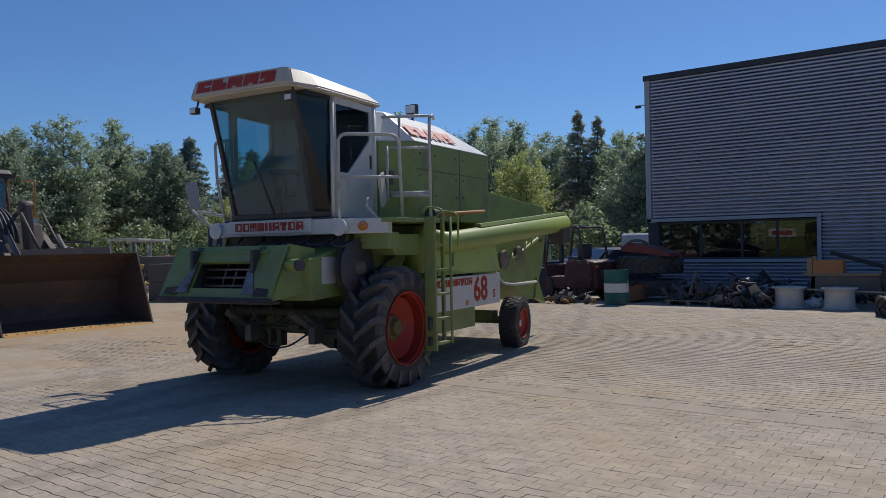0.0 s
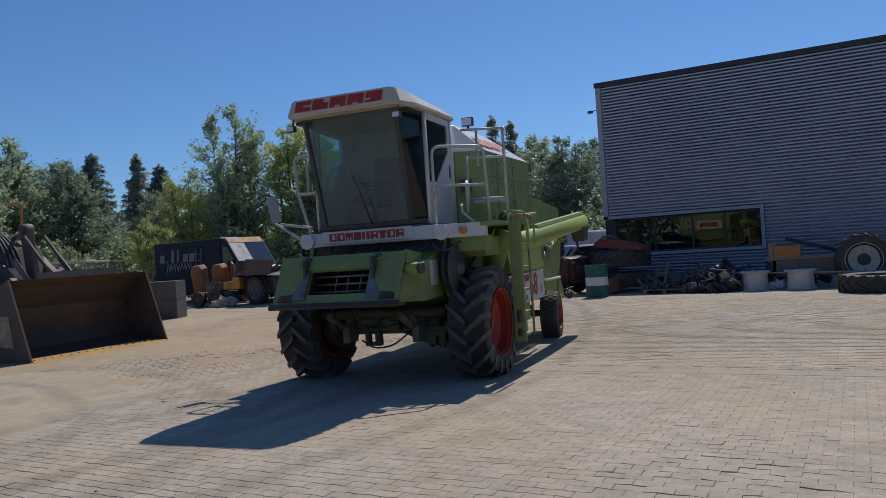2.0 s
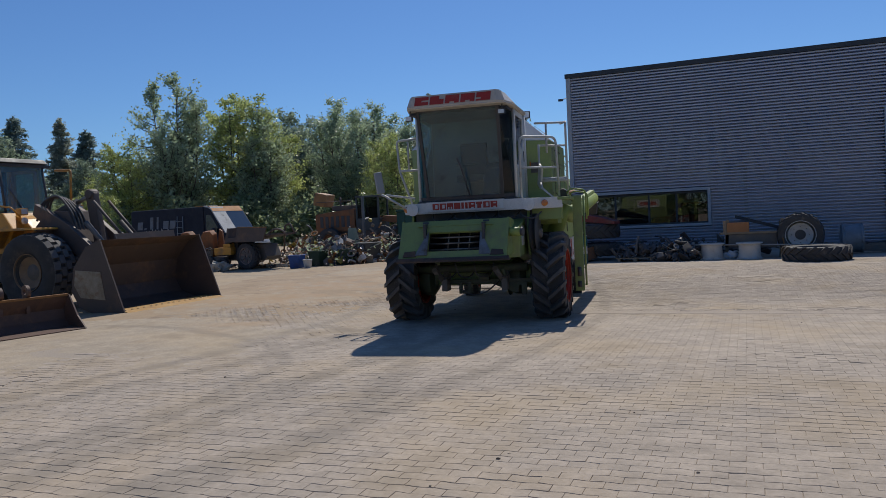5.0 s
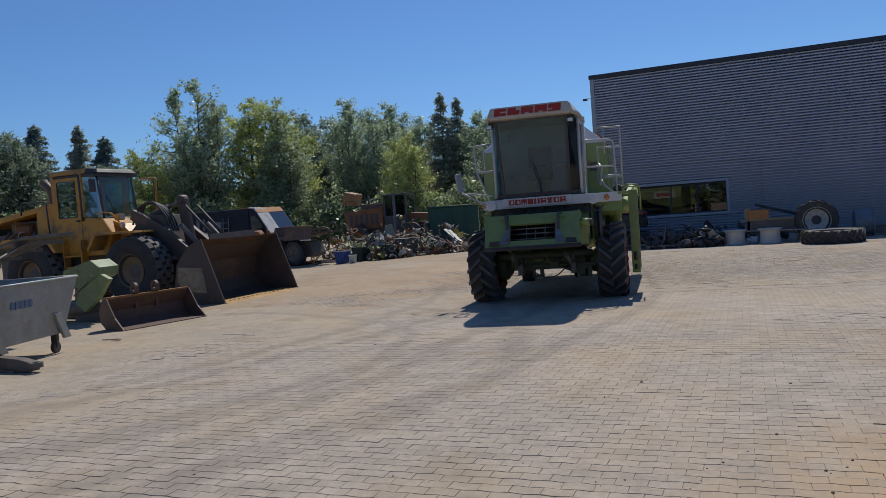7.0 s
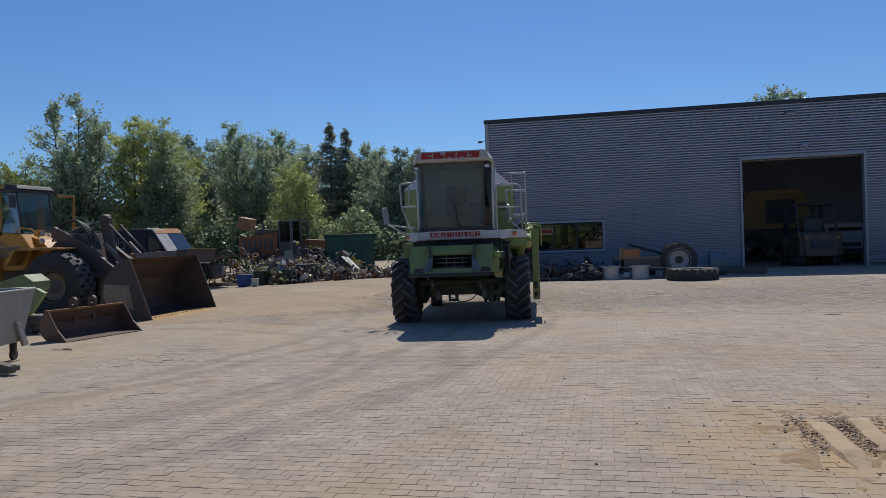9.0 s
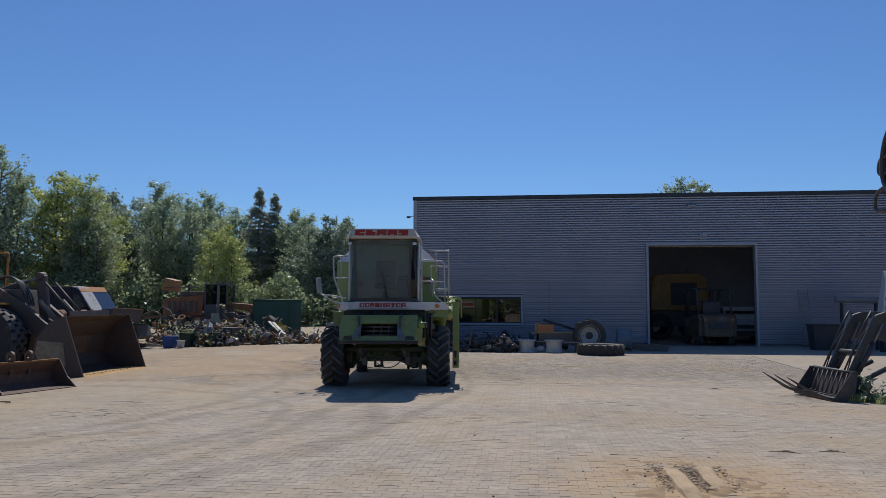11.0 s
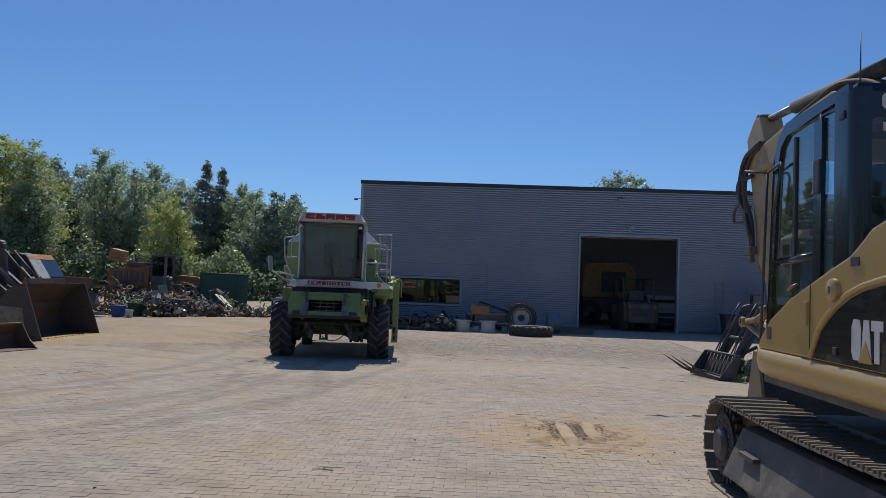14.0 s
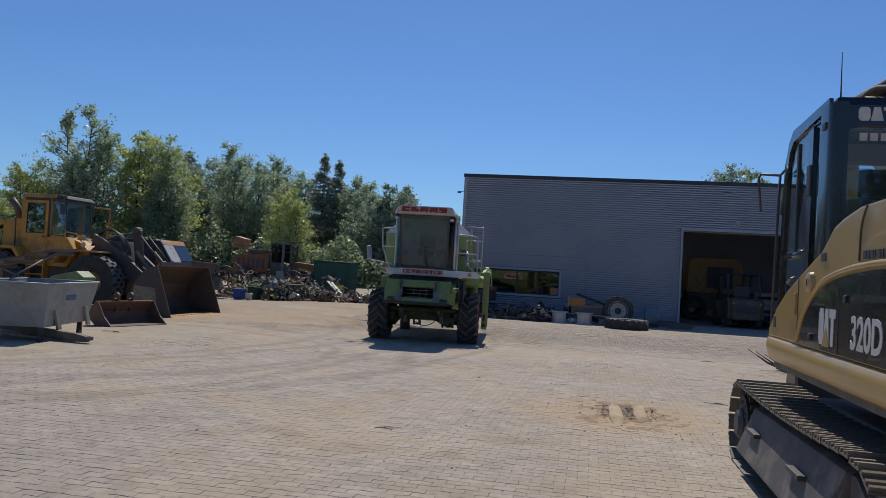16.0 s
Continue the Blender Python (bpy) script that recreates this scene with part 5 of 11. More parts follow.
    for u in (-0.74, 0.8):
        bm = box(bmesh.new(), u - 0.055, u + 0.055, 0.2, 0.28, 3.30, 3.38, 0.01, pose(0, 0, 0))
        tube(bm, [(u, 0.27, 3.36), (u, 0.3, 3.48)], 0.012, 6)
        lampob = P("work_lamp", up(bm), BLACK, "small black work lamp under the roof rim")
        P("lens", up(box(bmesh.new(), u - 0.045, u + 0.045, 0.194, 0.2, 3.31, 3.37)), LAMP_GLASS, "", lampob)
    # wiper, seat, wheel, lining behind the glass
    P("wiper", up(tube(bmesh.new(), [(0.12, 0.70, 2.03), (0.02, 0.56, 2.5), (-0.04, 0.52, 2.68)], 0.014, 6)), BLACK)
    bm = box(bmesh.new(), -0.22, 0.26, 1.15, 1.6, 2.3, 2.42, 0.04)
    box(bm, -0.22, 0.26, 1.52, 1.64, 2.42, 3.0, 0.04)
    P("driver_seat", up(bm), BLACK, "black driver's seat")
    bm = tube(bmesh.new(), [(0.02, 0.98, 2.0), (0.02, 1.0, 2.55)], 0.035, 8)
    lathe(bm, [(0.19, 0), (0.205, 0.012), (0.19, 0.024), (0.175, 0.012)], 24, "z", (0.02, 1.0, 2.58))
    P("steering_wheel", up(bm), BLACK)
    P("cab_lining", up(box(bmesh.new(), -0.78, 0.83, 1.715, 1.735, 1.98, 3.42)), material_once("grey brown cab lining", (0.38, 0.355, 0.32)), "grey-brown lining of the cab's rear wall")
    P("headlining", up(box(bmesh.new(), -0.8, 0.85, 0.45, 1.74, 3.42, 3.46)), CAP)
    bm = hull(bmesh.new(), [(0.3, 0.8, 1.98), (0.62, 0.8, 1.98), (0.62, 1.2, 1.98), (0.3, 1.2, 1.98)], [(0.36, 0.86, 2.5), (0.6, 0.86, 2.5), (0.6, 1.1, 2.6), (0.36, 1.1, 2.6)], 0.01)
    P("console", up(bm), BLACK)

    # grain tank
    bm = prism(bmesh.new(), [(-1.3, 2.1), (-0.95, 1.8), (0.95, 1.8), (1.33, 2.1), (1.34, 4.25), (-1.3, 4.25)], "z", 1.95, 3.0, 0.012)
    tank = P("grain_tank", up(bm), GREEN, "green grain tank with riveted sides")
    bm = hull(bmesh.new(), [(-1.31, 2.1, 3.0), (-0.95, 1.79, 3.0), (0.95, 1.79, 3.0), (1.34, 2.1, 3.0), (1.35, 4.27, 3.0), (-1.31, 4.27, 3.0)],
              [(-0.8, 2.1, 3.44), (-0.7, 1.9, 3.44), (0.75, 1.9, 3.44), (0.84, 2.1, 3.44), (0.84, 3.6, 3.42), (-0.8, 3.6, 3.42)], 0.02)
    lid = P("tank_hood", up(bm), WHITE, "white tank hood with faded red mark")
    bm = blocks_of_letters(bmesh.new(), BRAND_MARK, 0, 0, 1.25, 0.24, 0, 0.16, 0.2)
    bmesh.ops.transform(bm, matrix=pose(1.262, 2.12, 3.098 + H, 0, 0, 90) @ pose(0, 0, 0, -49.3, 0, 0), verts=bm.verts[:])
    P("hood_lettering", bm, RED_FADED, "faded red block brand mark", lid)
    bm = bmesh.new()
    box(bm, 1.338, 1.345, 2.5, 2.51, 1.95, 3.0)
    box(bm, 1.338, 1.344, 3.3, 3.31, 1.95, 3.0)
    box(bm, 1.337, 1.344, 2.1, 4.25, 2.63, 2.64)
    for y in (2.2, 2.6, 3.2, 3.4, 4.15):
        for z in (2.05, 2.3, 2.55, 2.85):
            box(bm, 1.336, 1.348, y - 0.012, y + 0.012, z - 0.012, z + 0.012)
    P("tank_seam", up(bm), DARK, "dark seams and bolts", tank)
    P("warning_plate", up(box(bmesh.new(), 0.98, 1.0, 1.80, 1.805, 2.5, 2.62)), AMBER, "small orange warning plate", tank)
    bm = prism(bmesh.new(), [(1.81, 2.42), (1.81, 2.6), (1.86, 2.6), (1.86, 2.42)], "x", 1.0, 1.16)
    P("tank_bracket", up(bm), DARK)
    bm = box(bmesh.new(), 0.68, 0.86, 2.9, 2.98, 3.53, 3.67, 0.015)
    tube(bm, [(0.77, 2.95, 3.42), (0.77, 2.95, 3.55)], 0.02, 6)
    fl = P("tank_floodlight", up(bm), BLACK, "black floodlight on the tank hood")
    P("lens", up(box(bmesh.new(), 0.695, 0.845, 2.893, 2.9, 3.545, 3.655)), LAMP_GLASS, "", fl)

    # engine deck and straw hood
    bm = hull(bmesh.new(), [(-1.18, 4.26, 1.7), (1.2, 4.26, 1.7), (1.2, 6.95, 1.7), (-1.18, 6.95, 1.7)], [(-1.18, 4.26, 2.48), (1.2, 4.26, 2.48), (1.2, 6.85, 2.3), (-1.18, 6.85, 2.3)], 0.015)
    P("engine_hood", up(bm), GREEN)
    bm = prism(bmesh.new(), [(3.9, 0.95), (3.9, 1.75), (6.95, 1.75), (6.75, 1.2), (6.35, 0.62), (5.9, 0.62), (5.3, 0.95)], "x", -1.18, 1.2, 0.012)
    P("straw_hood", up(bm), GREEN, "green straw hood at the rear")
    bm = prism(bmesh.new(), [(6.3, 0.62), (6.46, 0.6), (6.78, 0.5), (6.42, 1.0)], "x", 1.16, 1.24)
    P("hood_tail", up(bm), GREEN_TUBE)
    bm = tube(bmesh.new(), [(1.24, 4.75, 1.18), (1.24, 6.7, 1.78)], 0.03, 8)
    box(bm, 1.22, 1.27, 6.6, 6.75, 1.65, 1.9, 0.008)
    for k in range(5):
        y = 4.9 + k * 0.3
        tube(bm, [(1.26, y, 1.2 + k * 0.1), (1.26, y + 0.12, 1.36 + k * 0.1)], 0.012, 6)
    P("linkage_bar", up(bm), GREEN)
    for y, z, r in ((5.0, 1.35, 0.16), (4.55, 1.3, 0.09), (5.6, 1.45, 0.12)):
        P("pulley", up(lathe(bmesh.new(), [(0, 0), (r, 0), (r + 0.01, 0.04), (r - 0.01, 0.06), (0, 0.06)], 22, "x", (1.21, y, z), closed=False)), DARK)
    P("support_strut", up(tube(bmesh.new(), [(1.28, 4.5, 1.25), (1.3, 4.75, 0.98), (1.3, 5.2, 0.93), (1.3, 6.2, 0.93)], 0.025, 8, 0.15)), RAIL, "pale tubular strut")
    P("rear_sign", up(box(bmesh.new(), -0.35, 0.85, 6.93, 6.96, 1.72, 2.12, 0.006)), WHITE, "white rear sign plate")
    sign = blocks_of_letters(bmesh.new(), BRAND_MARK, 0, 0, 0.86, 0.2, 0, 0.12, 0.1)
    P("sign_lettering", up(moved(sign, pose(0.68, 6.964, 1.82, 0, 0, 180))), RED, "red block brand mark")
    rear_ladder = P("rear_ladder", up(tube(tube(bmesh.new(), [(-0.5, 6.98, 0.7), (-0.5, 6.98, 2.3)], 0.02, 6), [(-0.85, 6.98, 0.7), (-0.85, 6.98, 2.3)], 0.02, 6)), RAIL, "pale rear ladder")
    for k in range(6):
        P("rung", up(tube(bmesh.new(), [(-0.85, 6.98, 0.8 + 0.27 * k), (-0.5, 6.98, 0.8 + 0.27 * k)], 0.014, 6)), RAIL, "", rear_ladder)
    # side boxes
    bm = hull(bmesh.new(), [(1.05, 2.35, 1.2), (1.5, 2.35, 1.2), (1.5, 4.3, 1.2), (1.05, 4.3, 1.2)], [(1.05, 2.35, 1.72), (1.44, 2.35, 1.62), (1.44, 4.25, 1.62), (1.05, 4.25, 1.74)], 0.012)
    sb = P("side_box", up(bm), GREEN)
    P("box_latch", up(box(bmesh.new(), 1.49, 1.505, 2.75, 2.78, 1.32, 1.5, 0.004)), BLACK, "", sb)
    P("side_panel", up(box(bmesh.new(), 1.42, 1.46, 2.1, 4.36, 0.70, 1.165, 0.008)), WHITE, "white side panel with red model number")
    bm = blocks_of_letters(bmesh.new(), MODEL_MARK, 0, 0, 1.12, 0.10, 0, 0.14, 0.15)
    bmesh.ops.transform(bm, matrix=pose(1.461, 2.28, 1.03 + H, 0, 0, 90), verts=bm.verts[:])
    P("panel_lettering", bm, RED)
    word("model_number", "68", 0.50, pose(1.461, 3.45, 0.79 + H, 0, 0, 90), RED, c, 0.003, 0.92)
    word("model_letter", "S", 0.17, pose(1.461, 4.1, 0.80 + H, 0, 0, 90), RED, c, 0.003)
    P("orange_reflector", up(box(bmesh.new(), 1.459, 1.466, 3.2, 3.28, 0.74, 0.81)), AMBER)
    P("lower_box", up(box(bmesh.new(), 1.0, 1.4, 2.2, 3.6, 0.4, 0.7, 0.012)), GREEN)
    P("left_side_panel", up(box(bmesh.new(), -1.4, -1.15, 2.2, 4.3, 0.6, 1.7, 0.015)), GREEN)

    # unloading auger folded back along the flank
    a0, a1 = Vector((1.62, 2.1, 1.62)), Vector((1.72, 6.5, 1.98))
    bm = tube(bmesh.new(), [(1.35, 1.95, 1.3), (1.5, 2.0, 1.75), a0.lerp(a1, 0.06), a0.lerp(a1, 0.5), a1], 0.15, 20)
    auger = P("unloading_auger", up(bm), GREEN_TUBE, "pale green unloading auger tube folded back")
    P("spout", up(hull(bmesh.new(), [(1.57, 6.1, 1.86), (1.87, 6.1, 1.86), (1.87, 6.5, 1.9), (1.57, 6.5, 1.9)], [(1.62, 6.2, 1.6), (1.82, 6.2, 1.6), (1.82, 6.55, 1.62), (1.62, 6.55, 1.62)])), BLACK, "black rubber spout", auger)
    bm = prism(bmesh.new(), [(-0.07, 0.0), (-0.05, 0.05), (0.05, 0.05), (0.07, 0.0)], "y", 0.0, 3.3)
    d = (a1 - a0).normalized()
    bmesh.ops.transform(bm, matrix=Matrix.Translation(a0.lerp(a1, 0.26) + Vector((0, 0, 0.145))) @ d.to_track_quat("Y", "Z").to_matrix().to_4x4(), verts=bm.verts[:])
    P("auger_rib", up(bm), GREEN_TUBE, "", auger)
    P("auger_ram", up(tube(bmesh.new(), [(1.5, 2.3, 2.02), (1.58, 3.6, 2.1)], 0.028, 8)), RUST_BRIGHT, "rusty swing ram", auger)
    P("ram_joint", up(lathe(bmesh.new(), [(0, -0.08), (0.09, -0.08), (0.1, 0), (0.09, 0.08), (0, 0.08)], 16, "y", (1.5, 2.25, 2.02), closed=False)), BLACK, "", auger)

    # ladder with pierced side plates
    bm = bmesh.new()
    box(bm, 1.72, 1.88, 1.62, 1.66, 0.3, 1.97, 0.012)
    box(bm, 1.74, 1.78, 2.0, 2.05, 0.34, 1.97, 0.006)
    box(bm, 1.6, 1.74, 1.66, 2.04, 1.9, 1.96, 0.006)
    lad = P("ladder", up(bm), GREEN, "green ladder with pierced side plate")
    for k in range(5):
        z = 0.36 + 0.31 * k
        P("rung", up(box(bmesh.new(), 1.74, 1.86, 1.66, 2.02, z, z + 0.03, 0.006)), GREEN, "", lad)
    for z0, z1 in ((0.37, 0.47), (0.56, 0.72)):
        P("plate_hole", up(tube(bmesh.new(), [(1.8, 1.617, z0), (1.8, 1.617, z1)], 0.035, 10)), BLACK, "", lad)
    P("ladder_rail", up(tube(bmesh.new(), [(1.88, 2.02, 0.36), (1.88, 2.02, 1.97)], 0.018, 8)), GREEN, "", lad)
    P("grab_rail", up(tube(bmesh.new(), [(1.95, 1.72, 1.55), (1.95, 1.72, 2.06), (1.7, 1.72, 2.1), (1.62, 1.72, 2.02)], 0.014, 8, 0.08)), GREEN_TUBE, "", lad)
    P("grab_rail", up(tube(bmesh.new(), [(1.95, 2.1, 1.6), (1.95, 2.1, 2.02), (1.7, 2.1, 2.06), (1.62, 2.1, 1.98)], 0.014, 8, 0.08)), GREEN_TUBE, "", lad)
    # platform rails on the ladder side
    R = 0.021
    rail = P("platform_rail", up(tube(bmesh.new(), [(0.95, 0.92, 1.95), (0.95, 0.92, 2.99), (1.5, 1.42, 2.99), (1.52, 1.46, 1.97)], R, 8, 0.12)), RAIL, "pale grey tubular platform rail")
    P("rail_bar", up(tube(bmesh.new(), [(0.95, 0.94, 2.47), (1.52, 1.45, 2.47)], R * 0.9, 8)), RAIL, "", rail)
    r2 = P("tank_ladder_rail", up(tube(bmesh.new(), [(1.62, 1.98, 1.97), (1.62, 1.98, 3.25), (1.62, 2.05, 3.31), (1.5, 2.3, 3.31)], R, 8, 0.08)), RAIL, "pale grey tubular rail up to the tank")
    P("rail_bar", up(tube(bmesh.new(), [(1.62, 1.98, 3.29), (1.12, 1.62, 3.27)], R * 0.9, 8)), RAIL, "", r2)
    P("rail_bar", up(tube(bmesh.new(), [(1.3, 1.76, 3.28), (1.3, 1.76, 2.75)], R * 0.9, 8)), RAIL, "", r2)
    for z in (2.88, 2.3):
        P("rail_bar", up(tube(bmesh.new(), [(1.62, 1.98, z), (1.2, 1.68, z)], R * 0.9, 8)), RAIL, "", r2)
    P("rail_bar", up(tube(bmesh.new(), [(1.17, 1.66, 2.9), (1.17, 1.66, 2.2)], R * 0.9, 8, 0.05)), RAIL, "", r2)
    P("step_plate", up(box(bmesh.new(), 1.2, 1.62, 1.7, 1.98, 2.24, 2.28, 0.006)), RAIL, "", r2)
    # rails on the far side
    r3 = P("platform_rail", up(tube(bmesh.new(), [(-0.98, 0.95, 1.95), (-1.22, 1.05, 2.55), (-1.25, 1.05, 3.08), (-0.9, 1.05, 3.1)], R, 8, 0.06)), RAIL, "pale grey tubular platform rail")
    P("rail_bar", up(tube(bmesh.new(), [(-1.2, 1.05, 2.55), (-0.85, 1.05, 2.55)], R, 8)), RAIL, "", r3)
    P("rail_bar", up(tube(bmesh.new(), [(-1.05, 1.06, 2.55), (-1.05, 1.06, 3.09)], R * 0.8, 8)), RAIL, "", r3)
    # mirrors
    m1 = P("mirror_arm", up(tube(bmesh.new(), [(-1.0, 0.8, 1.85), (-1.45, 0.85, 2.12), (-1.52, 0.88, 2.15)], 0.02, 8)), RAIL, "pale mirror arm")
    P("mirror_arm", up(tube(bmesh.new(), [(-0.9, 0.86, 2.05), (-1.45, 0.9, 2.14)], 0.018, 8)), RAIL, "", m1)
    P("mirror", up(box(bmesh.new(), -0.075, 0.075, -0.02, 0.02, -0.19, 0.19, 0.02, pose(-1.58, 0.95, 2.36, 0, -8, 48))), TRIM, "rectangular wing mirror", m1)
    m2 = P("mirror_arm", up(tube(bmesh.new(), [(1.62, 1.0, 1.8), (1.3, 1.0, 2.1), (1.26, 1.1, 2.2)], 0.018, 8)), RAIL, "folded pale mirror arm")
    P("mirror", up(box(bmesh.new(), -0.02, 0.02, -0.12, 0.12, -0.2, 0.2, 0.02, pose(1.2, 1.5, 2.33, 25, 0, 20))), RAIL, "folded rectangular wing mirror", m2)
    return c


combine_harvester()


# ---- wheel loader and its neighbours ----
def builder(ob):
    """part() for a thing whose parts are written in yard coordinates."""
    back_to = ob.matrix_world.inverted()

    def P(name, bm, mat, label="", parent=None):
        bmesh.ops.transform(bm, matrix=back_to, verts=bm.verts[:])
        return part(name, bm, mat, parent or ob, label)
    return P


def pane_rubber(x0, x1, z0, z1, y):
    """A thin rubber seal round an upright pane."""
    return tube(bmesh.new(), [(x0, y, z0), (x1, y, z0), (x1, y, z1), (x0, y, z1), (x0, y, z0)], 0.014, 6)


def wheel_loader():
    t = thing("wheel_loader", pose(-19.0, 8.03, 0), "yellow articulated wheel loader with a wide rusty bucket", "wheel loader")
    P = builder(t)
    treads = []
    for row in range(4):
        me = bpy.data.meshes.new("tread_block")
        bm = tread_block(bmesh.new(), 0.92, 0.66, 20, row, 4, 0.075)
        bm.to_mesh(me)
        bm.free()
        me.materials.append(material_once("dusty tread rubber", (0.16, 0.15, 0.138), rough=0.8))
        treads.append(me)
    for x, s in ((-18.45, 1), (-22.0, 1), (-18.45, -1), (-22.0, -1)):
        y = 8.03 - s * 1.02
        turn = pose(x, y, 0.905, 0, 0, -90 if s > 0 else 90)
        w = P("wheel", moved(block_tyre(bmesh.new(), 0.92, 0.66, 0, 4, 0.075, 0.42), turn), material_once("dusty loader tyre", (0.06, 0.056, 0.052), rough=0.8), "worn black earthmover tyre")
        for me in treads:
            for i in range(20):
                part_of("tread_block", me, None, w).matrix_local = t.matrix_world.inverted() @ turn @ Matrix.Rotation(2 * math.pi * i / 20, 4, "X")
        P("rim", moved(wheel_rim(bmesh.new(), 0.42, 0.6, 0.16), turn), material_once("loader rim", (0.3, 0.195, 0.11)), "dirty yellow rim", w)
        P("hub", moved(bolts(lathe(bmesh.new(), [(0, 0.08), (0.2, 0.08), (0.19, 0.14), (0.1, 0.18), (0, 0.18)], 18, "x", closed=False), 0.26, 0.08, 10, 0.02), turn), DARK, "", w)
    # frames
    P("front_frame", prism(bmesh.new(), [(-19.6, 0.6), (-19.6, 1.5), (-18.7, 2.3), (-18.0, 2.3), (-17.6, 1.3), (-17.7, 0.6)], "y", 7.55, 8.5, 0.03), RUST, "dark oily front frame")
    P("rear_frame", box(bmesh.new(), -24.0, -19.8, 7.45, 8.6, 0.65, 1.35, 0.03), DARK)
    P("axle", moved(tube(bmesh.new(), [(-1.0, 0, 0), (1.0, 0, 0)], 0.16, 12), pose(-18.45, 8.03, 0.855, 0, 0, 90)), DARK)
    P("axle", moved(tube(bmesh.new(), [(-1.0, 0, 0), (1.0, 0, 0)], 0.16, 12), pose(-22.0, 8.03, 0.855, 0, 0, 90)), DARK)
    # engine hood: an open-sided shell over the dark engine
    P("engine_hood", prism(bmesh.new(), [(-24.75, 1.95), (-24.72, 2.3), (-24.3, 2.5), (-21.75, 2.86), (-21.45, 2.86), (-21.45, 2.7), (-21.8, 2.7), (-24.25, 2.36), (-24.6, 2.22), (-24.62, 1.95)], "y", 7.3, 8.76, 0.02), YELLOW, "yellow engine hood with faded paint")
    P("engine_block", box(box(bmesh.new(), -24.3, -21.7, 7.55, 8.5, 1.35, 2.1, 0.05), -23.7, -22.2, 7.65, 8.4, 2.1, 2.45, 0.05), DARK, "dark oily engine under the open hood")
    P("radiator", box(bmesh.new(), -24.62, -24.4, 7.4, 8.66, 1.35, 2.3, 0.02), BLACK)
    P("hood_side", prism(bmesh.new(), [(-22.25, 1.4), (-22.2, 2.66), (-21.5, 2.76), (-21.5, 1.4)], "y", 7.28, 7.32, 0.008), YELLOW)
    P("hood_side", prism(bmesh.new(), [(-24.6, 1.45), (-24.6, 1.85), (-23.0, 1.95), (-23.0, 1.45)], "y", 7.28, 7.32, 0.008), YELLOW)
    for y in (7.5, 8.55):
        P("hood_stay", tube(bmesh.new(), [(-23.4, y, 1.4), (-23.3, y, 2.5)], 0.025, 6), YELLOW)
    for k in range(6):
        P("engine_pipe", tube(bmesh.new(), [(-24.0 + 0.36 * k, 7.5, 1.55 + 0.1 * (k % 2)), (-23.85 + 0.36 * k, 7.42, 1.9 + 0.12 * (k % 3)), (-23.6 + 0.36 * k, 7.5, 2.15)], 0.035, 7, 0.12), (DARK, RUST_BRIGHT, GREY_STEEL)[k % 3])
    P("air_filter", moved(lathe(bmesh.new(), [(0, -0.3), (0.16, -0.3), (0.18, -0.25), (0.18, 0.25), (0.12, 0.3), (0, 0.3)], 18, "x", closed=False), pose(-23.0, 7.62, 2.2)), ORANGE, "rusty orange air filter")
    P("rear_fender", prism(bmesh.new(), [(-23.2, 1.5), (-23.0, 1.95), (-21.3, 1.95), (-21.0, 1.5), (-21.1, 1.5), (-21.4, 1.87), (-22.9, 1.87), (-23.1, 1.5)], "y", 6.75, 7.4), YELLOW)
    P("exhaust", tube(bmesh.new(), [(-22.05, 7.75, 2.7), (-22.05, 7.75, 3.2), (-22.32, 7.7, 3.52)], 0.115, 14, 0.25), material_once("rusty exhaust", (0.2, 0.135, 0.1), metal=0.3), "rusty curved exhaust pipe")
    # cab
    x0, x1, y0, y1, z0, z1 = -21.45, -19.9, 7.2, 8.86, 1.35, 3.66
    P("cab_body", prism(bmesh.new(), [(x0, z0), (x0, 2.45), (-20.35, 2.4), (-19.72, 2.32), (-19.4, 1.9), (-19.65, z0)], "y", y0, y1, 0.03), YELLOW, "yellow cab lower body")
    for x, y in ((x0 + 0.04, y0 + 0.04), (x0 + 0.04, y1 - 0.04), (-20.4, y0 + 0.03), (-20.4, y1 - 0.03)):
        P("cab_post", box(bmesh.new(), x - 0.05, x + 0.05, y - 0.05, y + 0.05, 2.4, z1 - 0.08, 0.01), YELLOW)
    for y in (y0 + 0.22, y1 - 0.22):
        P("front_post", tube(bmesh.new(), [(x1 + 0.02, y, 2.32), (x1 - 0.12, y, z1 - 0.08)], 0.03, 8), BLACK, "")
    P("cab_roof", hull(bmesh.new(), [(x0 - 0.08, y0 - 0.03, z1 - 0.08), (-20.2, y0 - 0.03, z1 - 0.08), (-20.2, y1 + 0.03, z1 - 0.08), (x0 - 0.08, y1 + 0.03, z1 - 0.08)],
                               [(x0 - 0.02, y0 + 0.03, z1 + 0.05), (-20.2, y0 + 0.03, z1 + 0.06), (-20.2, y1 - 0.03, z1 + 0.06), (x0 - 0.02, y1 - 0.03, z1 + 0.05)], 0.03), YELLOW, "yellow cab roof")
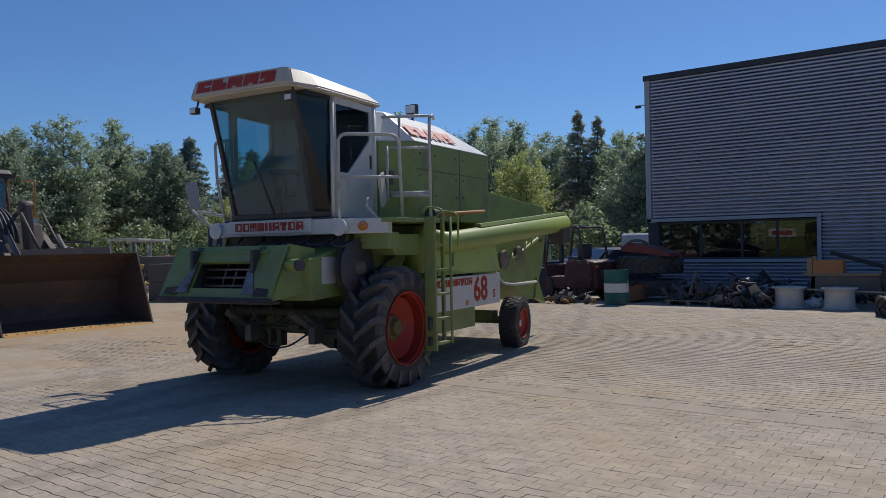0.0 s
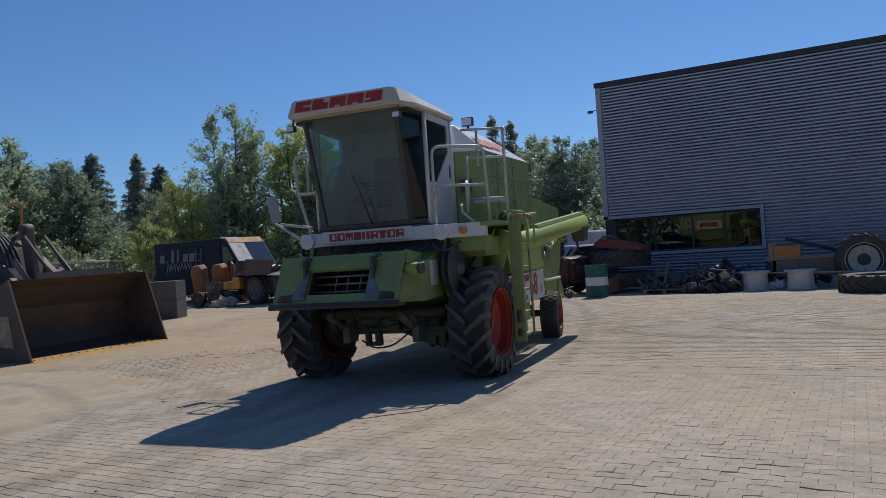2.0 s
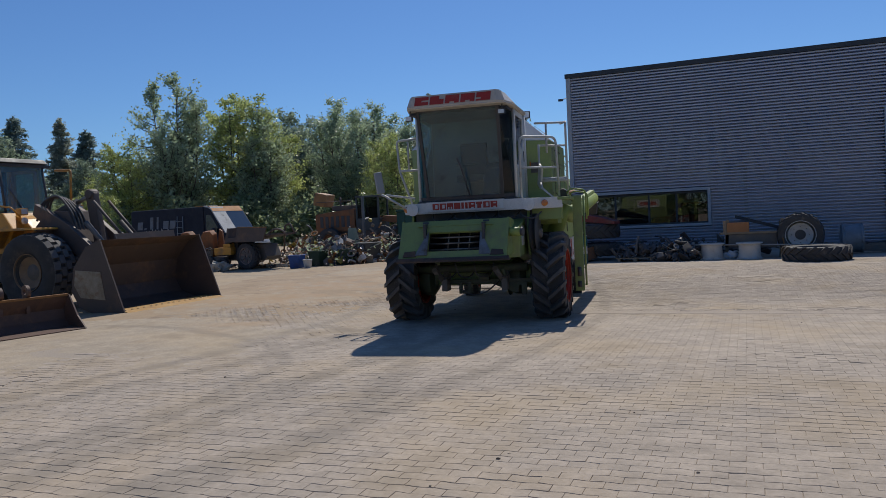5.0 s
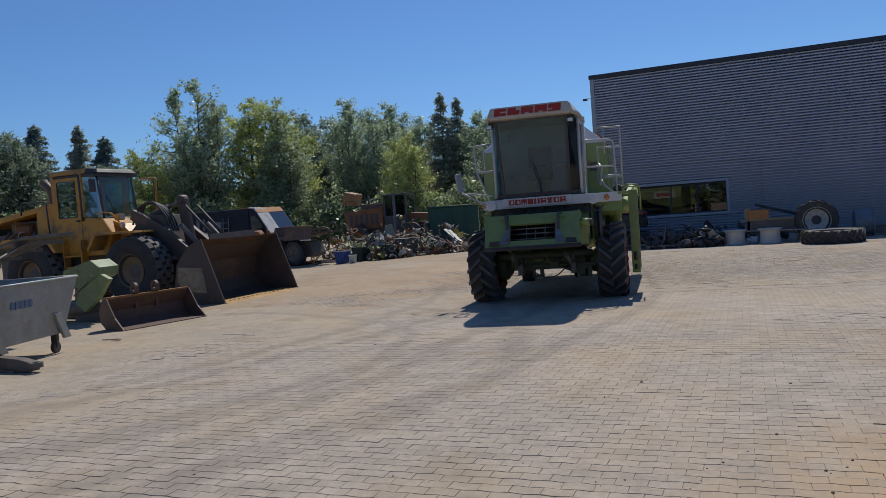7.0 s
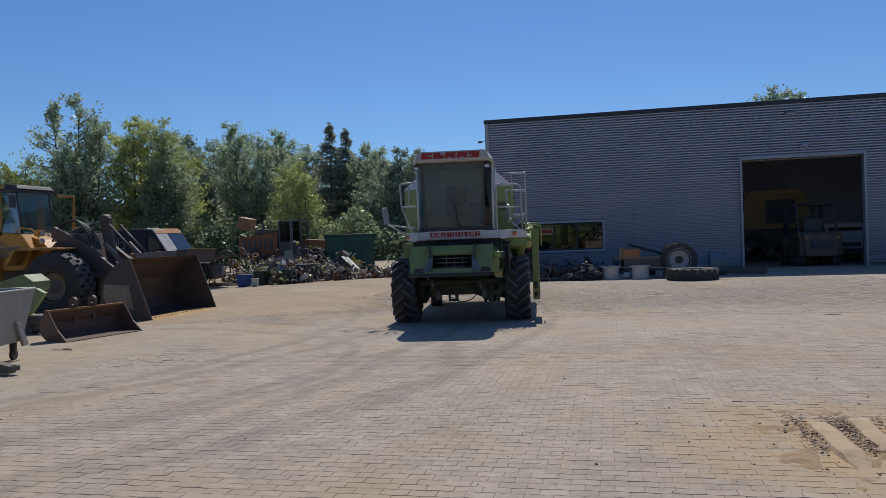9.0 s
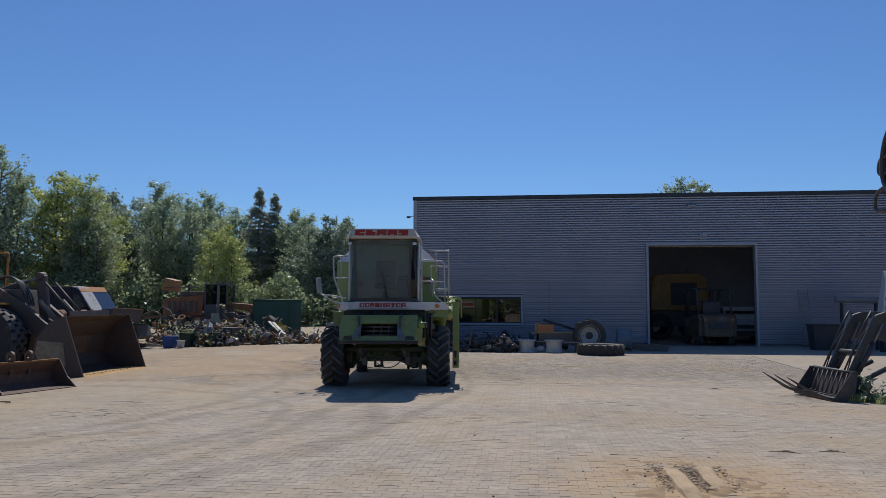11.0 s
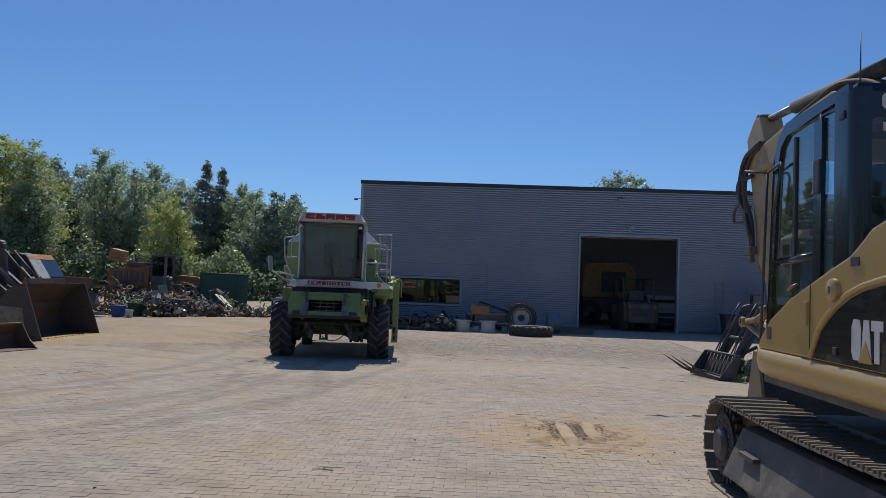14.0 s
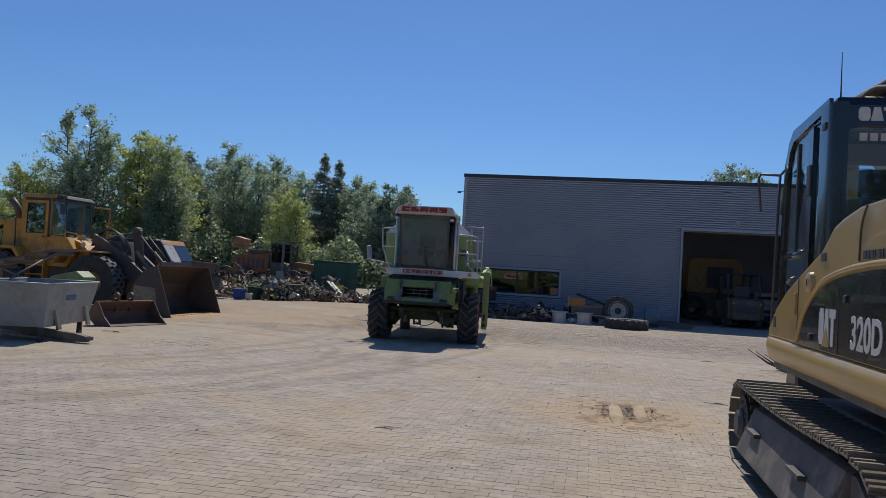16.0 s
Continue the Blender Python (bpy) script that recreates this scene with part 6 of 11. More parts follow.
    P("roof_visor", hull(bmesh.new(), [(-20.2, y0 - 0.02, z1 - 0.08), (x1 + 0.02, y0 + 0.12, z1 - 0.08), (x1 + 0.02, y1 - 0.12, z1 - 0.08), (-20.2, y1 + 0.02, z1 - 0.08)],
                                 [(-20.2, y0 + 0.04, z1 + 0.055), (x1 - 0.06, y0 + 0.2, z1 + 0.03), (x1 - 0.06, y1 - 0.2, z1 + 0.03), (-20.2, y1 - 0.04, z1 + 0.055)], 0.02), BLACK, "black roof visor")
    P("roof_trim", box(bmesh.new(), x0 + 0.02, x1 - 0.06, y0 + 0.02, y1 - 0.02, z1 - 0.17, z1 - 0.092, 0.01), BLACK)
    for y, s2 in ((y0, -1), (y1, 1)):
        dr = bmesh.new()
        e = y + s2 * 0.012
        for a0, a1, b0, b1 in ((x0 + 0.08, -20.46, 1.5, 2.42), (x0 + 0.08, x0 + 0.2, 2.42, 3.5), (-20.58, -20.46, 2.42, 3.5), (x0 + 0.2, -20.58, 3.4, 3.5)):
            box(dr, a0, a1, min(e, e - s2 * 0.04), max(e, e - s2 * 0.04), b0, b1, 0.006)
        door = P("cab_door", dr, YELLOW, "yellow cab door with a dark window")
        P("door_handle", box(bmesh.new(), -20.62, -20.5, min(e, e + s2 * 0.03), max(e, e + s2 * 0.03), 2.28, 2.34, 0.008), BLACK, "", door)
        P("door_rubber", pane_rubber(x0 + 0.2, -20.58, 2.42, 3.4, e), BLACK, "", door)
        P("door_glass", box(bmesh.new(), x0 + 0.2, -20.58, y - 0.006, y + 0.006, 2.42, 3.4), GLASS_CAB, "sky-lit door glass", door).visible_shadow = False
        P("corner_post", tube(bmesh.new(), [(-20.4, y, 2.3), (-20.42, y, z1 - 0.1)], 0.045, 8), BLACK)
    P("windscreen_seam", tube(bmesh.new(), [(-20.35, y0 + 0.0, 2.38), (-19.78, y0 + 0.2, 2.33), (x1 + 0.05, 8.03, 2.32), (-19.78, y1 - 0.2, 2.33), (-20.35, y1, 2.38)], 0.022, 6), BLACK)
    P("wiper_arm", tube(bmesh.new(), [(x1 + 0.05, 7.9, 2.38), (x1 - 0.02, 7.6, 2.95)], 0.012, 6), BLACK)
    P("back_window", box(bmesh.new(), x0 - 0.006, x0 + 0.006, y0 + 0.12, y1 - 0.12, 2.5, z1 - 0.15), GLASS_DARK).visible_shadow = False
    # The pale film of this glass stands in for reflected sky.
    P("windscreen", hull(bmesh.new(), [(x1 + 0.02, y0 + 0.24, 2.34), (x1 + 0.02, y1 - 0.24, 2.34), (x1 - 0.12, y1 - 0.24, z1 - 0.09), (x1 - 0.12, y0 + 0.24, z1 - 0.09)],
                            [(x1 + 0.03, y0 + 0.24, 2.34), (x1 + 0.03, y1 - 0.24, 2.34), (x1 - 0.11, y1 - 0.24, z1 - 0.09), (x1 - 0.11, y0 + 0.24, z1 - 0.09)]), GLASS_SCREEN, "large windscreen").visible_shadow = False
    for y in (y0, y1):
        e = 0.05 if y == y0 else -0.05
        P("corner_glass", hull(bmesh.new(), [(-20.36, y + e * 0.5, 2.4), (x1 + 0.0, y + e * 4.5, 2.34), (x1 - 0.13, y + e * 4.5, z1 - 0.09), (-20.36, y + e * 0.5, z1 - 0.09)],
                                 [(-20.36, y + e * 0.7, 2.4), (x1 - 0.01, y + e * 4.7, 2.34), (x1 - 0.14, y + e * 4.7, z1 - 0.09), (-20.36, y + e * 0.7, z1 - 0.09)]), GLASS_CAB).visible_shadow = False
    bm = box(bmesh.new(), -21.0, -20.5, 7.8, 8.3, 2.2, 2.4, 0.04)
    box(bm, -21.1, -20.95, 7.8, 8.3, 2.4, 3.1, 0.04)
    P("driver_seat", bm, BLACK)
    bm = tube(bmesh.new(), [(-19.95, 8.03, 2.2), (-20.15, 8.03, 2.6)], 0.04, 8)
    P("steering_column", bm, BLACK)
    P("mirror", box(bmesh.new(), -19.9, -19.84, 7.0, 7.2, 3.05, 3.4, 0.02), BLACK)
    P("cab_guard", tube(bmesh.new(), [(-19.6, 9.1, 2.35), (-19.55, 9.12, 3.42), (-20.1, 9.12, 3.45)], 0.03, 8, 0.06), YELLOW, "yellow handrail at the cab")
    P("front_fender", prism(bmesh.new(), [(-19.85, 1.5), (-19.55, 1.95), (-18.2, 1.93), (-18.18, 1.88), (-19.5, 1.88), (-19.78, 1.48)], "y", 6.68, 7.4, 0.01), YELLOW, "yellow front fender")
    steps = bmesh.new()
    for z in (0.75, 1.05, 1.35):
        box(steps, -21.0, -20.4, 7.0, 7.22, z, z + 0.04, 0.005)
    box(steps, -21.04, -21.0, 7.0, 7.22, 0.7, 1.8)
    box(steps, -20.4, -20.36, 7.0, 7.22, 0.7, 1.8)
    P("cab_steps", steps, YELLOW, "yellow cab steps")
    P("handrail", tube(bmesh.new(), [(-21.6, 7.15, 1.5), (-21.6, 7.1, 2.9), (-22.6, 7.15, 2.95), (-22.7, 7.2, 2.6)], 0.022, 8, 0.08), BLACK)
    lamp = box(bmesh.new(), -19.42, -19.25, 7.3, 7.52, 2.25, 2.42, 0.03)
    P("headlamp", lamp, YELLOW)
    P("lamp_bracket", box(bmesh.new(), -19.3, -19.0, 8.72, 8.95, 2.2, 2.5, 0.03), YELLOW, "yellow lamp bracket")
    P("lamp_glass", box(bmesh.new(), -18.998, -18.99, 8.76, 8.91, 2.3, 2.46), LAMP_GLASS)
    P("headlamp_glass", box(bmesh.new(), -19.252, -19.24, 7.33, 7.49, 2.28, 2.4), LAMP_GLASS)
    P("front_body", prism(bmesh.new(), [(-19.75, 1.4), (-19.72, 2.28), (-19.38, 2.16), (-18.95, 1.75), (-19.0, 1.4)], "y", 7.5, 8.56, 0.03), YELLOW)
    for y in (7.42, 8.6):
        P("side_lamp", moved(lathe(bmesh.new(), [(0, 0.06), (0.07, 0.05), (0.085, 0), (0, -0.01)], 14, "x", closed=False), pose(-19.28, y, 2.12)), LAMP_GLASS)
    P("cab_rail", tube(bmesh.new(), [(-19.75, 7.12, 2.3), (-19.7, 7.05, 2.5), (-19.3, 7.1, 2.45), (-19.25, 7.3, 2.2)], 0.02, 8, 0.08), YELLOW)
    # lifting arms, tilt link, hoses
    for y in (7.42, 8.48):
        P("lift_arm", prism(bmesh.new(), [(-19.0, 2.25), (-18.9, 2.5), (-18.0, 2.05), (-17.1, 1.35), (-16.86, 0.75), (-16.83, 0.45), (-17.05, 0.45), (-17.4, 1.0), (-18.2, 1.65)], "y", y, y + 0.14, 0.015), RUST, "dark rusty lift arm")
        P("lift_ram", tube(bmesh.new(), [(-18.9, y + 0.07, 1.2), (-17.5, y + 0.07, 1.15)], 0.07, 12), DARK)
    P("cross_tube", tube(bmesh.new(), [(-17.35, 7.5, 1.25), (-17.35, 8.54, 1.25)], 0.1, 14), RUST)
    P("tilt_lever", prism(bmesh.new(), [(-17.86, 2.62), (-17.75, 2.76), (-17.58, 2.7), (-17.42, 1.5), (-17.3, 1.0), (-17.5, 0.95), (-17.66, 1.4)], "y", 7.95, 8.11, 0.03), RUST, "dark tilt lever")
    P("tilt_lever_eye", moved(lathe(bmesh.new(), [(0, -0.13), (0.1, -0.13), (0.12, -0.1), (0.12, 0.1), (0.1, 0.13), (0, 0.13)], 18, "y", closed=False), pose(-17.72, 8.03, 2.68)), RUST)
    P("tilt_ram", tube(bmesh.new(), [(-19.2, 8.03, 2.15), (-18.2, 8.03, 2.5)], 0.1, 14), DARK)
    P("tilt_rod", tube(bmesh.new(), [(-18.3, 8.03, 2.46), (-17.75, 8.03, 2.66)], 0.05, 10), GREY_STEEL, "bright ram rod")
    for y in (7.8, 8.26):
        P("tilt_link", tube(bmesh.new(), [(-17.45, y, 2.5), (-16.6, y, 1.62)], 0.035, 8), RUST)
        P("tilt_link", tube(bmesh.new(), [(-17.4, y - 0.3 + 0.6 * (y > 8), 2.0), (-16.72, y - 0.3 + 0.6 * (y > 8), 1.3)], 0.06, 10), DARK)
        P("tilt_link", tube(bmesh.new(), [(-17.3, y, 1.45), (-16.68, y, 1.15)], 0.055, 8), DARK)
    for k in range(4):
        y = 7.62 + 0.1 * k
        P("hose", tube(bmesh.new(), [(-19.1, y, 2.1), (-18.9, y, 2.55 + 0.05 * k), (-18.3, y - 0.05, 2.72 - 0.04 * k), (-17.9, y, 2.2), (-17.8, y, 1.6)], 0.028, 7, 0.25), BLACK)
    # bucket
    prof = [(-15.4, 0.0), (-16.25, 0.03), (-16.6, 0.16), (-16.78, 0.5), (-16.68, 1.0), (-16.3, 1.42), (-15.95, 1.58)]
    inner = [(x + 0.035, z + (0.03 if i < 3 else 0.0)) for i, (x, z) in enumerate(prof)]
    bm = bmesh.new()
    outer_l, inner_l = prof, inner[::-1]
    prism(bm, outer_l + inner_l, "y", 6.46, 9.6)
    bucket = P("bucket", bm, RUST, "wide dark rusty loading bucket resting on the ground")
    for y in (6.43, 9.59):
        P("bucket_cheek", prism(bmesh.new(), [(-15.36, 0.0), (-16.25, 0.0), (-16.62, 0.14), (-16.82, 0.5), (-16.72, 1.0), (-16.33, 1.45), (-15.93, 1.6), (-15.75, 1.1)], "y", y, y + 0.04, 0.006), RUST, "rusty bucket cheek", bucket)
    P("cheek_patch", prism(bmesh.new(), [(-16.55, 0.35), (-16.72, 0.62), (-16.66, 0.95), (-15.95, 0.9), (-15.86, 0.3)], "y", 6.42, 6.428), GREY_STEEL, "bright scraped patch", bucket)
    P("cutting_edge", prism(bmesh.new(), [(-15.2, -0.005), (-15.86, 0.012), (-15.86, 0.062), (-15.4, 0.052)], "y", 6.47, 9.58, 0.004), OCHRE, "ochre rusty cutting edge", bucket)
    for k in range(16):
        y = 6.6 + 2.85 * (k + 0.5 * (k % 3 == 1) * 0.2) / 15.4
        P("bolt", lathe(bmesh.new(), [(0, 0), (0.04, 0), (0.03, 0.016), (0, 0.02)], 10, "z", (-15.5, y, 0.053), closed=False), material_once("worn bolt heads", (0.62, 0.45, 0.22), metal=0.2), "", bucket)
    P("spill_guard", hull(bmesh.new(), [(-16.3, 7.3, 1.42), (-16.3, 9.2, 1.42), (-16.34, 9.2, 1.42), (-16.34, 7.3, 1.42)], [(-16.36, 7.3, 1.7), (-16.36, 9.2, 1.73), (-16.4, 9.2, 1.73), (-16.4, 7.3, 1.7)]), RUST, "", bucket)
    return t


wheel_loader()


def loose_bucket():
    """A small loader bucket standing on the paving, open to the yard."""
    t = thing("loose_bucket", pose(-14.5, 3.53, 0, 0, 0, 75.5), "small rusty loader bucket with two hooks standing on the ground", "bucket")
    prof = [(-0.02, 0.0), (-0.6, 0.02), (-0.78, 0.14), (-0.82, 0.36), (-0.66, 0.6), (-0.6, 0.6), (-0.76, 0.36), (-0.73, 0.17), (-0.58, 0.05), (-0.02, 0.03)]
    turned = [(-y, z) for y, z in prof]
    part("shell", prism(bmesh.new(), turned, "x", -0.92, 0.92), material_once("reddish rusty steel", (0.16, 0.095, 0.07), second=(0.09, 0.062, 0.05), dirt=(0.22, 0.12, 0.07), scale=2.0, bump=0.3), t)
    for x in (-0.94, 0.91):
        part("cheek", prism(bmesh.new(), [(0.0, 0.0), (0.6, 0.0), (0.8, 0.14), (0.84, 0.36), (0.67, 0.62), (0.55, 0.62), (0.3, 0.25)], "x", x, x + 0.03, 0.004), material_once("reddish rusty steel", (0.16, 0.095, 0.07), second=(0.09, 0.062, 0.05), dirt=(0.22, 0.12, 0.07), scale=2.0, bump=0.3), t)
    part("top_lip", box(bmesh.new(), -0.93, 0.93, 0.58, 0.68, 0.6, 0.64, 0.006), RUST_BRIGHT, t)
    for x in (-0.22, 0.24):
        bm = lathe(bmesh.new(), [(0.05, -0.03), (0.12, -0.03), (0.12, 0.03), (0.05, 0.03)], 20, "x", (x, 0.72, 0.74))
        box(bm, x - 0.03, x + 0.03, 0.68, 0.82, 0.35, 0.66)
        part("hook", bm, material_once("reddish rusty steel", (0.16, 0.095, 0.07), second=(0.09, 0.062, 0.05), dirt=(0.22, 0.12, 0.07), scale=2.0, bump=0.3), t, "rusty ring hook")


loose_bucket()


def sheet_hopper():
    """A tipping container of galvanised sheet on castors, with its lid propped open."""
    t = thing("tipping_container", pose(-14.38, -0.32, 0.0, 0, 0, 104), "galvanised steel tipping container on castors with an open lid", "container")
    lowr, topr = [(-1.1, -0.52, 0.32), (0.95, -0.52, 0.32), (0.95, 0.8, 0.32), (-1.1, 0.8, 0.32)], [(-1.22, -0.62, 1.2), (1.28, -0.62, 1.2), (1.28, 1.0, 1.2), (-1.22, 1.0, 1.2)]
    for i in range(4):
        j = (i + 1) % 4
        part("side_panel", sheet(bmesh.new(), [lowr[i], lowr[j], topr[j], topr[i]], 0.012), GALV, t)
    part("floor_panel", sheet(bmesh.new(), lowr[::-1], 0.012), GALV, t)
    rim = bmesh.new()
    for i in range(4):
        tube(rim, [topr[i], topr[(i + 1) % 4]], 0.022, 6)
    part("rim", rim, GALV, t)
    lid = hull(bmesh.new(), [(-1.75, 0.65, 1.40), (0.15, 0.65, 1.88), (0.15, 1.95, 1.92), (-1.75, 1.95, 1.44)], [(-1.75, 0.65, 1.44), (0.15, 0.65, 1.92), (0.15, 1.95, 1.96), (-1.75, 1.95, 1.48)], 0.006)
    for k in range(4):
        x = -1.6 + 0.5 * k
        z = 1.36 + 0.2526 * (x + 1.75)
        box(lid, x, x + 0.05, 0.7, 1.9, z - 0.02, z + 0.04)
    swung = t.matrix_world.inverted() @ pose(-15.5, 0.55, 0.0, 0, 0, 8)
    part("lid", moved(lid, swung), material_once("dull lid steel", (0.15, 0.15, 0.145), metal=0.3), t, "grey ribbed lid propped open")
    for u, x, z in ((1.2, -1.5, 1.45), (0.4, 0.0, 1.82)):
        part("lid_arm", tube(bmesh.new(), [(u, 1.0, 1.18), swung @ Vector((x, 0.95, z))], 0.025, 6), DARK, t)
    for x in (-0.6, 0.86):
        part("side_strut", prism(bmesh.new(), [(x, 0.24), (x + 0.16, 0.24), (x - 0.06, 0.66), (x - 0.2, 0.66)], "y", -0.6, -0.55, 0.004), GALV, t)
    for x, y in ((0.85, -0.42), (0.85, 0.7), (-1.0, -0.42), (-1.0, 0.7)):
        bm = lathe(bmesh.new(), [(0, -0.03), (0.09, -0.03), (0.1, 0), (0.09, 0.03), (0, 0.03)], 18, "y", (x, y, 0.1), closed=False)
        box(bm, x - 0.03, x + 0.03, y - 0.05, y + 0.05, 0.1, 0.34)
        part("castor", bm, BLACK, t)
    bars = bmesh.new()
    for k, w in enumerate((0.06, 0.05, 0.055, 0.06, 0.05)):
        box(bars, -0.18 + 0.1 * k, -0.18 + 0.1 * k + w * 1.3, -0.008, 0.0, 0.0, 0.11)
    n = Vector((0, -1.0, 0.12)).normalized()
    bmesh.ops.transform(bars, matrix=pose(-0.12, -0.583, 0.84, 6.5, 0, 0), verts=bars.verts[:])
    part("sticker", bars, material_once("faded blue print", (0.12, 0.2, 0.34)), t, "faded blue printed bars")


sheet_hopper()


def green_plate_unit():
    """Folded green sheet guards of a farm implement lying beside the loader."""
    t = thing("implement_guard", pose(-16.9, 4.2, 0), "pale green sheet metal implement guard lying beside the loader", "machine part")
    P = builder(t)
    green = material_once("pale green guard", (0.27, 0.35, 0.16))
    P("guard", prism(bmesh.new(), [(-17.7, 1.15), (-16.9, 1.34), (-16.66, 1.18), (-16.68, 1.0), (-17.3, 0.74), (-17.75, 0.9)], "y", 4.0, 4.55, 0.02), green)
    P("side_plate", prism(bmesh.new(), [(-17.15, 0.67), (-16.47, 1.04), (-16.25, 0.93), (-16.59, 0.53), (-17.0, 0.24), (-17.25, 0.41)], "y", 3.84, 3.96, 0.015), green)
    P("edge_strip", tube(bmesh.new(), [(-17.28, 3.84, 0.6), (-16.72, 3.84, 1.02)], 0.018, 6), GREY_STEEL)
    P("rotor", tube(bmesh.new(), [(-17.9, 4.1, 0.3), (-16.5, 4.3, 0.28)], 0.16, 12), DARK)
    P("stand", prism(bmesh.new(), [(-17.6, 0.0), (-17.5, 0.9), (-17.3, 0.9), (-16.8, 0.0)], "y", 4.1, 4.4, 0.01), DARK)
    P("frame_tube", tube(bmesh.new(), [(-19.2, 4.4, 0.14), (-16.5, 4.2, 0.12)], 0.1, 8), DARK)


green_plate_unit()


def green_hood():
    """The tall eight-sided chute hood of a farm implement on its dark stand."""
    t = thing("implement_hood", pose(-18.6, 3.15, 0, 0, 0, 51), "tall green eight-sided implement hood on a dark stand", "machine part")
    green = material_once("pale green guard", (0.27, 0.35, 0.16))
    part("shell", prism(bmesh.new(), [(0.0, 2.2), (-0.1, 1.7), (-0.35, 1.35), (-1.1, 1.3), (-1.3, 2.0), (-1.1, 2.62), (-0.45, 2.68), (-0.1, 2.45)], "y", 0.0, 0.5, 0.025), green, t)
    part("edge_strip", tube(bmesh.new(), [(-0.01, -0.01, 2.2), (-0.11, -0.01, 2.44), (-0.46, -0.01, 2.67), (-1.1, -0.01, 2.61)], 0.014, 6), green, t)
    part("stand", prism(bmesh.new(), [(-1.1, 0.0), (-0.95, 1.4), (-0.4, 1.4), (-0.25, 0.0), (-0.4, 0.0), (-0.55, 1.1), (-0.8, 1.1), (-0.95, 0.0)], "y", 0.15, 0.35, 0.01), DARK, t)


green_hood()


def drawbar():
    t = thing("drawbar", pose(-12.9, -0.85, ground_z(-12.9, -0.85), 0, 0, 174), "dark steel drawbar lying on the ground", "drawbar")
    part("beam", prism(bmesh.new(), [(0.0, 0.04), (0.0, 0.16), (0.25, 0.2), (3.2, 0.34), (3.2, 0.2), (0.3, 0.04)], "y", -0.07, 0.07, 0.012), DARK, t)
    part("lower_beam", prism(bmesh.new(), [(0.35, 0.0), (0.35, 0.05), (3.2, 0.12), (3.2, 0.0)], "y", -0.1, 0.1, 0.01), GREY_STEEL, t)
    part("eye", moved(lathe(bmesh.new(), [(0.045, -0.035), (0.09, -0.035), (0.09, 0.035), (0.045, 0.035)], 18, "z"), pose(-0.03, 0, 0.12)), DARK, t)


drawbar()


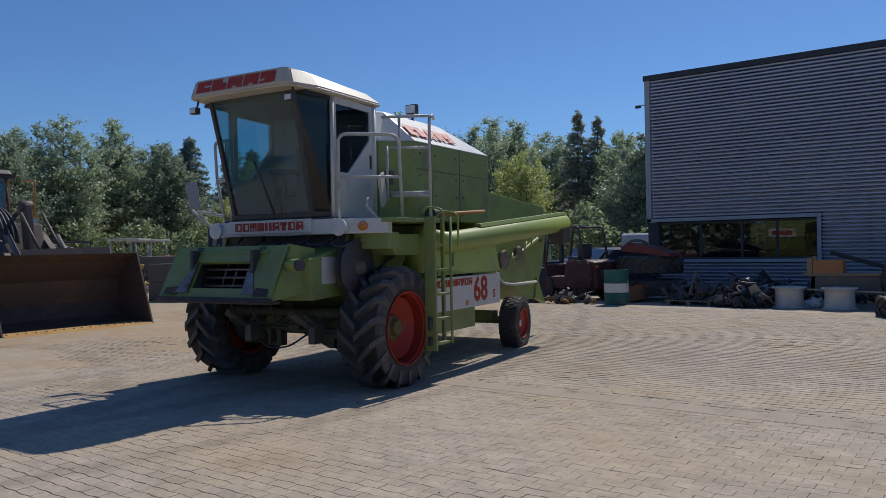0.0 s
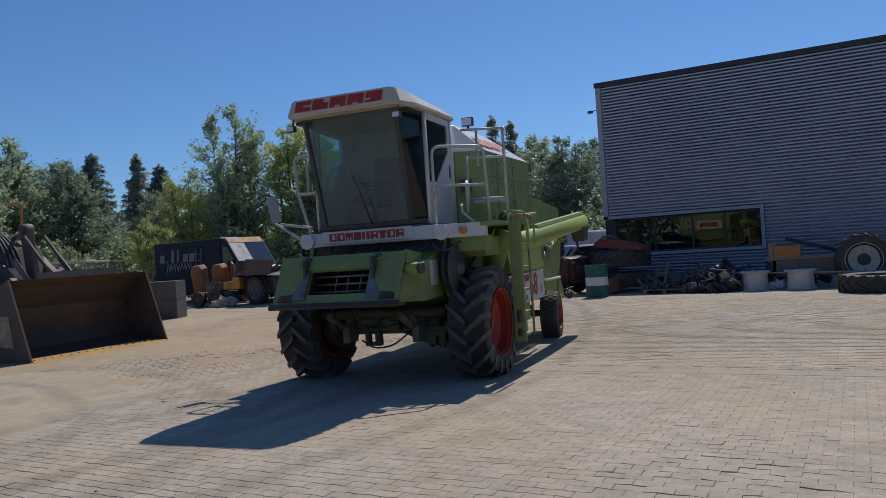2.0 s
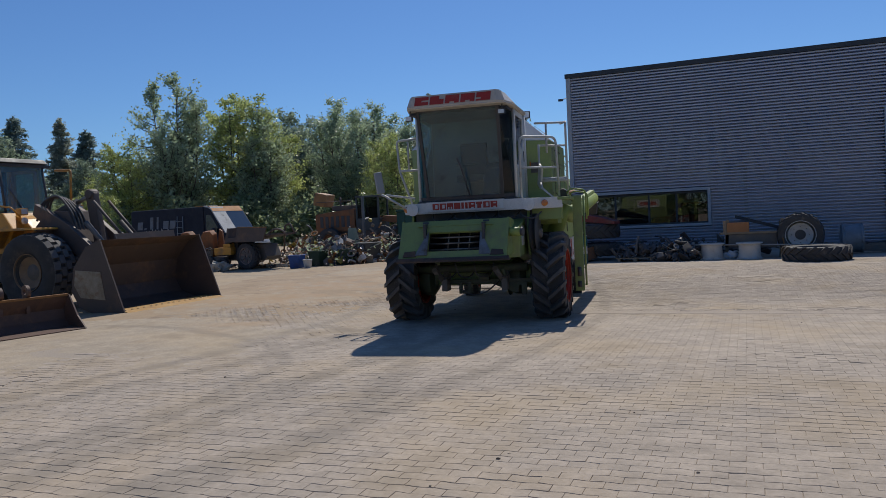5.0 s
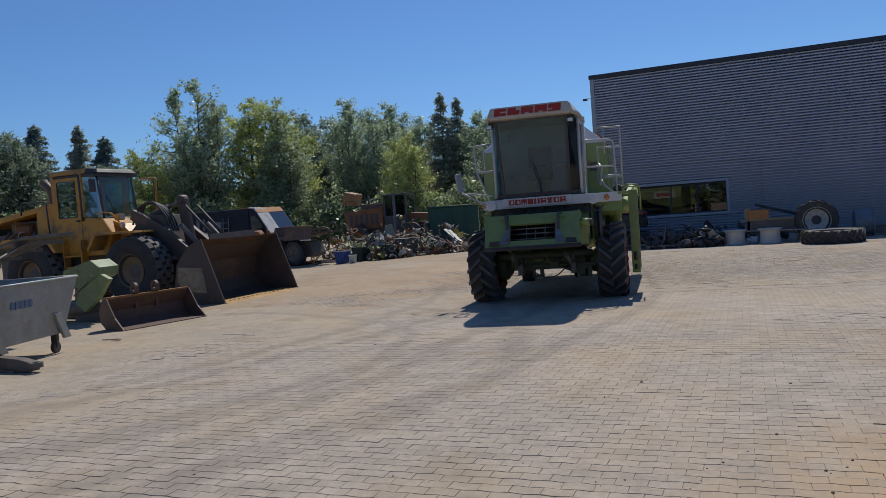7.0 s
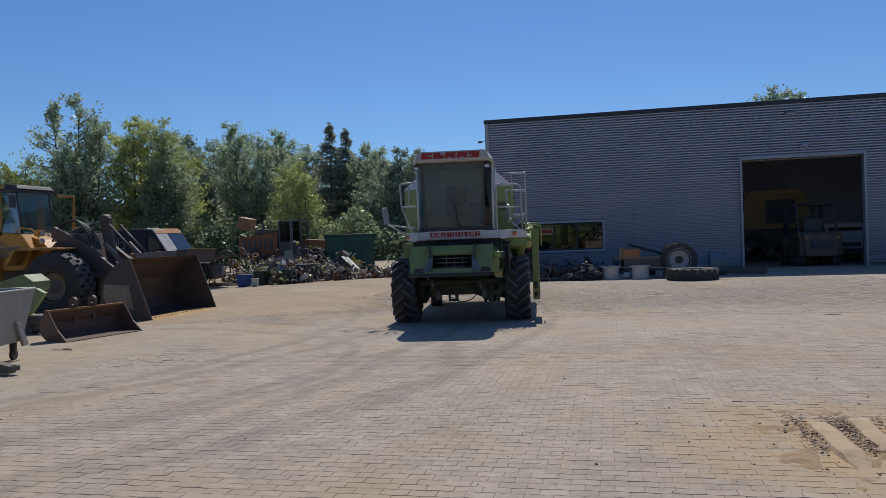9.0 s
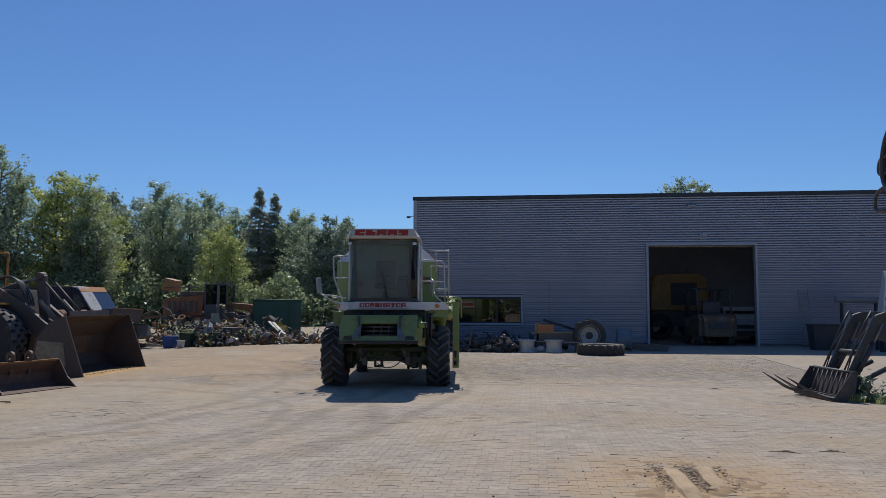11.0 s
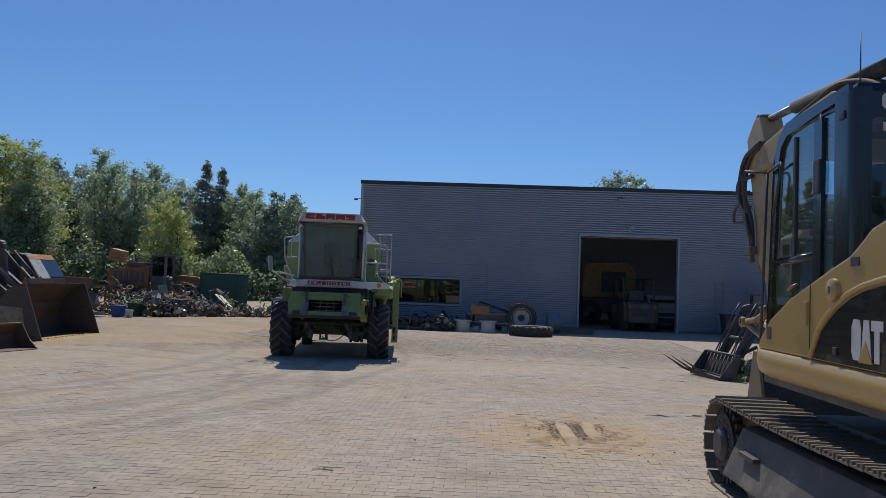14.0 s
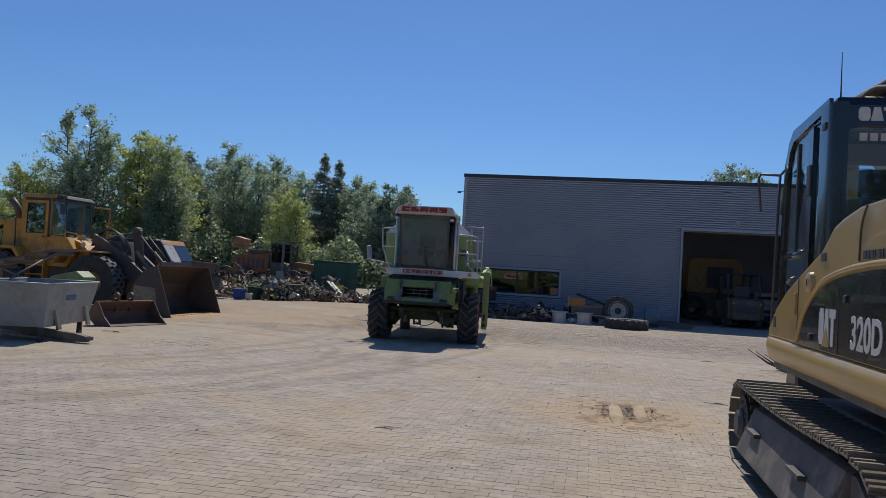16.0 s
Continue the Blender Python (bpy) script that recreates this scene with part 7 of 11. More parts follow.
# ---- tracked excavator ----
def excavator():
    gz = 0.08
    t = thing("tracked_excavator", pose(0.2, -8.0, gz), "yellow and black tracked excavator with a dusty finish", "excavator")
    P = builder(t)
    # tracks
    y0, y1, zc, r = -6.27, -9.85, 0.5, 0.40

    def run(s):
        """A point and heading on the track's loop, s metres along it."""
        L = y0 - y1
        loop = 2 * L + 2 * math.pi * r
        s %= loop
        if s < L:
            f = s / L
            return y0 - s, zc + r - 0.045 * math.sin(math.pi * f) + 0.03 * f, 0.0
        s -= L
        if s < math.pi * r:
            a = s / r
            return y1 - r * math.sin(a), zc + r * math.cos(a), a
        s -= math.pi * r
        if s < L:
            return y1 + s, zc - r, math.pi
        s -= L
        a = s / r
        return y0 + r * math.sin(a), zc - r * math.cos(a), math.pi + a
    shoe = bmesh.new()
    box(shoe, -0.3, 0.3, -0.085, 0.085, 0.0, 0.016)
    for y, h in ((-0.07, 0.035), (-0.01, 0.022), (0.06, 0.022)):
        box(shoe, -0.3, 0.3, y - 0.008, y + 0.012, 0.016, 0.016 + h)
    shoe_mesh = bpy.data.meshes.new("track_shoe")
    shoe.to_mesh(shoe_mesh)
    shoe.free()
    shoe_mesh.materials.append(material_once("worn track steel", (0.25, 0.215, 0.175), metal=0.2, dirt=(0.36, 0.3, 0.23), dirt_amount=0.5))
    loop = 2 * (y0 - y1) + 2 * math.pi * r
    count = 52
    for xc in (-1.0, 1.4):
        bm = bmesh.new()
        prism(bm, [(-6.35, 0.3), (-6.35, 0.62), (-6.7, 0.76), (-9.5, 0.76), (-9.8, 0.6), (-9.8, 0.3)], "x", xc - 0.16, xc + 0.16, 0.03)
        hull(bm, [(xc - 0.3, -6.75, 0.36), (xc + 0.1, -6.75, 0.36), (xc + 0.1, -9.4, 0.36), (xc - 0.3, -9.4, 0.36)], [(xc - 0.16, -6.8, 0.74), (xc + 0.1, -6.8, 0.74), (xc + 0.1, -9.4, 0.78), (xc - 0.16, -9.4, 0.78)], 0.02)
        tr = P("track_frame", bm, material_once("dusty dark frame", (0.12, 0.112, 0.105), dirt=(0.24, 0.205, 0.165), dirt_amount=0.5), "dark dusty track frame")
        P("step", box(bmesh.new(), xc - 0.33, xc - 0.22, -7.3, -6.95, 0.54, 0.58, 0.008), BLACK, "", tr)
        P("step", box(bmesh.new(), xc - 0.33, xc - 0.22, -8.8, -8.45, 0.54, 0.58, 0.008), BLACK, "", tr)
        gear = lathe(bmesh.new(), [(0, -0.06), (0.3, -0.06), (0.3, 0.06), (0, 0.06)], 40, "x", (xc - 0.18, y0, zc), closed=False)
        for k in range(21):
            a = 2 * math.pi * k / 21
            m = pose(xc - 0.18, y0, zc, math.degrees(a), 0, 0)
            prism(gear, [(-0.035, 0.28), (-0.018, 0.37), (0.018, 0.37), (0.035, 0.28)], "x", -0.035, 0.035, 0.0, m)
        P("track_cover", hull(bmesh.new(), [(xc - 0.36, -6.62, 0.3), (xc - 0.16, -6.62, 0.3), (xc - 0.16, -9.3, 0.3), (xc - 0.36, -9.3, 0.3)], [(xc - 0.21, -6.7, 0.74), (xc - 0.12, -6.7, 0.76), (xc - 0.12, -9.4, 0.79), (xc - 0.19, -9.4, 0.77)], 0.025), material_once("dusty dark frame", (0.035, 0.034, 0.034)), "dusty sloped track cover", tr)
        for k in range(2):
            y = -7.7 - 1.0 * k
            P("cover_slot", hull(bmesh.new(), [(xc - 0.265, y, 0.53), (xc - 0.265, y - 0.42, 0.53), (xc - 0.25, y - 0.42, 0.53), (xc - 0.25, y, 0.53)], [(xc - 0.238, y - 0.05, 0.61), (xc - 0.238, y - 0.37, 0.61), (xc - 0.225, y - 0.37, 0.61), (xc - 0.225, y - 0.05, 0.61)]), BLACK, "", tr)
        P("sprocket", gear, material_once("oily black sprocket", (0.035, 0.034, 0.034), dirt=(0.09, 0.075, 0.06), dirt_amount=0.4), "toothed drive sprocket", tr)
        for k in range(12):
            a = 2 * math.pi * k / 12
            P("sprocket_bolt", lathe(bmesh.new(), [(0, -0.02), (0.014, -0.018), (0.017, 0.0), (0, 0.0)], 6, "x", (xc - 0.24, y0 + 0.225 * math.sin(a), zc + 0.225 * math.cos(a)), closed=False), DARK, "", tr)
        P("final_drive", lathe(bmesh.new(), [(0, -0.18), (0.12, -0.18), (0.16, -0.14), (0.17, 0.0), (0, 0.0)], 26, "x", (xc - 0.12, y0, zc), closed=False), BLACK, "", tr)
        P("idler", lathe(bmesh.new(), [(0, -0.1), (0.34, -0.1), (0.36, 0), (0.34, 0.1), (0, 0.1)], 30, "x", (xc, y1, zc), closed=False), DARK, "", tr)
        for k in range(7):
            P("roller", lathe(bmesh.new(), [(0, -0.2), (0.1, -0.2), (0.1, 0.2), (0, 0.2)], 14, "x", (xc, -6.9 - 0.42 * k, 0.24), closed=False), DARK, "", tr)
        chain = bmesh.new()
        for k in range(count):
            y, z, a = run(loop * k / count)
            box(chain, xc - 0.09, xc + 0.09, -0.07, 0.07, -0.06, 0.0, 0, pose(0, y, z, math.degrees(a), 0, 0))
        P("track_chain", chain, DARK, "", tr)
        for k in range(count):
            y, z, a = run(loop * (k + 0.35) / count)
            ob = part_of("track_shoe", shoe_mesh, None, tr)
            ob.matrix_local = t.matrix_world.inverted() @ pose(xc, y, z, math.degrees(a), 0, 0)
    P("car_body", box(bmesh.new(), -0.75, 1.15, -9.0, -7.1, 0.5, 0.95, 0.05), DARK)
    P("slew_ring", lathe(bmesh.new(), [(0, 0.9), (0.65, 0.9), (0.68, 1.2), (0, 1.22)], 36, "z", (0.2, -8.05, 0), closed=False), DARK)
    P("deck", box(bmesh.new(), -1.1, 1.5, -11.6, -6.9, 1.18, 1.42, 0.02), material_once("dusty dark frame", (0.035, 0.034, 0.034)))
    # rounded yellow sill along the deck
    prof = [(-1.12, 1.24), (-1.17, 1.27), (-1.195, 1.36), (-1.185, 1.45), (-1.16, 1.475), (-1.1, 1.475), (-1.1, 1.24)]
    bm = bmesh.new()
    stations = [(-6.89, 0.3), (-6.895, 0.5), (-6.91, 0.68), (-6.94, 0.84), (-7.0, 0.95), (-7.1, 1.0), (-7.6, 1.0), (-9.0, 1.0), (-11.7, 1.0)]
    rings = []
    for y, k in stations:
        rings.append([bm.verts.new((-1.12 + (x + 1.12) * k, y, 1.475 + (z - 1.475) * k)) for x, z in prof])
    for a, b in zip(rings, rings[1:]):
        for i in range(len(prof)):
            bm.faces.new((a[i], a[(i + 1) % len(prof)], b[(i + 1) % len(prof)], b[i]))
    bm.faces.new(rings[0]), bm.faces.new(rings[-1])
    bmesh.ops.recalc_face_normals(bm, faces=bm.faces[:])
    P("side_sill", smooth(bm, 50), DIGGER_YELLOW, "rounded yellow sill with dust")
    # body side with the rising edge
    P("side_panel", prism(bmesh.new(), [(-6.93, 1.48), (-6.96, 1.55), (-7.2, 1.74), (-7.6, 1.92), (-7.94, 2.03), (-8.32, 2.15), (-8.56, 2.22), (-8.72, 2.31), (-8.84, 2.385), (-9.06, 2.44), (-9.4, 2.49), (-11.7, 2.54), (-11.7, 1.48)], "x", -1.165, -1.1, 0.015),
      DIGGER_YELLOW, "yellow side panel with a rising front edge")
    P("engine_hood", hull(bmesh.new(), [(-1.1, -8.5, 1.42), (1.5, -8.5, 1.42), (1.5, -11.7, 1.42), (-1.1, -11.7, 1.42)], [(-1.0, -9.0, 2.46), (1.4, -9.0, 2.46), (1.4, -11.6, 2.53), (-1.0, -11.6, 2.53)], 0.08), DIGGER_YELLOW, "yellow engine hood")
    P("counterweight", hull(bmesh.new(), [(-1.05, -11.6, 1.3), (1.45, -11.6, 1.3), (1.2, -12.3, 1.3), (-0.8, -12.3, 1.3)], [(-1.05, -11.6, 2.5), (1.45, -11.6, 2.5), (1.2, -12.3, 2.4), (-0.8, -12.3, 2.4)], 0.08), DIGGER_YELLOW)
    P("black_side_door", prism(bmesh.new(), [(-8.03, 1.49), (-8.07, 1.55), (-8.17, 1.69), (-8.3, 1.79), (-8.42, 1.86), (-8.58, 1.93), (-8.75, 1.98), (-9.0, 2.02), (-9.3, 2.05), (-9.7, 2.07), (-11.6, 2.09), (-11.6, 1.49)], "x", -1.175, -1.168), DIGGER_BLACK, "black swept side doors")
    lip = [(-7.99, 1.49), (-8.03, 1.56), (-8.13, 1.71), (-8.27, 1.82), (-8.41, 1.9), (-8.57, 1.97), (-8.75, 2.02), (-9.0, 2.06), (-9.3, 2.09), (-9.7, 2.11), (-11.6, 2.13)]
    P("door_lip", tube(bmesh.new(), [(-1.17, y, z) for y, z in lip], 0.022, 8), DIGGER_YELLOW)
    P("door_seam", box(bmesh.new(), -1.178, -1.174, -9.06, -9.05, 1.49, 1.97), BLACK)
    for y, z in ((-8.39, 1.57), (-9.2, 1.88)):
        bm = box(bmesh.new(), -1.19, -1.172, y - 0.03, y + 0.02, z - 0.025, z + 0.025, 0.008)
        P("door_latch", bm, BLACK)
    marks = ([(0.0, 0.05), (0.025, 0.0), (0.1, 0.0), (0.12, 0.05), (0.12, 0.215), (0.1, 0.265), (0.025, 0.265), (0.0, 0.215)], [(0.125, 0.0), (0.155, 0.265), (0.22, 0.265), (0.255, 0.0)],
             [(0.29, 0.0), (0.35, 0.0), (0.35, 0.2), (0.39, 0.2), (0.39, 0.265), (0.25, 0.265), (0.25, 0.2), (0.29, 0.2)])
    # the flank is read from the -x side, so the marks run towards -y
    m = Matrix.Translation((-1.176, -8.62, 1.535)) @ Matrix.Rotation(radians(-90), 4, "Z")
    for outline in marks:
        P("brand_mark", moved(prism(bmesh.new(), outline, "y", -0.004, 0.0), m), WHITE, "white block brand mark")
    P("brand_wedge", moved(prism(bmesh.new(), [(0.1, -0.01), (0.27, -0.01), (0.185, 0.13)], "y", -0.008, 0.0), m), DIGGER_YELLOW, "yellow wedge")
    me = Matrix.Translation((-1.176, -9.32, 1.56)) @ Matrix.Rotation(radians(-90), 4, "Z")
    word("model_number", "320D", 0.3, t.matrix_world.inverted() @ me, WHITE, t, 0.003, 0.85)
    bars = bmesh.new()
    for k, w in enumerate((0.05, 0.05, 0.05, 0.02, 0.05, 0.03, 0.05, 0.05)):
        box(bars, 0.062 * k, 0.062 * k + w, -0.006, 0, 0, 0.055)
    P("panel_print", moved(bars, Matrix.Translation((-1.17, -9.5, 2.14)) @ Matrix.Rotation(radians(-90), 4, "Z")), BLACK, "dark printed bars")
    P("small_plate", box(bmesh.new(), -1.172, -1.166, -8.69, -8.58, 2.15, 2.21), BLACK)
    P("round_cap", lathe(bmesh.new(), [(0, -0.04), (0.06, -0.04), (0.078, -0.028), (0.085, 0.0), (0, 0.0)], 26, "x", (-1.166, -8.35, 1.99), closed=False), DIGGER_YELLOW)
    P("cap_slot", box(bmesh.new(), -1.21, -1.205, -8.36, -8.345, 1.965, 2.015), BLACK)
    P("panel_seam", tube(bmesh.new(), [(-1.165, -9.52, 2.49), (-1.167, -9.46, 2.42), (-1.167, -9.42, 2.34), (-1.167, -9.41, 2.13)], 0.009, 6, 0.1), BLACK, "dark seam between the panels")
    P("hinge", box(bmesh.new(), -1.185, -1.16, -7.93, -7.87, 1.72, 1.9, 0.008), DIGGER_YELLOW)
    P("hinge_seam", box(bmesh.new(), -1.169, -1.163, -7.965, -7.955, 1.5, 2.03), BLACK)
    P("side_slot", box(bmesh.new(), -1.17, -1.15, -7.22, -7.12, 1.57, 1.68, 0.01), BLACK)
    # cab
    xl, xr = -1.105, -0.1
    side = [(-6.93, 1.45), (-7.02, 2.2), (-7.1, 3.1), (-7.17, 3.28), (-7.32, 3.38), (-8.3, 3.44), (-8.42, 3.4), (-8.45, 3.3), (-8.45, 1.45)]
    cab = None
    for x, e in ((xl + 0.03, xl - 0.005), (xr - 0.03, xr - 0.025)):
        fr = tube(bmesh.new(), [(x, -6.95, 1.45), (x, -7.06, 3.1), (x, -7.18, 3.28), (x, -7.35, 3.36), (x, -8.3, 3.4)], 0.035, 8)
        tube(fr, [(x, -7.9, 1.9), (x, -7.93, 3.36)], 0.03, 8)
        tube(fr, [(x, -7.04, 2.23), (x, -7.92, 2.25)], 0.035, 8)
        box(fr, x - 0.03, x + 0.03, -8.3, -6.95, 1.45, 1.56, 0.01)
        prism(fr, [(-7.08, 3.0), (-7.1, 3.12), (-7.17, 3.29), (-7.32, 3.39), (-8.4, 3.44), (-8.4, 3.36), (-7.9, 3.33), (-7.34, 3.28), (-7.22, 3.2), (-7.16, 3.0)], "x", e, e + 0.03)
        prism(fr, [(-6.94, 1.5), (-7.08, 3.02), (-7.17, 3.02), (-7.04, 1.6)], "x", e + 0.001, e + 0.029)
        prism(fr, [(-7.86, 1.98), (-7.86, 3.28), (-7.99, 3.29), (-7.99, 2.02)], "x", e + 0.001, e + 0.031)
        cab = P("cab_frame", fr, DIGGER_BLACK, "black cab side frame")
    bm = hull(bmesh.new(), [(xl, -8.46, 3.3), (xr, -8.46, 3.3), (xr, -7.2, 3.3), (xl, -7.2, 3.3)], [(xl + 0.05, -8.42, 3.45), (xr - 0.05, -8.42, 3.45), (xr - 0.05, -7.32, 3.4), (xl + 0.05, -7.32, 3.4)], 0.03)
    P("cab_roof", bm, DIGGER_BLACK, "black cab roof")
    P("roof_front", hull(bmesh.new(), [(xl + 0.02, -7.2, 3.26), (xr - 0.02, -7.2, 3.26), (xr - 0.02, -7.06, 3.12), (xl + 0.02, -7.06, 3.12)], [(xl + 0.04, -7.34, 3.42), (xr - 0.04, -7.34, 3.42), (xr - 0.04, -7.1, 3.32), (xl + 0.04, -7.1, 3.32)], 0.03), DIGGER_YELLOW, "", cab)
    for x, e in ((xl - 0.006, 1), (xr + 0.006, -1)):
        arc = [(x + e * 0.095 * (1 - math.cos(a)), -8.385 - 0.095 * math.sin(a)) for a in (math.pi / 12 * k for k in range(7))]
        P("corner_post", smooth(prism(bmesh.new(), [(x, -8.2)] + arc + [(x + e * 0.125, -8.48), (x + e * 0.125, -8.43), (x + e * 0.05, -8.38), (x + e * 0.05, -8.2)], "z", 1.45, 3.4), 40), DIGGER_BLACK, "wide rounded black corner post", cab)
    P("cab_back", box(bmesh.new(), xl + 0.115, xr - 0.115, -8.476, -8.42, 1.45, 2.5, 0.01), DIGGER_BLACK)
    P("cab_back_head", box(bmesh.new(), xl + 0.115, xr - 0.115, -8.476, -8.42, 3.2, 3.38, 0.01), DIGGER_BLACK)
    wx0, wx1 = xl + 0.105, xr - 0.105
    P("back_window", box(bmesh.new(), wx0, wx1, -8.452, -8.444, 2.49, 3.21), GLASS_REAR, "smoked rear window").visible_shadow = False
    for x, e in ((wx0, 1), (wx1, -1)):
        for z, f in ((2.49, 1), (3.21, -1)):
            P("window_corner", prism(bmesh.new(), [(x, z), (x + e * 0.1, z), (x + e * 0.055, z + f * 0.012), (x + e * 0.018, z + f * 0.04), (x, z + f * 0.1)], "y", -8.478, -8.43), DIGGER_BLACK)
    for outline in marks:
        P("back_mark", prism(bmesh.new(), [(-0.92 + 0.7 * u, 3.25 + 0.4 * v) for u, v in outline], "y", -8.478, -8.471), WHITE, "white block brand mark")
    bars = bmesh.new()
    for k in range(9):
        box(bars, -0.9 + 0.075 * k, -0.9 + 0.075 * k + 0.055, -8.456, -8.4525, 3.1, 3.16)
    P("back_print", bars, WHITE, "white printed bars")
    panes = [[(-7.05, 2.27), (-7.12, 3.08), (-7.22, 3.24), (-7.34, 3.29), (-7.87, 3.335), (-7.87, 2.29)], [(-7.97, 2.1), (-7.97, 3.3), (-8.2, 3.33), (-8.2, 2.2)], [(-6.98, 1.58), (-7.03, 2.2), (-7.87, 2.22), (-7.87, 2.02), (-7.6, 1.94), (-7.2, 1.76)]]
    for x in (xl + 0.02, xr - 0.025):
        for p in panes:
            P("side_glass", prism(bmesh.new(), p, "x", x, x + 0.006), GLASS_CAB if x < -0.5 else GLASS, "blue-tinted cab glass").visible_shadow = False
    P("sliding_bar", box(bmesh.new(), xl + 0.005, xl + 0.03, -7.5, -7.46, 2.27, 3.24), BLACK)
    P("windscreen", hull(bmesh.new(), [(xl + 0.07, -6.97, 1.6), (xr - 0.07, -6.97, 1.6), (xr - 0.07, -7.08, 3.1), (xl + 0.07, -7.08, 3.1)], [(xl + 0.07, -6.976, 1.6), (xr - 0.07, -6.976, 1.6), (xr - 0.07, -7.086, 3.1), (xl + 0.07, -7.086, 3.1)]), GLASS, "windscreen").visible_shadow = False
    P("pillar_cover", box(bmesh.new(), xl - 0.02, xl + 0.02, -7.98, -7.88, 2.72, 2.98, 0.012), BLACK)
    P("door_handle", tube(bmesh.new(), [(xl - 0.005, -7.5, 1.97), (xl - 0.04, -7.5, 1.99), (xl - 0.04, -7.6, 2.02), (xl - 0.005, -7.6, 2.04)], 0.012, 6), GREY_STEEL)
    bm = box(bmesh.new(), -0.85, -0.35, -7.95, -7.5, 1.75, 1.95, 0.05)
    box(bm, -0.85, -0.35, -8.05, -7.9, 1.95, 2.7, 0.05)
    box(bm, -0.75, -0.45, -8.05, -7.95, 2.7, 2.95, 0.05)
    P("driver_seat", bm, BLACK, "black operator seat")
    P("cab_floor", box(bmesh.new(), xl + 0.05, xr - 0.05, -8.4, -7.0, 1.45, 1.5), BLACK)
    P("front_rail", tube(bmesh.new(), [(xl - 0.03, -6.9, 1.5), (xl - 0.03, -7.0, 3.02)], 0.013, 8), BLACK)
    mir = P("mirror_arm", tube(bmesh.new(), [(xl - 0.03, -7.0, 3.02), (xl - 0.17, -6.84, 3.05), (xl - 0.19, -6.83, 3.01), (xl - 0.16, -6.84, 2.68)], 0.012, 6), BLACK)
    P("mirror_arm", tube(bmesh.new(), [(xl - 0.03, -7.0, 3.02), (xl - 0.03, -7.3, 3.06), (xl - 0.05, -7.34, 2.98), (xl - 0.06, -7.22, 2.62)], 0.012, 6), BLACK, "", mir)
    P("work_lamp", box(bmesh.new(), xl - 0.02, xl + 0.06, -8.36, -8.28, 3.2, 3.26, 0.01), BLACK)
    P("antenna", tube(bmesh.new(), [(-1.03, -8.4, 3.42), (-1.03, -8.4, 3.5), (-1.035, -8.41, 3.8)], [0.008, 0.003], 6), BLACK)
    # boom, stick, rams
    xb = 0.2

    def lean(bm):
        """Tips the upper end of the arm back towards the cab."""
        for v in bm.verts:
            k = max(0.0, v.co.z - 2.1) / 2.3 * max(0.0, min(1.0, (v.co.y + 6.0) / 2.5))
            v.co.y -= 0.36 * k
            v.co.z -= 0.1 * k
        return bm

    def A(name, bm, *rest):
        return P(name, lean(bm), *rest)

    def slab(outline, half):
        return prism(bmesh.new(), outline, "x", xb - half, xb + half, 0.03)
    A("boom", slab([(-7.3, 1.5), (-7.7, 1.9), (-7.3, 3.0), (-6.6, 3.8), (-5.7, 4.12), (-4.6, 4.08), (-3.5, 3.98), (-3.3, 3.8), (-3.5, 3.62), (-4.6, 3.65), (-5.5, 3.6), (-6.2, 3.2), (-6.8, 2.4), (-7.0, 1.5)], 0.22), ARM, "dirty yellow excavator boom")
    A("stick", slab([(-2.98, 4.46), (-2.72, 4.2), (-2.9, 3.75), (-3.3, 2.97), (-3.5, 2.4), (-3.82, 2.1), (-3.95, 1.5), (-4.12, 1.5), (-4.16, 2.1), (-4.28, 2.8), (-4.38, 3.5), (-4.0, 4.03), (-3.4, 4.05), (-3.15, 4.44)], 0.15), ARM, "dirty yellow excavator stick hanging down")
    A("stick_ram", tube(bmesh.new(), [(xb, -6.7, 4.16), (xb, -4.05, 4.36)], 0.085, 14), RUBBER)
    A("stick_rod", tube(bmesh.new(), [(xb, -4.2, 4.35), (xb, -3.02, 4.42)], 0.05, 10), GREY_STEEL, "bright ram rod")
    A("rod_eye", lathe(bmesh.new(), [(0, -0.14), (0.09, -0.14), (0.1, -0.1), (0.1, 0.1), (0.09, 0.14), (0, 0.14)], 16, "x", (xb, -3.06, 4.4), closed=False), DARK)
    A("bucket_ram", tube(bmesh.new(), [(xb, -2.85, 3.6), (xb, -3.35, 2.3)], 0.08, 12), DARK)
    A("bucket_rod", tube(bmesh.new(), [(xb, -3.33, 2.35), (xb, -3.62, 1.66)], 0.045, 10), material_once("blue rod sleeve", (0.04, 0.12, 0.4)), "blue sleeve on the ram rod")
    for dx, dy, low in ((-0.2, 0.0, 2.55), (-0.25, 0.07, 2.75), (-0.19, 0.12, 2.4), (0.2, 0.03, 2.5)):
        A("hose", tube(bmesh.new(), [(xb + dx, -3.55, 4.0), (xb + dx, -3.0 + dy, 3.92), (xb + dx, -2.88 + dy, 3.4), (xb + dx, -3.3 + dy, 3.0), (xb + dx, -3.42, low)], 0.03, 7, 0.3), BLACK)
    A("hose", tube(bmesh.new(), [(xb - 0.2, -3.0, 3.3), (xb - 0.24, -2.7, 3.22), (xb - 0.24, -2.68, 3.0), (xb - 0.2, -3.05, 2.98), (xb - 0.2, -3.2, 3.2)], 0.022, 7, 0.15), BLACK)
    A("hose", tube(bmesh.new(), [(xb - 0.2, -3.2, 3.62), (xb - 0.24, -2.78, 3.6), (xb - 0.24, -2.76, 3.42), (xb - 0.2, -3.1, 3.4)], 0.03, 7, 0.1), BLACK)
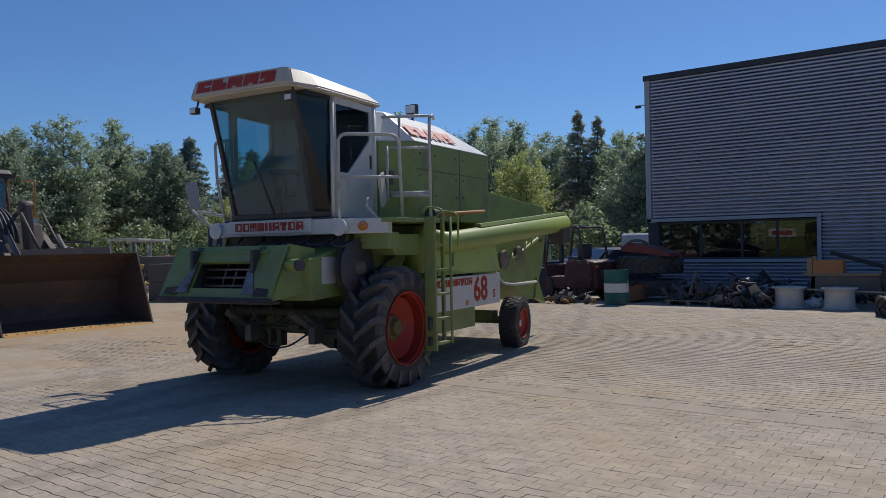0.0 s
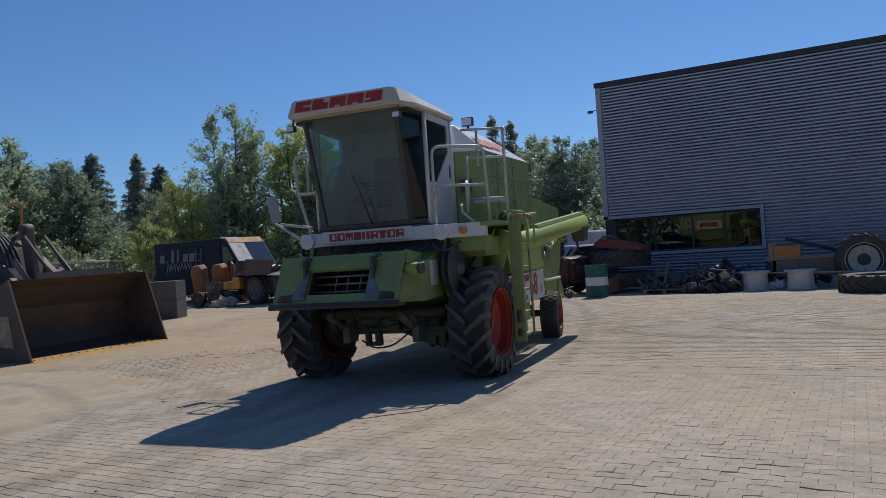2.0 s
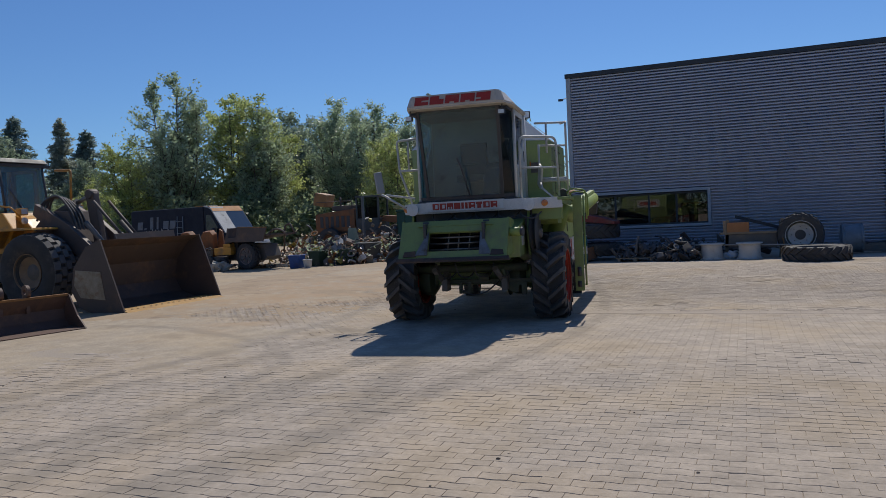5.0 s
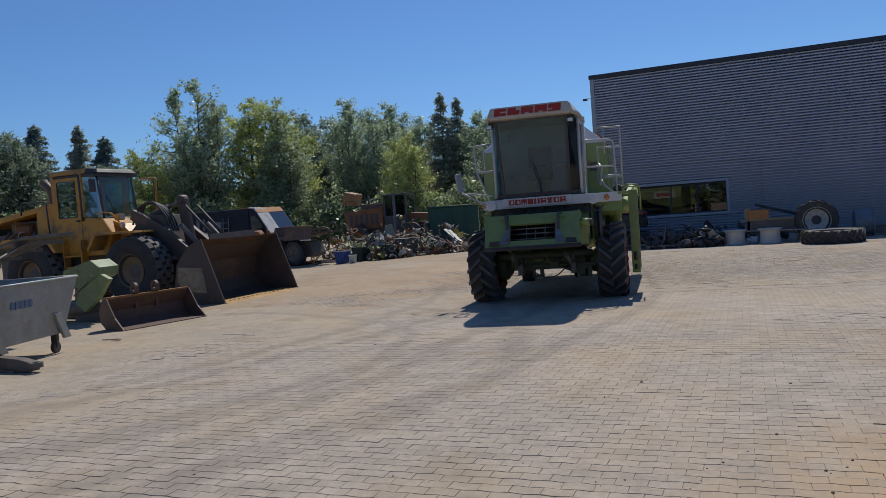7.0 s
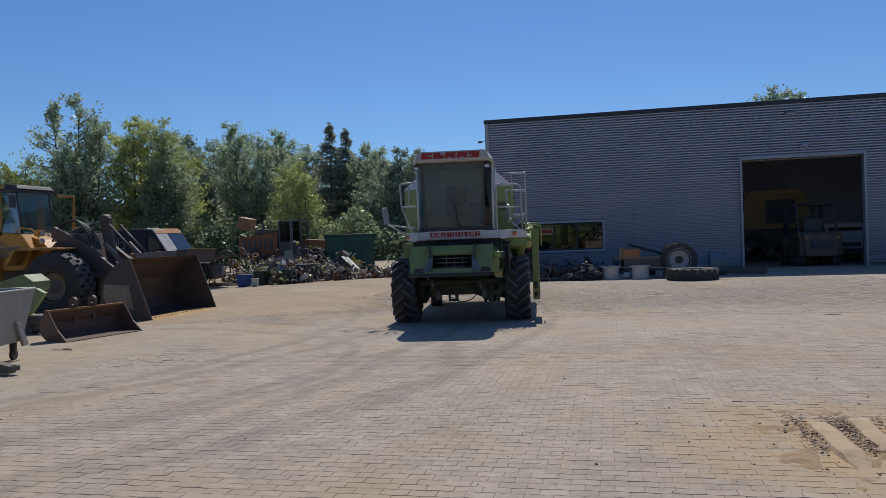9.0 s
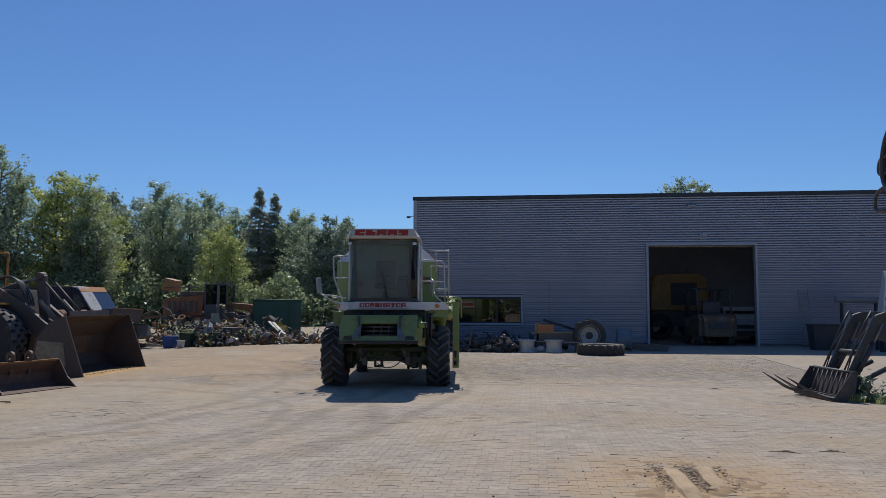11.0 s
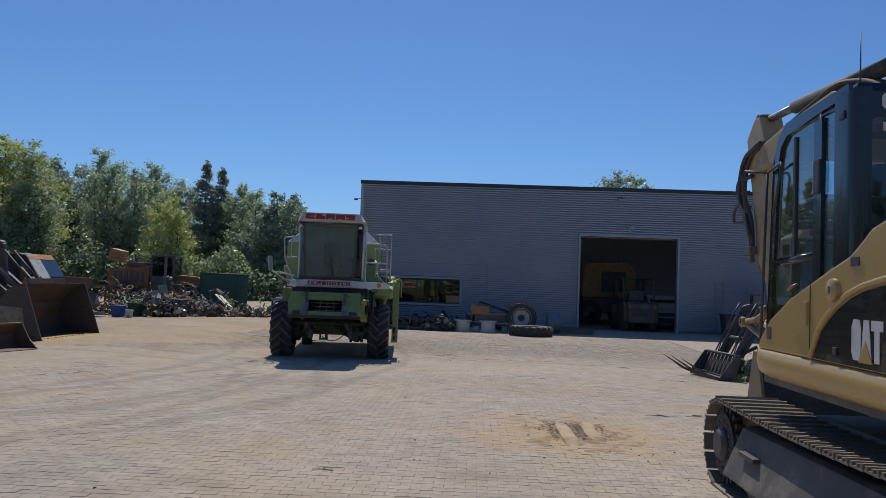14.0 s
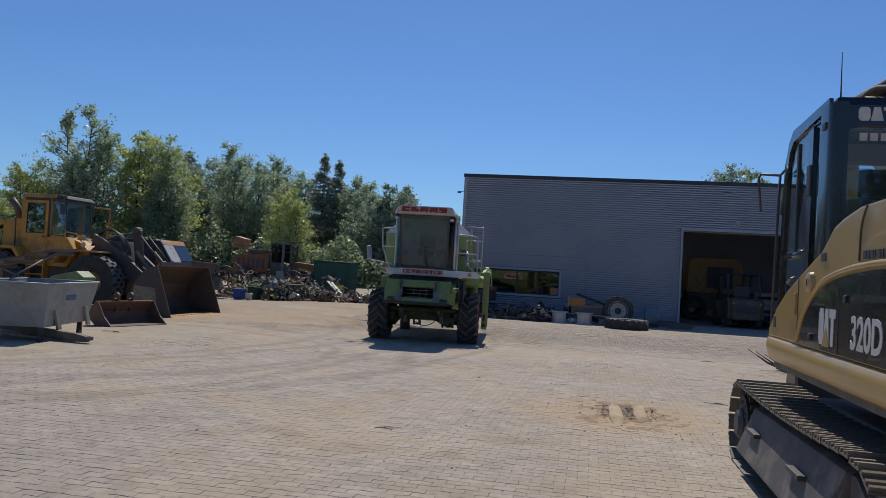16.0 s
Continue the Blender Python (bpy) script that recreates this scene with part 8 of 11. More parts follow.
    A("hose_clamp", box(bmesh.new(), xb - 0.27, xb - 0.17, -3.5, -3.3, 2.5, 2.62, 0.01), DARK)
    for dx in (-0.12, 0.0, 0.12):
        A("boom_hose", tube(bmesh.new(), [(xb + dx, -7.2, 3.5), (xb + dx, -6.4, 4.05), (xb + dx, -5.6, 4.24), (xb + dx, -4.7, 4.16), (xb + dx, -3.9, 4.08)], 0.025, 7, 0.3), RUBBER)
    link = A("bucket_link", tube(bmesh.new(), [(xb - 0.14, -3.12, 1.58), (xb - 0.14, -3.5, 1.62), (xb - 0.14, -3.9, 1.74)], 0.045, 10), ARM, "dirty yellow bucket link")
    A("bucket_link", tube(bmesh.new(), [(xb + 0.14, -3.12, 1.58), (xb + 0.14, -3.5, 1.62), (xb + 0.14, -3.9, 1.74)], 0.045, 10), ARM)
    for y, z in ((-3.12, 1.58), (-3.9, 1.74)):
        A("link_pin", tube(bmesh.new(), [(xb - 0.22, y, z), (xb + 0.22, y, z)], 0.035, 12), DARK, "", link)
        A("pin_boss", lathe(bmesh.new(), [(0, -0.03), (0.065, -0.03), (0.07, 0), (0.065, 0.03), (0, 0.03)], 16, "x", (xb - 0.19, y, z), closed=False), ARM, "", link)
    for dx in (-0.12, 0.12):
        A("hitch_bar", tube(bmesh.new(), [(xb + dx, -3.15, 1.55), (xb + dx, -3.9, 1.36), (xb + dx, -4.62, 1.3)], 0.05, 8), ARM)
    A("quick_hitch", slab([(-4.0, 1.55), (-4.14, 1.55), (-4.72, 1.36), (-4.8, 1.24), (-4.5, 1.2), (-4.05, 1.36)], 0.16), ARM)
    # bucket: two cheeks, a dark back shell towards the machine, a front plate and a floor
    steel = material_once("dull bucket steel", (0.3, 0.235, 0.135), dirt=(0.2, 0.17, 0.13), dirt_amount=0.5)
    dark_steel = material_once("worn dark bucket back", (0.055, 0.055, 0.055), metal=0.3, dirt=(0.1, 0.085, 0.065), dirt_amount=0.3)
    cheek = [(-4.9, 1.3), (-4.76, 1.3), (-4.6, 0.75), (-4.42, 0.4), (-4.45, 0.08), (-5.0, 0.02), (-5.2, 0.3), (-5.07, 0.75)]
    x0, x1 = -0.43, 0.76
    P("bucket_cheek", prism(bmesh.new(), cheek, "x", x0, x0 + 0.035, 0.006), steel, "dusty yellow bucket cheek")
    P("bucket_cheek", prism(bmesh.new(), cheek, "x", x1 - 0.035, x1, 0.006), steel)
    back = [(-4.9, 1.3), (-5.07, 0.75), (-5.2, 0.3), (-5.0, 0.02)]
    P("bucket_back", prism(bmesh.new(), back + [(y + 0.05, z + 0.01) for y, z in back[::-1]], "x", x0 + 0.035, x1 - 0.035), dark_steel, "dark worn bucket back")
    front = [(-4.74, 1.3), (-4.58, 0.75), (-4.4, 0.4), (-4.43, 0.08)]
    P("bucket_front", prism(bmesh.new(), front + [(y - 0.04, z) for y, z in front[::-1]], "x", x0 + 0.035, x1 - 0.035), steel)
    P("bucket_floor", box(bmesh.new(), x0 + 0.035, x1 - 0.035, -5.0, -4.45, 0.02, 0.07), dark_steel)
    P("bucket_lip", tube(bmesh.new(), [(x0, -4.9, 1.3), (x1, -4.9, 1.3)], 0.03, 8), steel)
    for k in range(5):
        x = x0 + 0.1 + 0.25 * k
        P("bucket_tooth", prism(bmesh.new(), [(-4.46, 0.02), (-4.46, 0.1), (-4.18, 0.03), (-4.18, 0.0)], "x", x - 0.05, x + 0.05, 0.006), steel)
    return t


excavator()


# ---- clutter along the hall wall ----
def barrel(x, y):
    t = thing("oil_drum", pose(x, y, ground_z(x, y)), "dented green oil drum with a white band", "drum")
    r, h = 0.31, 0.9
    prof = [(0, 0.02), (r, 0.0), (r, h * 0.32), (r + 0.012, h * 0.335), (r, h * 0.35), (r, h * 0.65), (r + 0.012, h * 0.665), (r, h * 0.68), (r, h), (r - 0.02, h), (r - 0.02, h - 0.05), (0, h - 0.05)]
    part("body", lathe(bmesh.new(), prof, 28, "z", closed=False), material_once("teal drum paint", (0.02, 0.14, 0.12)), t)
    part("white_band", lathe(bmesh.new(), [(r + 0.003, h * 0.36), (r + 0.004, h * 0.62), (r, h * 0.62), (r, h * 0.36)], 28, "z"), WHITE, t, "torn white painted band")


barrel(-8.22, 18.4)


def stacked_tyres():
    for k, (x, y, z, rx, rz, r, w) in enumerate(((-7.9, 20.3, 0.36, 4, 0, 0.86, 0.42), (-8.05, 20.35, 0.98, -8, 20, 0.9, 0.46))):
        t = thing("tractor_tyre", pose(x, y, ground_z(x, y) + z), "large black tractor tyre lying on a pile by the wall", "tyre", group="stacked tractor tyres")
        lugged_tyre("tread", t, pose(0, 0, 0, rx, 90, rz), r, w, 18, 0.05, RUBBER)
    t = thing("red_mudguard", pose(-7.85, 20.0, 1.28, 0, 6, -8), "red sheet metal mudguard lying on the tyre pile", "machine part")
    part("shell", prism(bmesh.new(), [(-0.75, 0.0), (-0.8, 0.12), (-0.5, 0.26), (0.2, 0.2), (0.7, 0.1), (0.72, 0.0)], "y", -0.35, 0.3, 0.03), material_once("dull mudguard red", (0.2, 0.035, 0.03)), t)
    part("hose_bundle", tube(bmesh.new(), [(-0.8, -0.2, 0.1), (-0.6, -0.1, 0.32), (-0.35, 0.0, 0.34), (-0.2, 0.1, 0.25)], 0.04, 8, 0.1), DARK, t)
    t = thing("rusty_rim", pose(-8.35, 19.5, ground_z(-8.35, 19.5), 0, 0, 20), "rusty red steel wheel rim on the ground", "rim")
    part("rim", moved(wheel_rim(bmesh.new(), 0.5, 0.4, 0.15), pose(0, 0, 0.22, 0, 78, 0)), ORANGE, t)


stacked_tyres()


def pallet(x, y, rz=0):
    t = thing("wooden_pallet", pose(x, y, ground_z(x, y), 0, 0, rz), "weathered wooden pallet on the paving", "pallet")
    for k in range(6):
        part("board", box(bmesh.new(), -0.6, 0.6, -0.4 + 0.14 * k, -0.3 + 0.14 * k, 0.1, 0.122, 0.003), WOOD, t)
    for x2 in (-0.55, -0.04, 0.47):
        part("block", box(bmesh.new(), x2, x2 + 0.1, -0.4, 0.42, 0.0, 0.1, 0.003), WOOD, t)


pallet(-6.5, 19.15, 3)


def scrap_heap(name, label, cx, cy, rx, ry, h, n, seed, mats, base=0.0):
    """Bent bars, plates, castings and drums thrown together; each piece is a mesh of its own under the heap."""
    rnd = random.Random(seed)
    t = thing(name, pose(cx, cy, ground_z(cx, cy) + base), label, "scrap")
    for k in range(int(n * 1.5)):
        a, d = rnd.uniform(0, 2 * math.pi), math.sqrt(rnd.random())
        x, y = math.cos(a) * d * rx, math.sin(a) * d * ry
        z = h * (1 - d * d) * rnd.random() ** 0.7 + 0.08
        m = pose(x, y, z, rnd.uniform(-60, 60), rnd.uniform(-60, 60), rnd.uniform(0, 360))
        mat = rnd.choice(mats)
        kind = rnd.randrange(6)
        s = rnd.uniform(0.28, 0.85)
        if kind == 0:
            bm = tube(bmesh.new(), [(-0.45 * s, 0, 0), (-0.1 * s, 0.1 * s, 0.05), (0.3 * s, 0.0, 0.1), (0.5 * s, -0.2 * s, 0)], 0.018 + 0.014 * rnd.random(), 7, 0.15)
            part("bent_bar", moved(bm, m), mat, t)
        elif kind == 1:
            bm = prism(bmesh.new(), [(-0.3, -0.2), (0.25, -0.25), (0.32, 0.1), (0.05, 0.24), (-0.28, 0.15)], "z", -0.012, 0.012, 0.004)
            part("plate", moved(bm, m @ Matrix.Scale(s, 4)), mat, t)
        elif kind == 2:
            bm = lathe(bmesh.new(), [(0, -0.12), (0.14, -0.12), (0.17, -0.05), (0.12, 0.02), (0.12, 0.1), (0, 0.12)], 14, "z", closed=False)
            part("casting", moved(bm, m @ Matrix.Scale(s, 4)), mat, t)
        elif kind == 3:
            bm = box(bmesh.new(), -0.2, 0.2, -0.14, 0.14, -0.12, 0.12, 0.03)
            box(bm, -0.1, 0.1, -0.2, -0.1, -0.08, 0.06, 0.02)
            tube(bm, [(0.15, 0, 0.1), (0.3, 0, 0.16)], 0.05, 10)
            part("gear_housing", moved(bm, m @ Matrix.Scale(s, 4)), mat, t)
        elif kind == 4:
            bm = lathe(bmesh.new(), [(0.13, -0.03), (0.2, -0.03), (0.2, 0.03), (0.13, 0.03)], 18, "z")
            part("pulley", moved(bm, m @ Matrix.Scale(s, 4)), mat, t)
        else:
            bm = box(bmesh.new(), -0.5 * s, 0.5 * s, -0.03, 0.03, -0.04, 0.04, 0.006)
            part("beam", moved(bm, m), mat, t)
    return t


PALE_PART = material_once("pale oxidised castings", (0.32, 0.31, 0.29), metal=0.3)
scrap_heap("engine_parts_heap", "dark oily engine parts heaped on a pallet", -6.45, 19.3, 0.75, 0.5, 0.5, 36, 3, [BLACK, BLACK, DARK, BLACK], 0.12)
scrap_heap("axle_parts_heap", "dark axle and gearbox parts with pale fittings heaped by the wall", -5.15, 19.0, 0.72, 0.5, 0.55, 52, 8, [BLACK, DARK, BLACK, BLACK, PALE_PART, RUST])
scrap_heap("far_parts_heap", "dark machine parts leaning by the hall wall", -5.2, 20.6, 1.4, 0.6, 0.65, 40, 15, [BLACK, BLACK, RUST])
scrap_heap("back_parts_heap", "dark steel parts stacked below the window", -3.6, 20.8, 1.2, 0.5, 0.55, 30, 17, [BLACK, DARK, BLACK])


def long_pole():
    t = thing("long_pole", pose(-3.3, 18.95, 0.42, 0, 0.6, -3), "long pale pole resting across the rims", "pole")
    part("pole", tube(bmesh.new(), [(-2.4, 0.25, 0.02), (0, 0.1, 0.0), (2.6, -0.1, -0.02)], 0.022, 8), material_once("pale pole", (0.42, 0.40, 0.36)), t)


long_pole()


def white_rim(x, y):
    t = thing("white_rim", pose(x, y, ground_z(x, y)), "off-white steel wheel rim lying flat on the paving", "rim", group="white wheel rims")
    r = 0.335
    part("barrel", lathe(bmesh.new(), [(r + 0.04, 0.0), (r + 0.05, 0.025), (r, 0.05), (r - 0.02, 0.15), (r - 0.03, 0.4), (r, 0.45), (r + 0.05, 0.47), (r + 0.04, 0.5), (r - 0.03, 0.49), (r - 0.06, 0.38), (r - 0.06, 0.08), (r - 0.02, 0.0)], 36, "z"), TUB, t)
    part("disc", lathe(bmesh.new(), [(0.12, 0.25), (0.29, 0.21), (0.29, 0.19), (0.12, 0.23)], 30, "z"), TUB, t)
    return t


first = white_rim(-4.17, 19.0)
copy_thing(first, pose(-3.09, 18.9, ground_z(-3.09, 18.9), 0, 0, 40))

t = thing("plastic_bag", pose(-3.62, 19.0, ground_z(-3.62, 19.0)), "crumpled pale blue plastic bag on the ground", "bag")
bm = bmesh.new()
bmesh.ops.create_icosphere(bm, subdivisions=3, radius=0.2)
for v in bm.verts:
    v.co = Vector((v.co.x * 1.1, v.co.y * 0.7, max(0.0, v.co.z * 0.7 + 0.1))) * (1 + 0.45 * noise.noise(v.co * 9))
part("bag", bm, material_once("pale blue film", (0.45, 0.52, 0.6), rough=0.35), t)


def crate_stand():
    t = thing("timber_stand", pose(-2.85, 19.6, 0), "timber stand of posts and a board carrying a crate", "stand")
    part("board", box(bmesh.new(), -1.1, 0.75, -0.25, 0.25, 0.74, 0.80, 0.004), WOOD, t)
    for x in (-0.95, 0.6):
        part("post", box(bmesh.new(), x, x + 0.09, -0.2, -0.1, 0.0, 1.22 if x > 0 else 1.15, 0.004, pose(0, 0, 0, 0, 3, 0)), WOOD, t)
    part("dark_box", box(bmesh.new(), -0.95, 0.55, -0.2, 0.25, 0.3, 0.74, 0.02), DARK, t)
    c = thing("plywood_crate", pose(-3.4, 19.55, 0.80), "small orange-brown plywood crate on a timber stand", "crate")
    part("body", box(bmesh.new(), -0.32, 0.32, -0.2, 0.2, 0.0, 0.3, 0.006), CRATE, c)
    part("end_batten", box(bmesh.new(), -0.44, -0.33, -0.21, 0.21, 0.0, 0.36, 0.004), WOOD, c)
    b = thing("steel_beam", pose(-2.8, 20.3, 0.62, 0, 17, 0), "dark painted steel beam leaning on the stand", "beam")
    part("beam", box(bmesh.new(), -0.85, 0.9, -0.05, 0.05, 0.37, 0.47, 0.008), CAP, b)
    s = thing("pitch_bar", pose(-2.15, 19.1, 0), "thin rusty steel bar leaning on the stand", "bar")
    part("bar", tube(bmesh.new(), [(0.1, -0.25, -0.05), (-0.08, 0.3, 1.1)], 0.018, 7), RUST_BRIGHT, s)


crate_stand()


def standing_wheel():
    t = thing("tractor_wheel", pose(-1.66, 19.35, 0), "tractor wheel with a white rim standing against the wall", "wheel")
    m = pose(0, 0, 0.66, 0, 0, -90)
    lugged_tyre("tyre", t, m, 0.66, 0.42, 17, 0.04, RUBBER)
    part("rim", moved(wheel_rim(bmesh.new(), 0.41, 0.38, 0.16), m), TUB, t, "off-white dished rim")
    part("hub_hole", moved(lathe(bmesh.new(), [(0, 0.045), (0.15, 0.045), (0.15, 0.05), (0, 0.05)], 24, "x", closed=False), m), BLACK, t)
    part("stud", moved(bolts(bmesh.new(), 0.24, 0.04, 8, 0.016), m), RUST, t)
    t = thing("lying_tyre", pose(-1.36, 17.75, ground_z(-1.36, 17.75)), "black lugged tractor tyre lying flat on the paving", "tyre")
    lugged_tyre("tread", t, pose(0, 0, 0.2, 0, 90, 0), 0.9, 0.40, 19, 0.045, RUBBER)
    t = thing("blue_grey_drum", pose(-0.18, 20.2, 0), "blue-grey steel drum half standing behind the tyre", "drum")
    part("body", moved(lathe(bmesh.new(), [(0, 0), (0.44, 0), (0.44, 0.06), (0.42, 0.08), (0.42, 0.5), (0.44, 0.52), (0.44, 0.58), (0, 0.58)], 28, "z", closed=False), pose(-0.3, 0, 0.46, 0, 90, 0)), material_once("blue grey steel", (0.22, 0.27, 0.31), metal=0.3), t)


standing_wheel()

t = thing("scrap_strips", pose(0.75, 20.5, 0), "dark steel strips lying on the paving by the gate", "scrap")
for k in range(6):
    part("strip", box(bmesh.new(), -0.8, 0.8, -0.04, 0.04, 0.0, 0.05, 0.006, pose(0.05 * k, 0.12 * k - 0.3, 0.03 + 0.035 * k, 0, 3, -12 + 7 * k)), DARK, t)

for x, lean in ((8.05, 0), ):
    t = thing("aluminium_ladder", pose(x, 24.2, 0), "aluminium ladder leaning against the hall wall", "ladder")
    for dx in (0.0, 0.38):
        part("stile", tube(bmesh.new(), [(dx, -0.55, 0), (dx + 0.02, -0.02, 2.6)], 0.022, 6), GALV, t)
    for k in range(9):
        part("rung", tube(bmesh.new(), [(0.0, -0.5 + 0.055 * k, 0.25 + 0.27 * k), (0.38, -0.5 + 0.055 * k, 0.25 + 0.27 * k)], 0.014, 6), GALV, t)

t = thing("dark_bin", pose(8.42, 22.2, 0), "dark steel bin standing by the hall wall", "bin")
part("body", hull(bmesh.new(), [(-0.5, -0.35, 0), (0.5, -0.35, 0), (0.5, 0.35, 0), (-0.5, 0.35, 0)], [(-0.6, -0.4, 1.05), (0.6, -0.4, 1.05), (0.6, 0.4, 1.05), (-0.6, 0.4, 1.05)], 0.02), CAP, t)
part("lid", box(bmesh.new(), -0.64, 0.64, -0.44, 0.44, 1.05, 1.1, 0.01), CAP, t)
t = thing("pipe_rack", pose(10.2, 22.6, 0), "grey plastic pipe on a steel rack by the wall", "rack")
part("pipe", tube(bmesh.new(), [(-1.15, 0, 2.14), (0.75, 0, 2.1)], 0.14, 16), material_once("grey plastic pipe", (0.3, 0.3, 0.29)), t)
for x in (-0.9, 0.5):
    part("post", box(bmesh.new(), x - 0.04, x + 0.04, -0.1, 0.1, 0, 2.0, 0.005), CAP, t)


t = thing("white_seed_tank", pose(10.55, 21.0, 0), "white pointed tank with red markings behind the rack", "tank")
part("body", hull(bmesh.new(), [(-0.42, -0.3, 1.3), (0.42, -0.3, 1.3), (0.42, 0.3, 1.3), (-0.42, 0.3, 1.3)], [(-0.16, -0.15, 3.3), (0.2, -0.15, 3.3), (0.2, 0.15, 3.3), (-0.16, 0.15, 3.3)], 0.03), WHITE, t)
for x in (-0.32, 0.32):
    part("leg", box(bmesh.new(), x - 0.04, x + 0.04, -0.2, 0.2, 0.0, 1.3, 0.006), CAP, t)
for k, (z, w) in enumerate(((2.5, 0.36), (2.08, 0.5), (1.7, 0.56))):
    for j in range(4):
        part("marking", box(bmesh.new(), -w / 2 + w * j / 4, -w / 2 + w * j / 4 + w * 0.19, -0.31 + 0.078 * (z - 1.3), -0.298 + 0.078 * (z - 1.3), z, z + 0.15), RED, t)


def silage_grab():
    """Front-loader arms with a toothed manure fork, set down on the paving before a tractor."""
    gz = ground_z(2.3, 5.0)
    t = thing("front_loader_fork", pose(1.98, 5.06, gz, 0, 0, 6.3), "black front loader arms with a toothed manure fork on the ground", "loader fork")

    def P(name, bm, mat, label="", parent=None):
        return part(name, bm, mat, parent or t, label)
    fork = P("fork_beam", box(bmesh.new(), -0.05, 0.07, -0.86, 0.86, 0.02, 0.11, 0.012), BLACK, "black fork beam with tines")
    for k in range(9):
        y = -0.8 + 0.2 * k
        P("tine", tube(bmesh.new(), [(0.0, y, 0.06), (-0.3, y, 0.16), (-0.86 + 0.05 * (k % 3), y + 0.02 * (k % 2), 0.48)], [0.026, 0.007], 7, 0.12), BLACK, "black pointed tine", fork)
        P("rib", tube(bmesh.new(), [(0.02, y, 0.1), (0.22, y, 0.12), (0.4, y, 0.58)], 0.016, 6, 0.06), BLACK, "", fork)
    for y in (-0.88, 0.855):
        P("fork_side", prism(bmesh.new(), [(-0.04, 0.02), (-0.02, 0.12), (0.33, 0.62), (0.46, 0.6), (0.36, 0.03)], "y", y, y + 0.025, 0.004), BLACK, "", fork)
    P("fork_back", hull(bmesh.new(), [(0.26, -0.85, 0.03), (0.26, 0.85, 0.03), (0.29, 0.85, 0.03), (0.29, -0.85, 0.03)], [(0.42, -0.85, 0.58), (0.42, 0.85, 0.58), (0.45, 0.85, 0.58), (0.45, -0.85, 0.58)]), RUST, "dark rusty back plate", fork)
    P("top_bar", tube(bmesh.new(), [(0.42, -0.88, 0.6), (0.42, 0.88, 0.6)], 0.035, 8), BLACK, "", fork)
    for y in (-0.42, 0.46):
        arm = P("loader_arm", prism(bmesh.new(), [(0.4, 0.2), (0.42, 0.4), (0.98, 1.55), (1.1, 1.76), (1.28, 1.82), (2.5, 1.84), (2.5, 1.72), (1.3, 1.68), (1.16, 1.56), (0.62, 0.3), (0.58, 0.2)], "y", y - 0.05, y + 0.05, 0.012), BLACK, "black loader arm")
        P("parallel_bar", tube(bmesh.new(), [(0.44, y + 0.09, 0.55), (0.92, y + 0.09, 1.58), (1.08, y + 0.09, 1.84)], 0.02, 8), BLACK, "", arm)
        P("arm_ram", tube(bmesh.new(), [(0.68, y - 0.1, 0.62), (1.0, y - 0.1, 1.18)], 0.045, 10), BLACK, "", arm)
        P("ram_rod", tube(bmesh.new(), [(1.0, y - 0.1, 1.18), (1.2, y - 0.1, 1.6)], 0.02, 8), GREY_STEEL, "bright ram rod", arm)
        P("lower_ram", tube(bmesh.new(), [(0.62, y + 0.02, 0.32), (1.5, y + 0.02, 0.75)], 0.05, 10), BLACK, "", arm)
        P("arm_bracket", prism(bmesh.new(), [(1.0, 1.3), (1.35, 1.2), (1.5, 1.75), (1.1, 1.8)], "y", y + 0.055, y + 0.085, 0.006), BLACK, "", arm)
        P("knee_plate", prism(bmesh.new(), [(0.4, 0.12), (0.46, 0.5), (0.7, 0.52), (0.95, 0.3), (0.8, 0.08)], "y", y - 0.09, y - 0.055, 0.006), BLACK, "", arm)
        P("arm_print", box(bmesh.new(), -0.2, 0.2, -0.003, 0.0, -0.022, 0.022, 0, pose(0.84, y - 0.052, 0.98, 0, -64, 0)), PALE_PART, "pale printed strip", arm)
        P("hose", tube(bmesh.new(), [(0.5, y + 0.1, 0.5), (0.7, y + 0.16, 1.0), (1.0, y + 0.14, 1.5), (1.5, y + 0.1, 1.8)], 0.014, 6, 0.15), BLACK, "", arm)
    P("arm_cross", tube(bmesh.new(), [(0.78, -0.42, 0.98), (0.78, 0.46, 0.98)], 0.05, 12), BLACK)
    P("carrier", box(bmesh.new(), 0.42, 0.52, -0.5, 0.54, 0.25, 0.6, 0.012), BLACK)
    wd = np.random.default_rng(2)
    weeds = np.concatenate([wd.uniform((2.5, 4.15, -0.03), (3.6, 4.75, 0.1), (500, 3)), wd.normal((2.75, 4.4, 0.2), (0.06, 0.06, 0.13), (150, 3)), wd.normal((3.3, 4.3, 0.18), (0.14, 0.1, 0.12), (260, 3))])
    g = part_of("weeds", leaves_mesh("weeds", weeds, 0.045, 8, -0.6, 1.6), LEAF_MID)
    tagged(g, "green weeds growing through the paving", "weeds", kind="stuff")
    s = thing("white_block", pose(3.05, 4.55, ground_z(3.05, 4.55), 0, 0, 25), "pale concrete wedge on the ground among weeds", "block")
    part("wedge", prism(bmesh.new(), [(-0.3, 0), (-0.1, 0.12), (0.05, 0.12), (0.35, 0.03), (0.35, 0)], "y", -0.2, 0.2, 0.015), CONCRETE, s)


silage_grab()


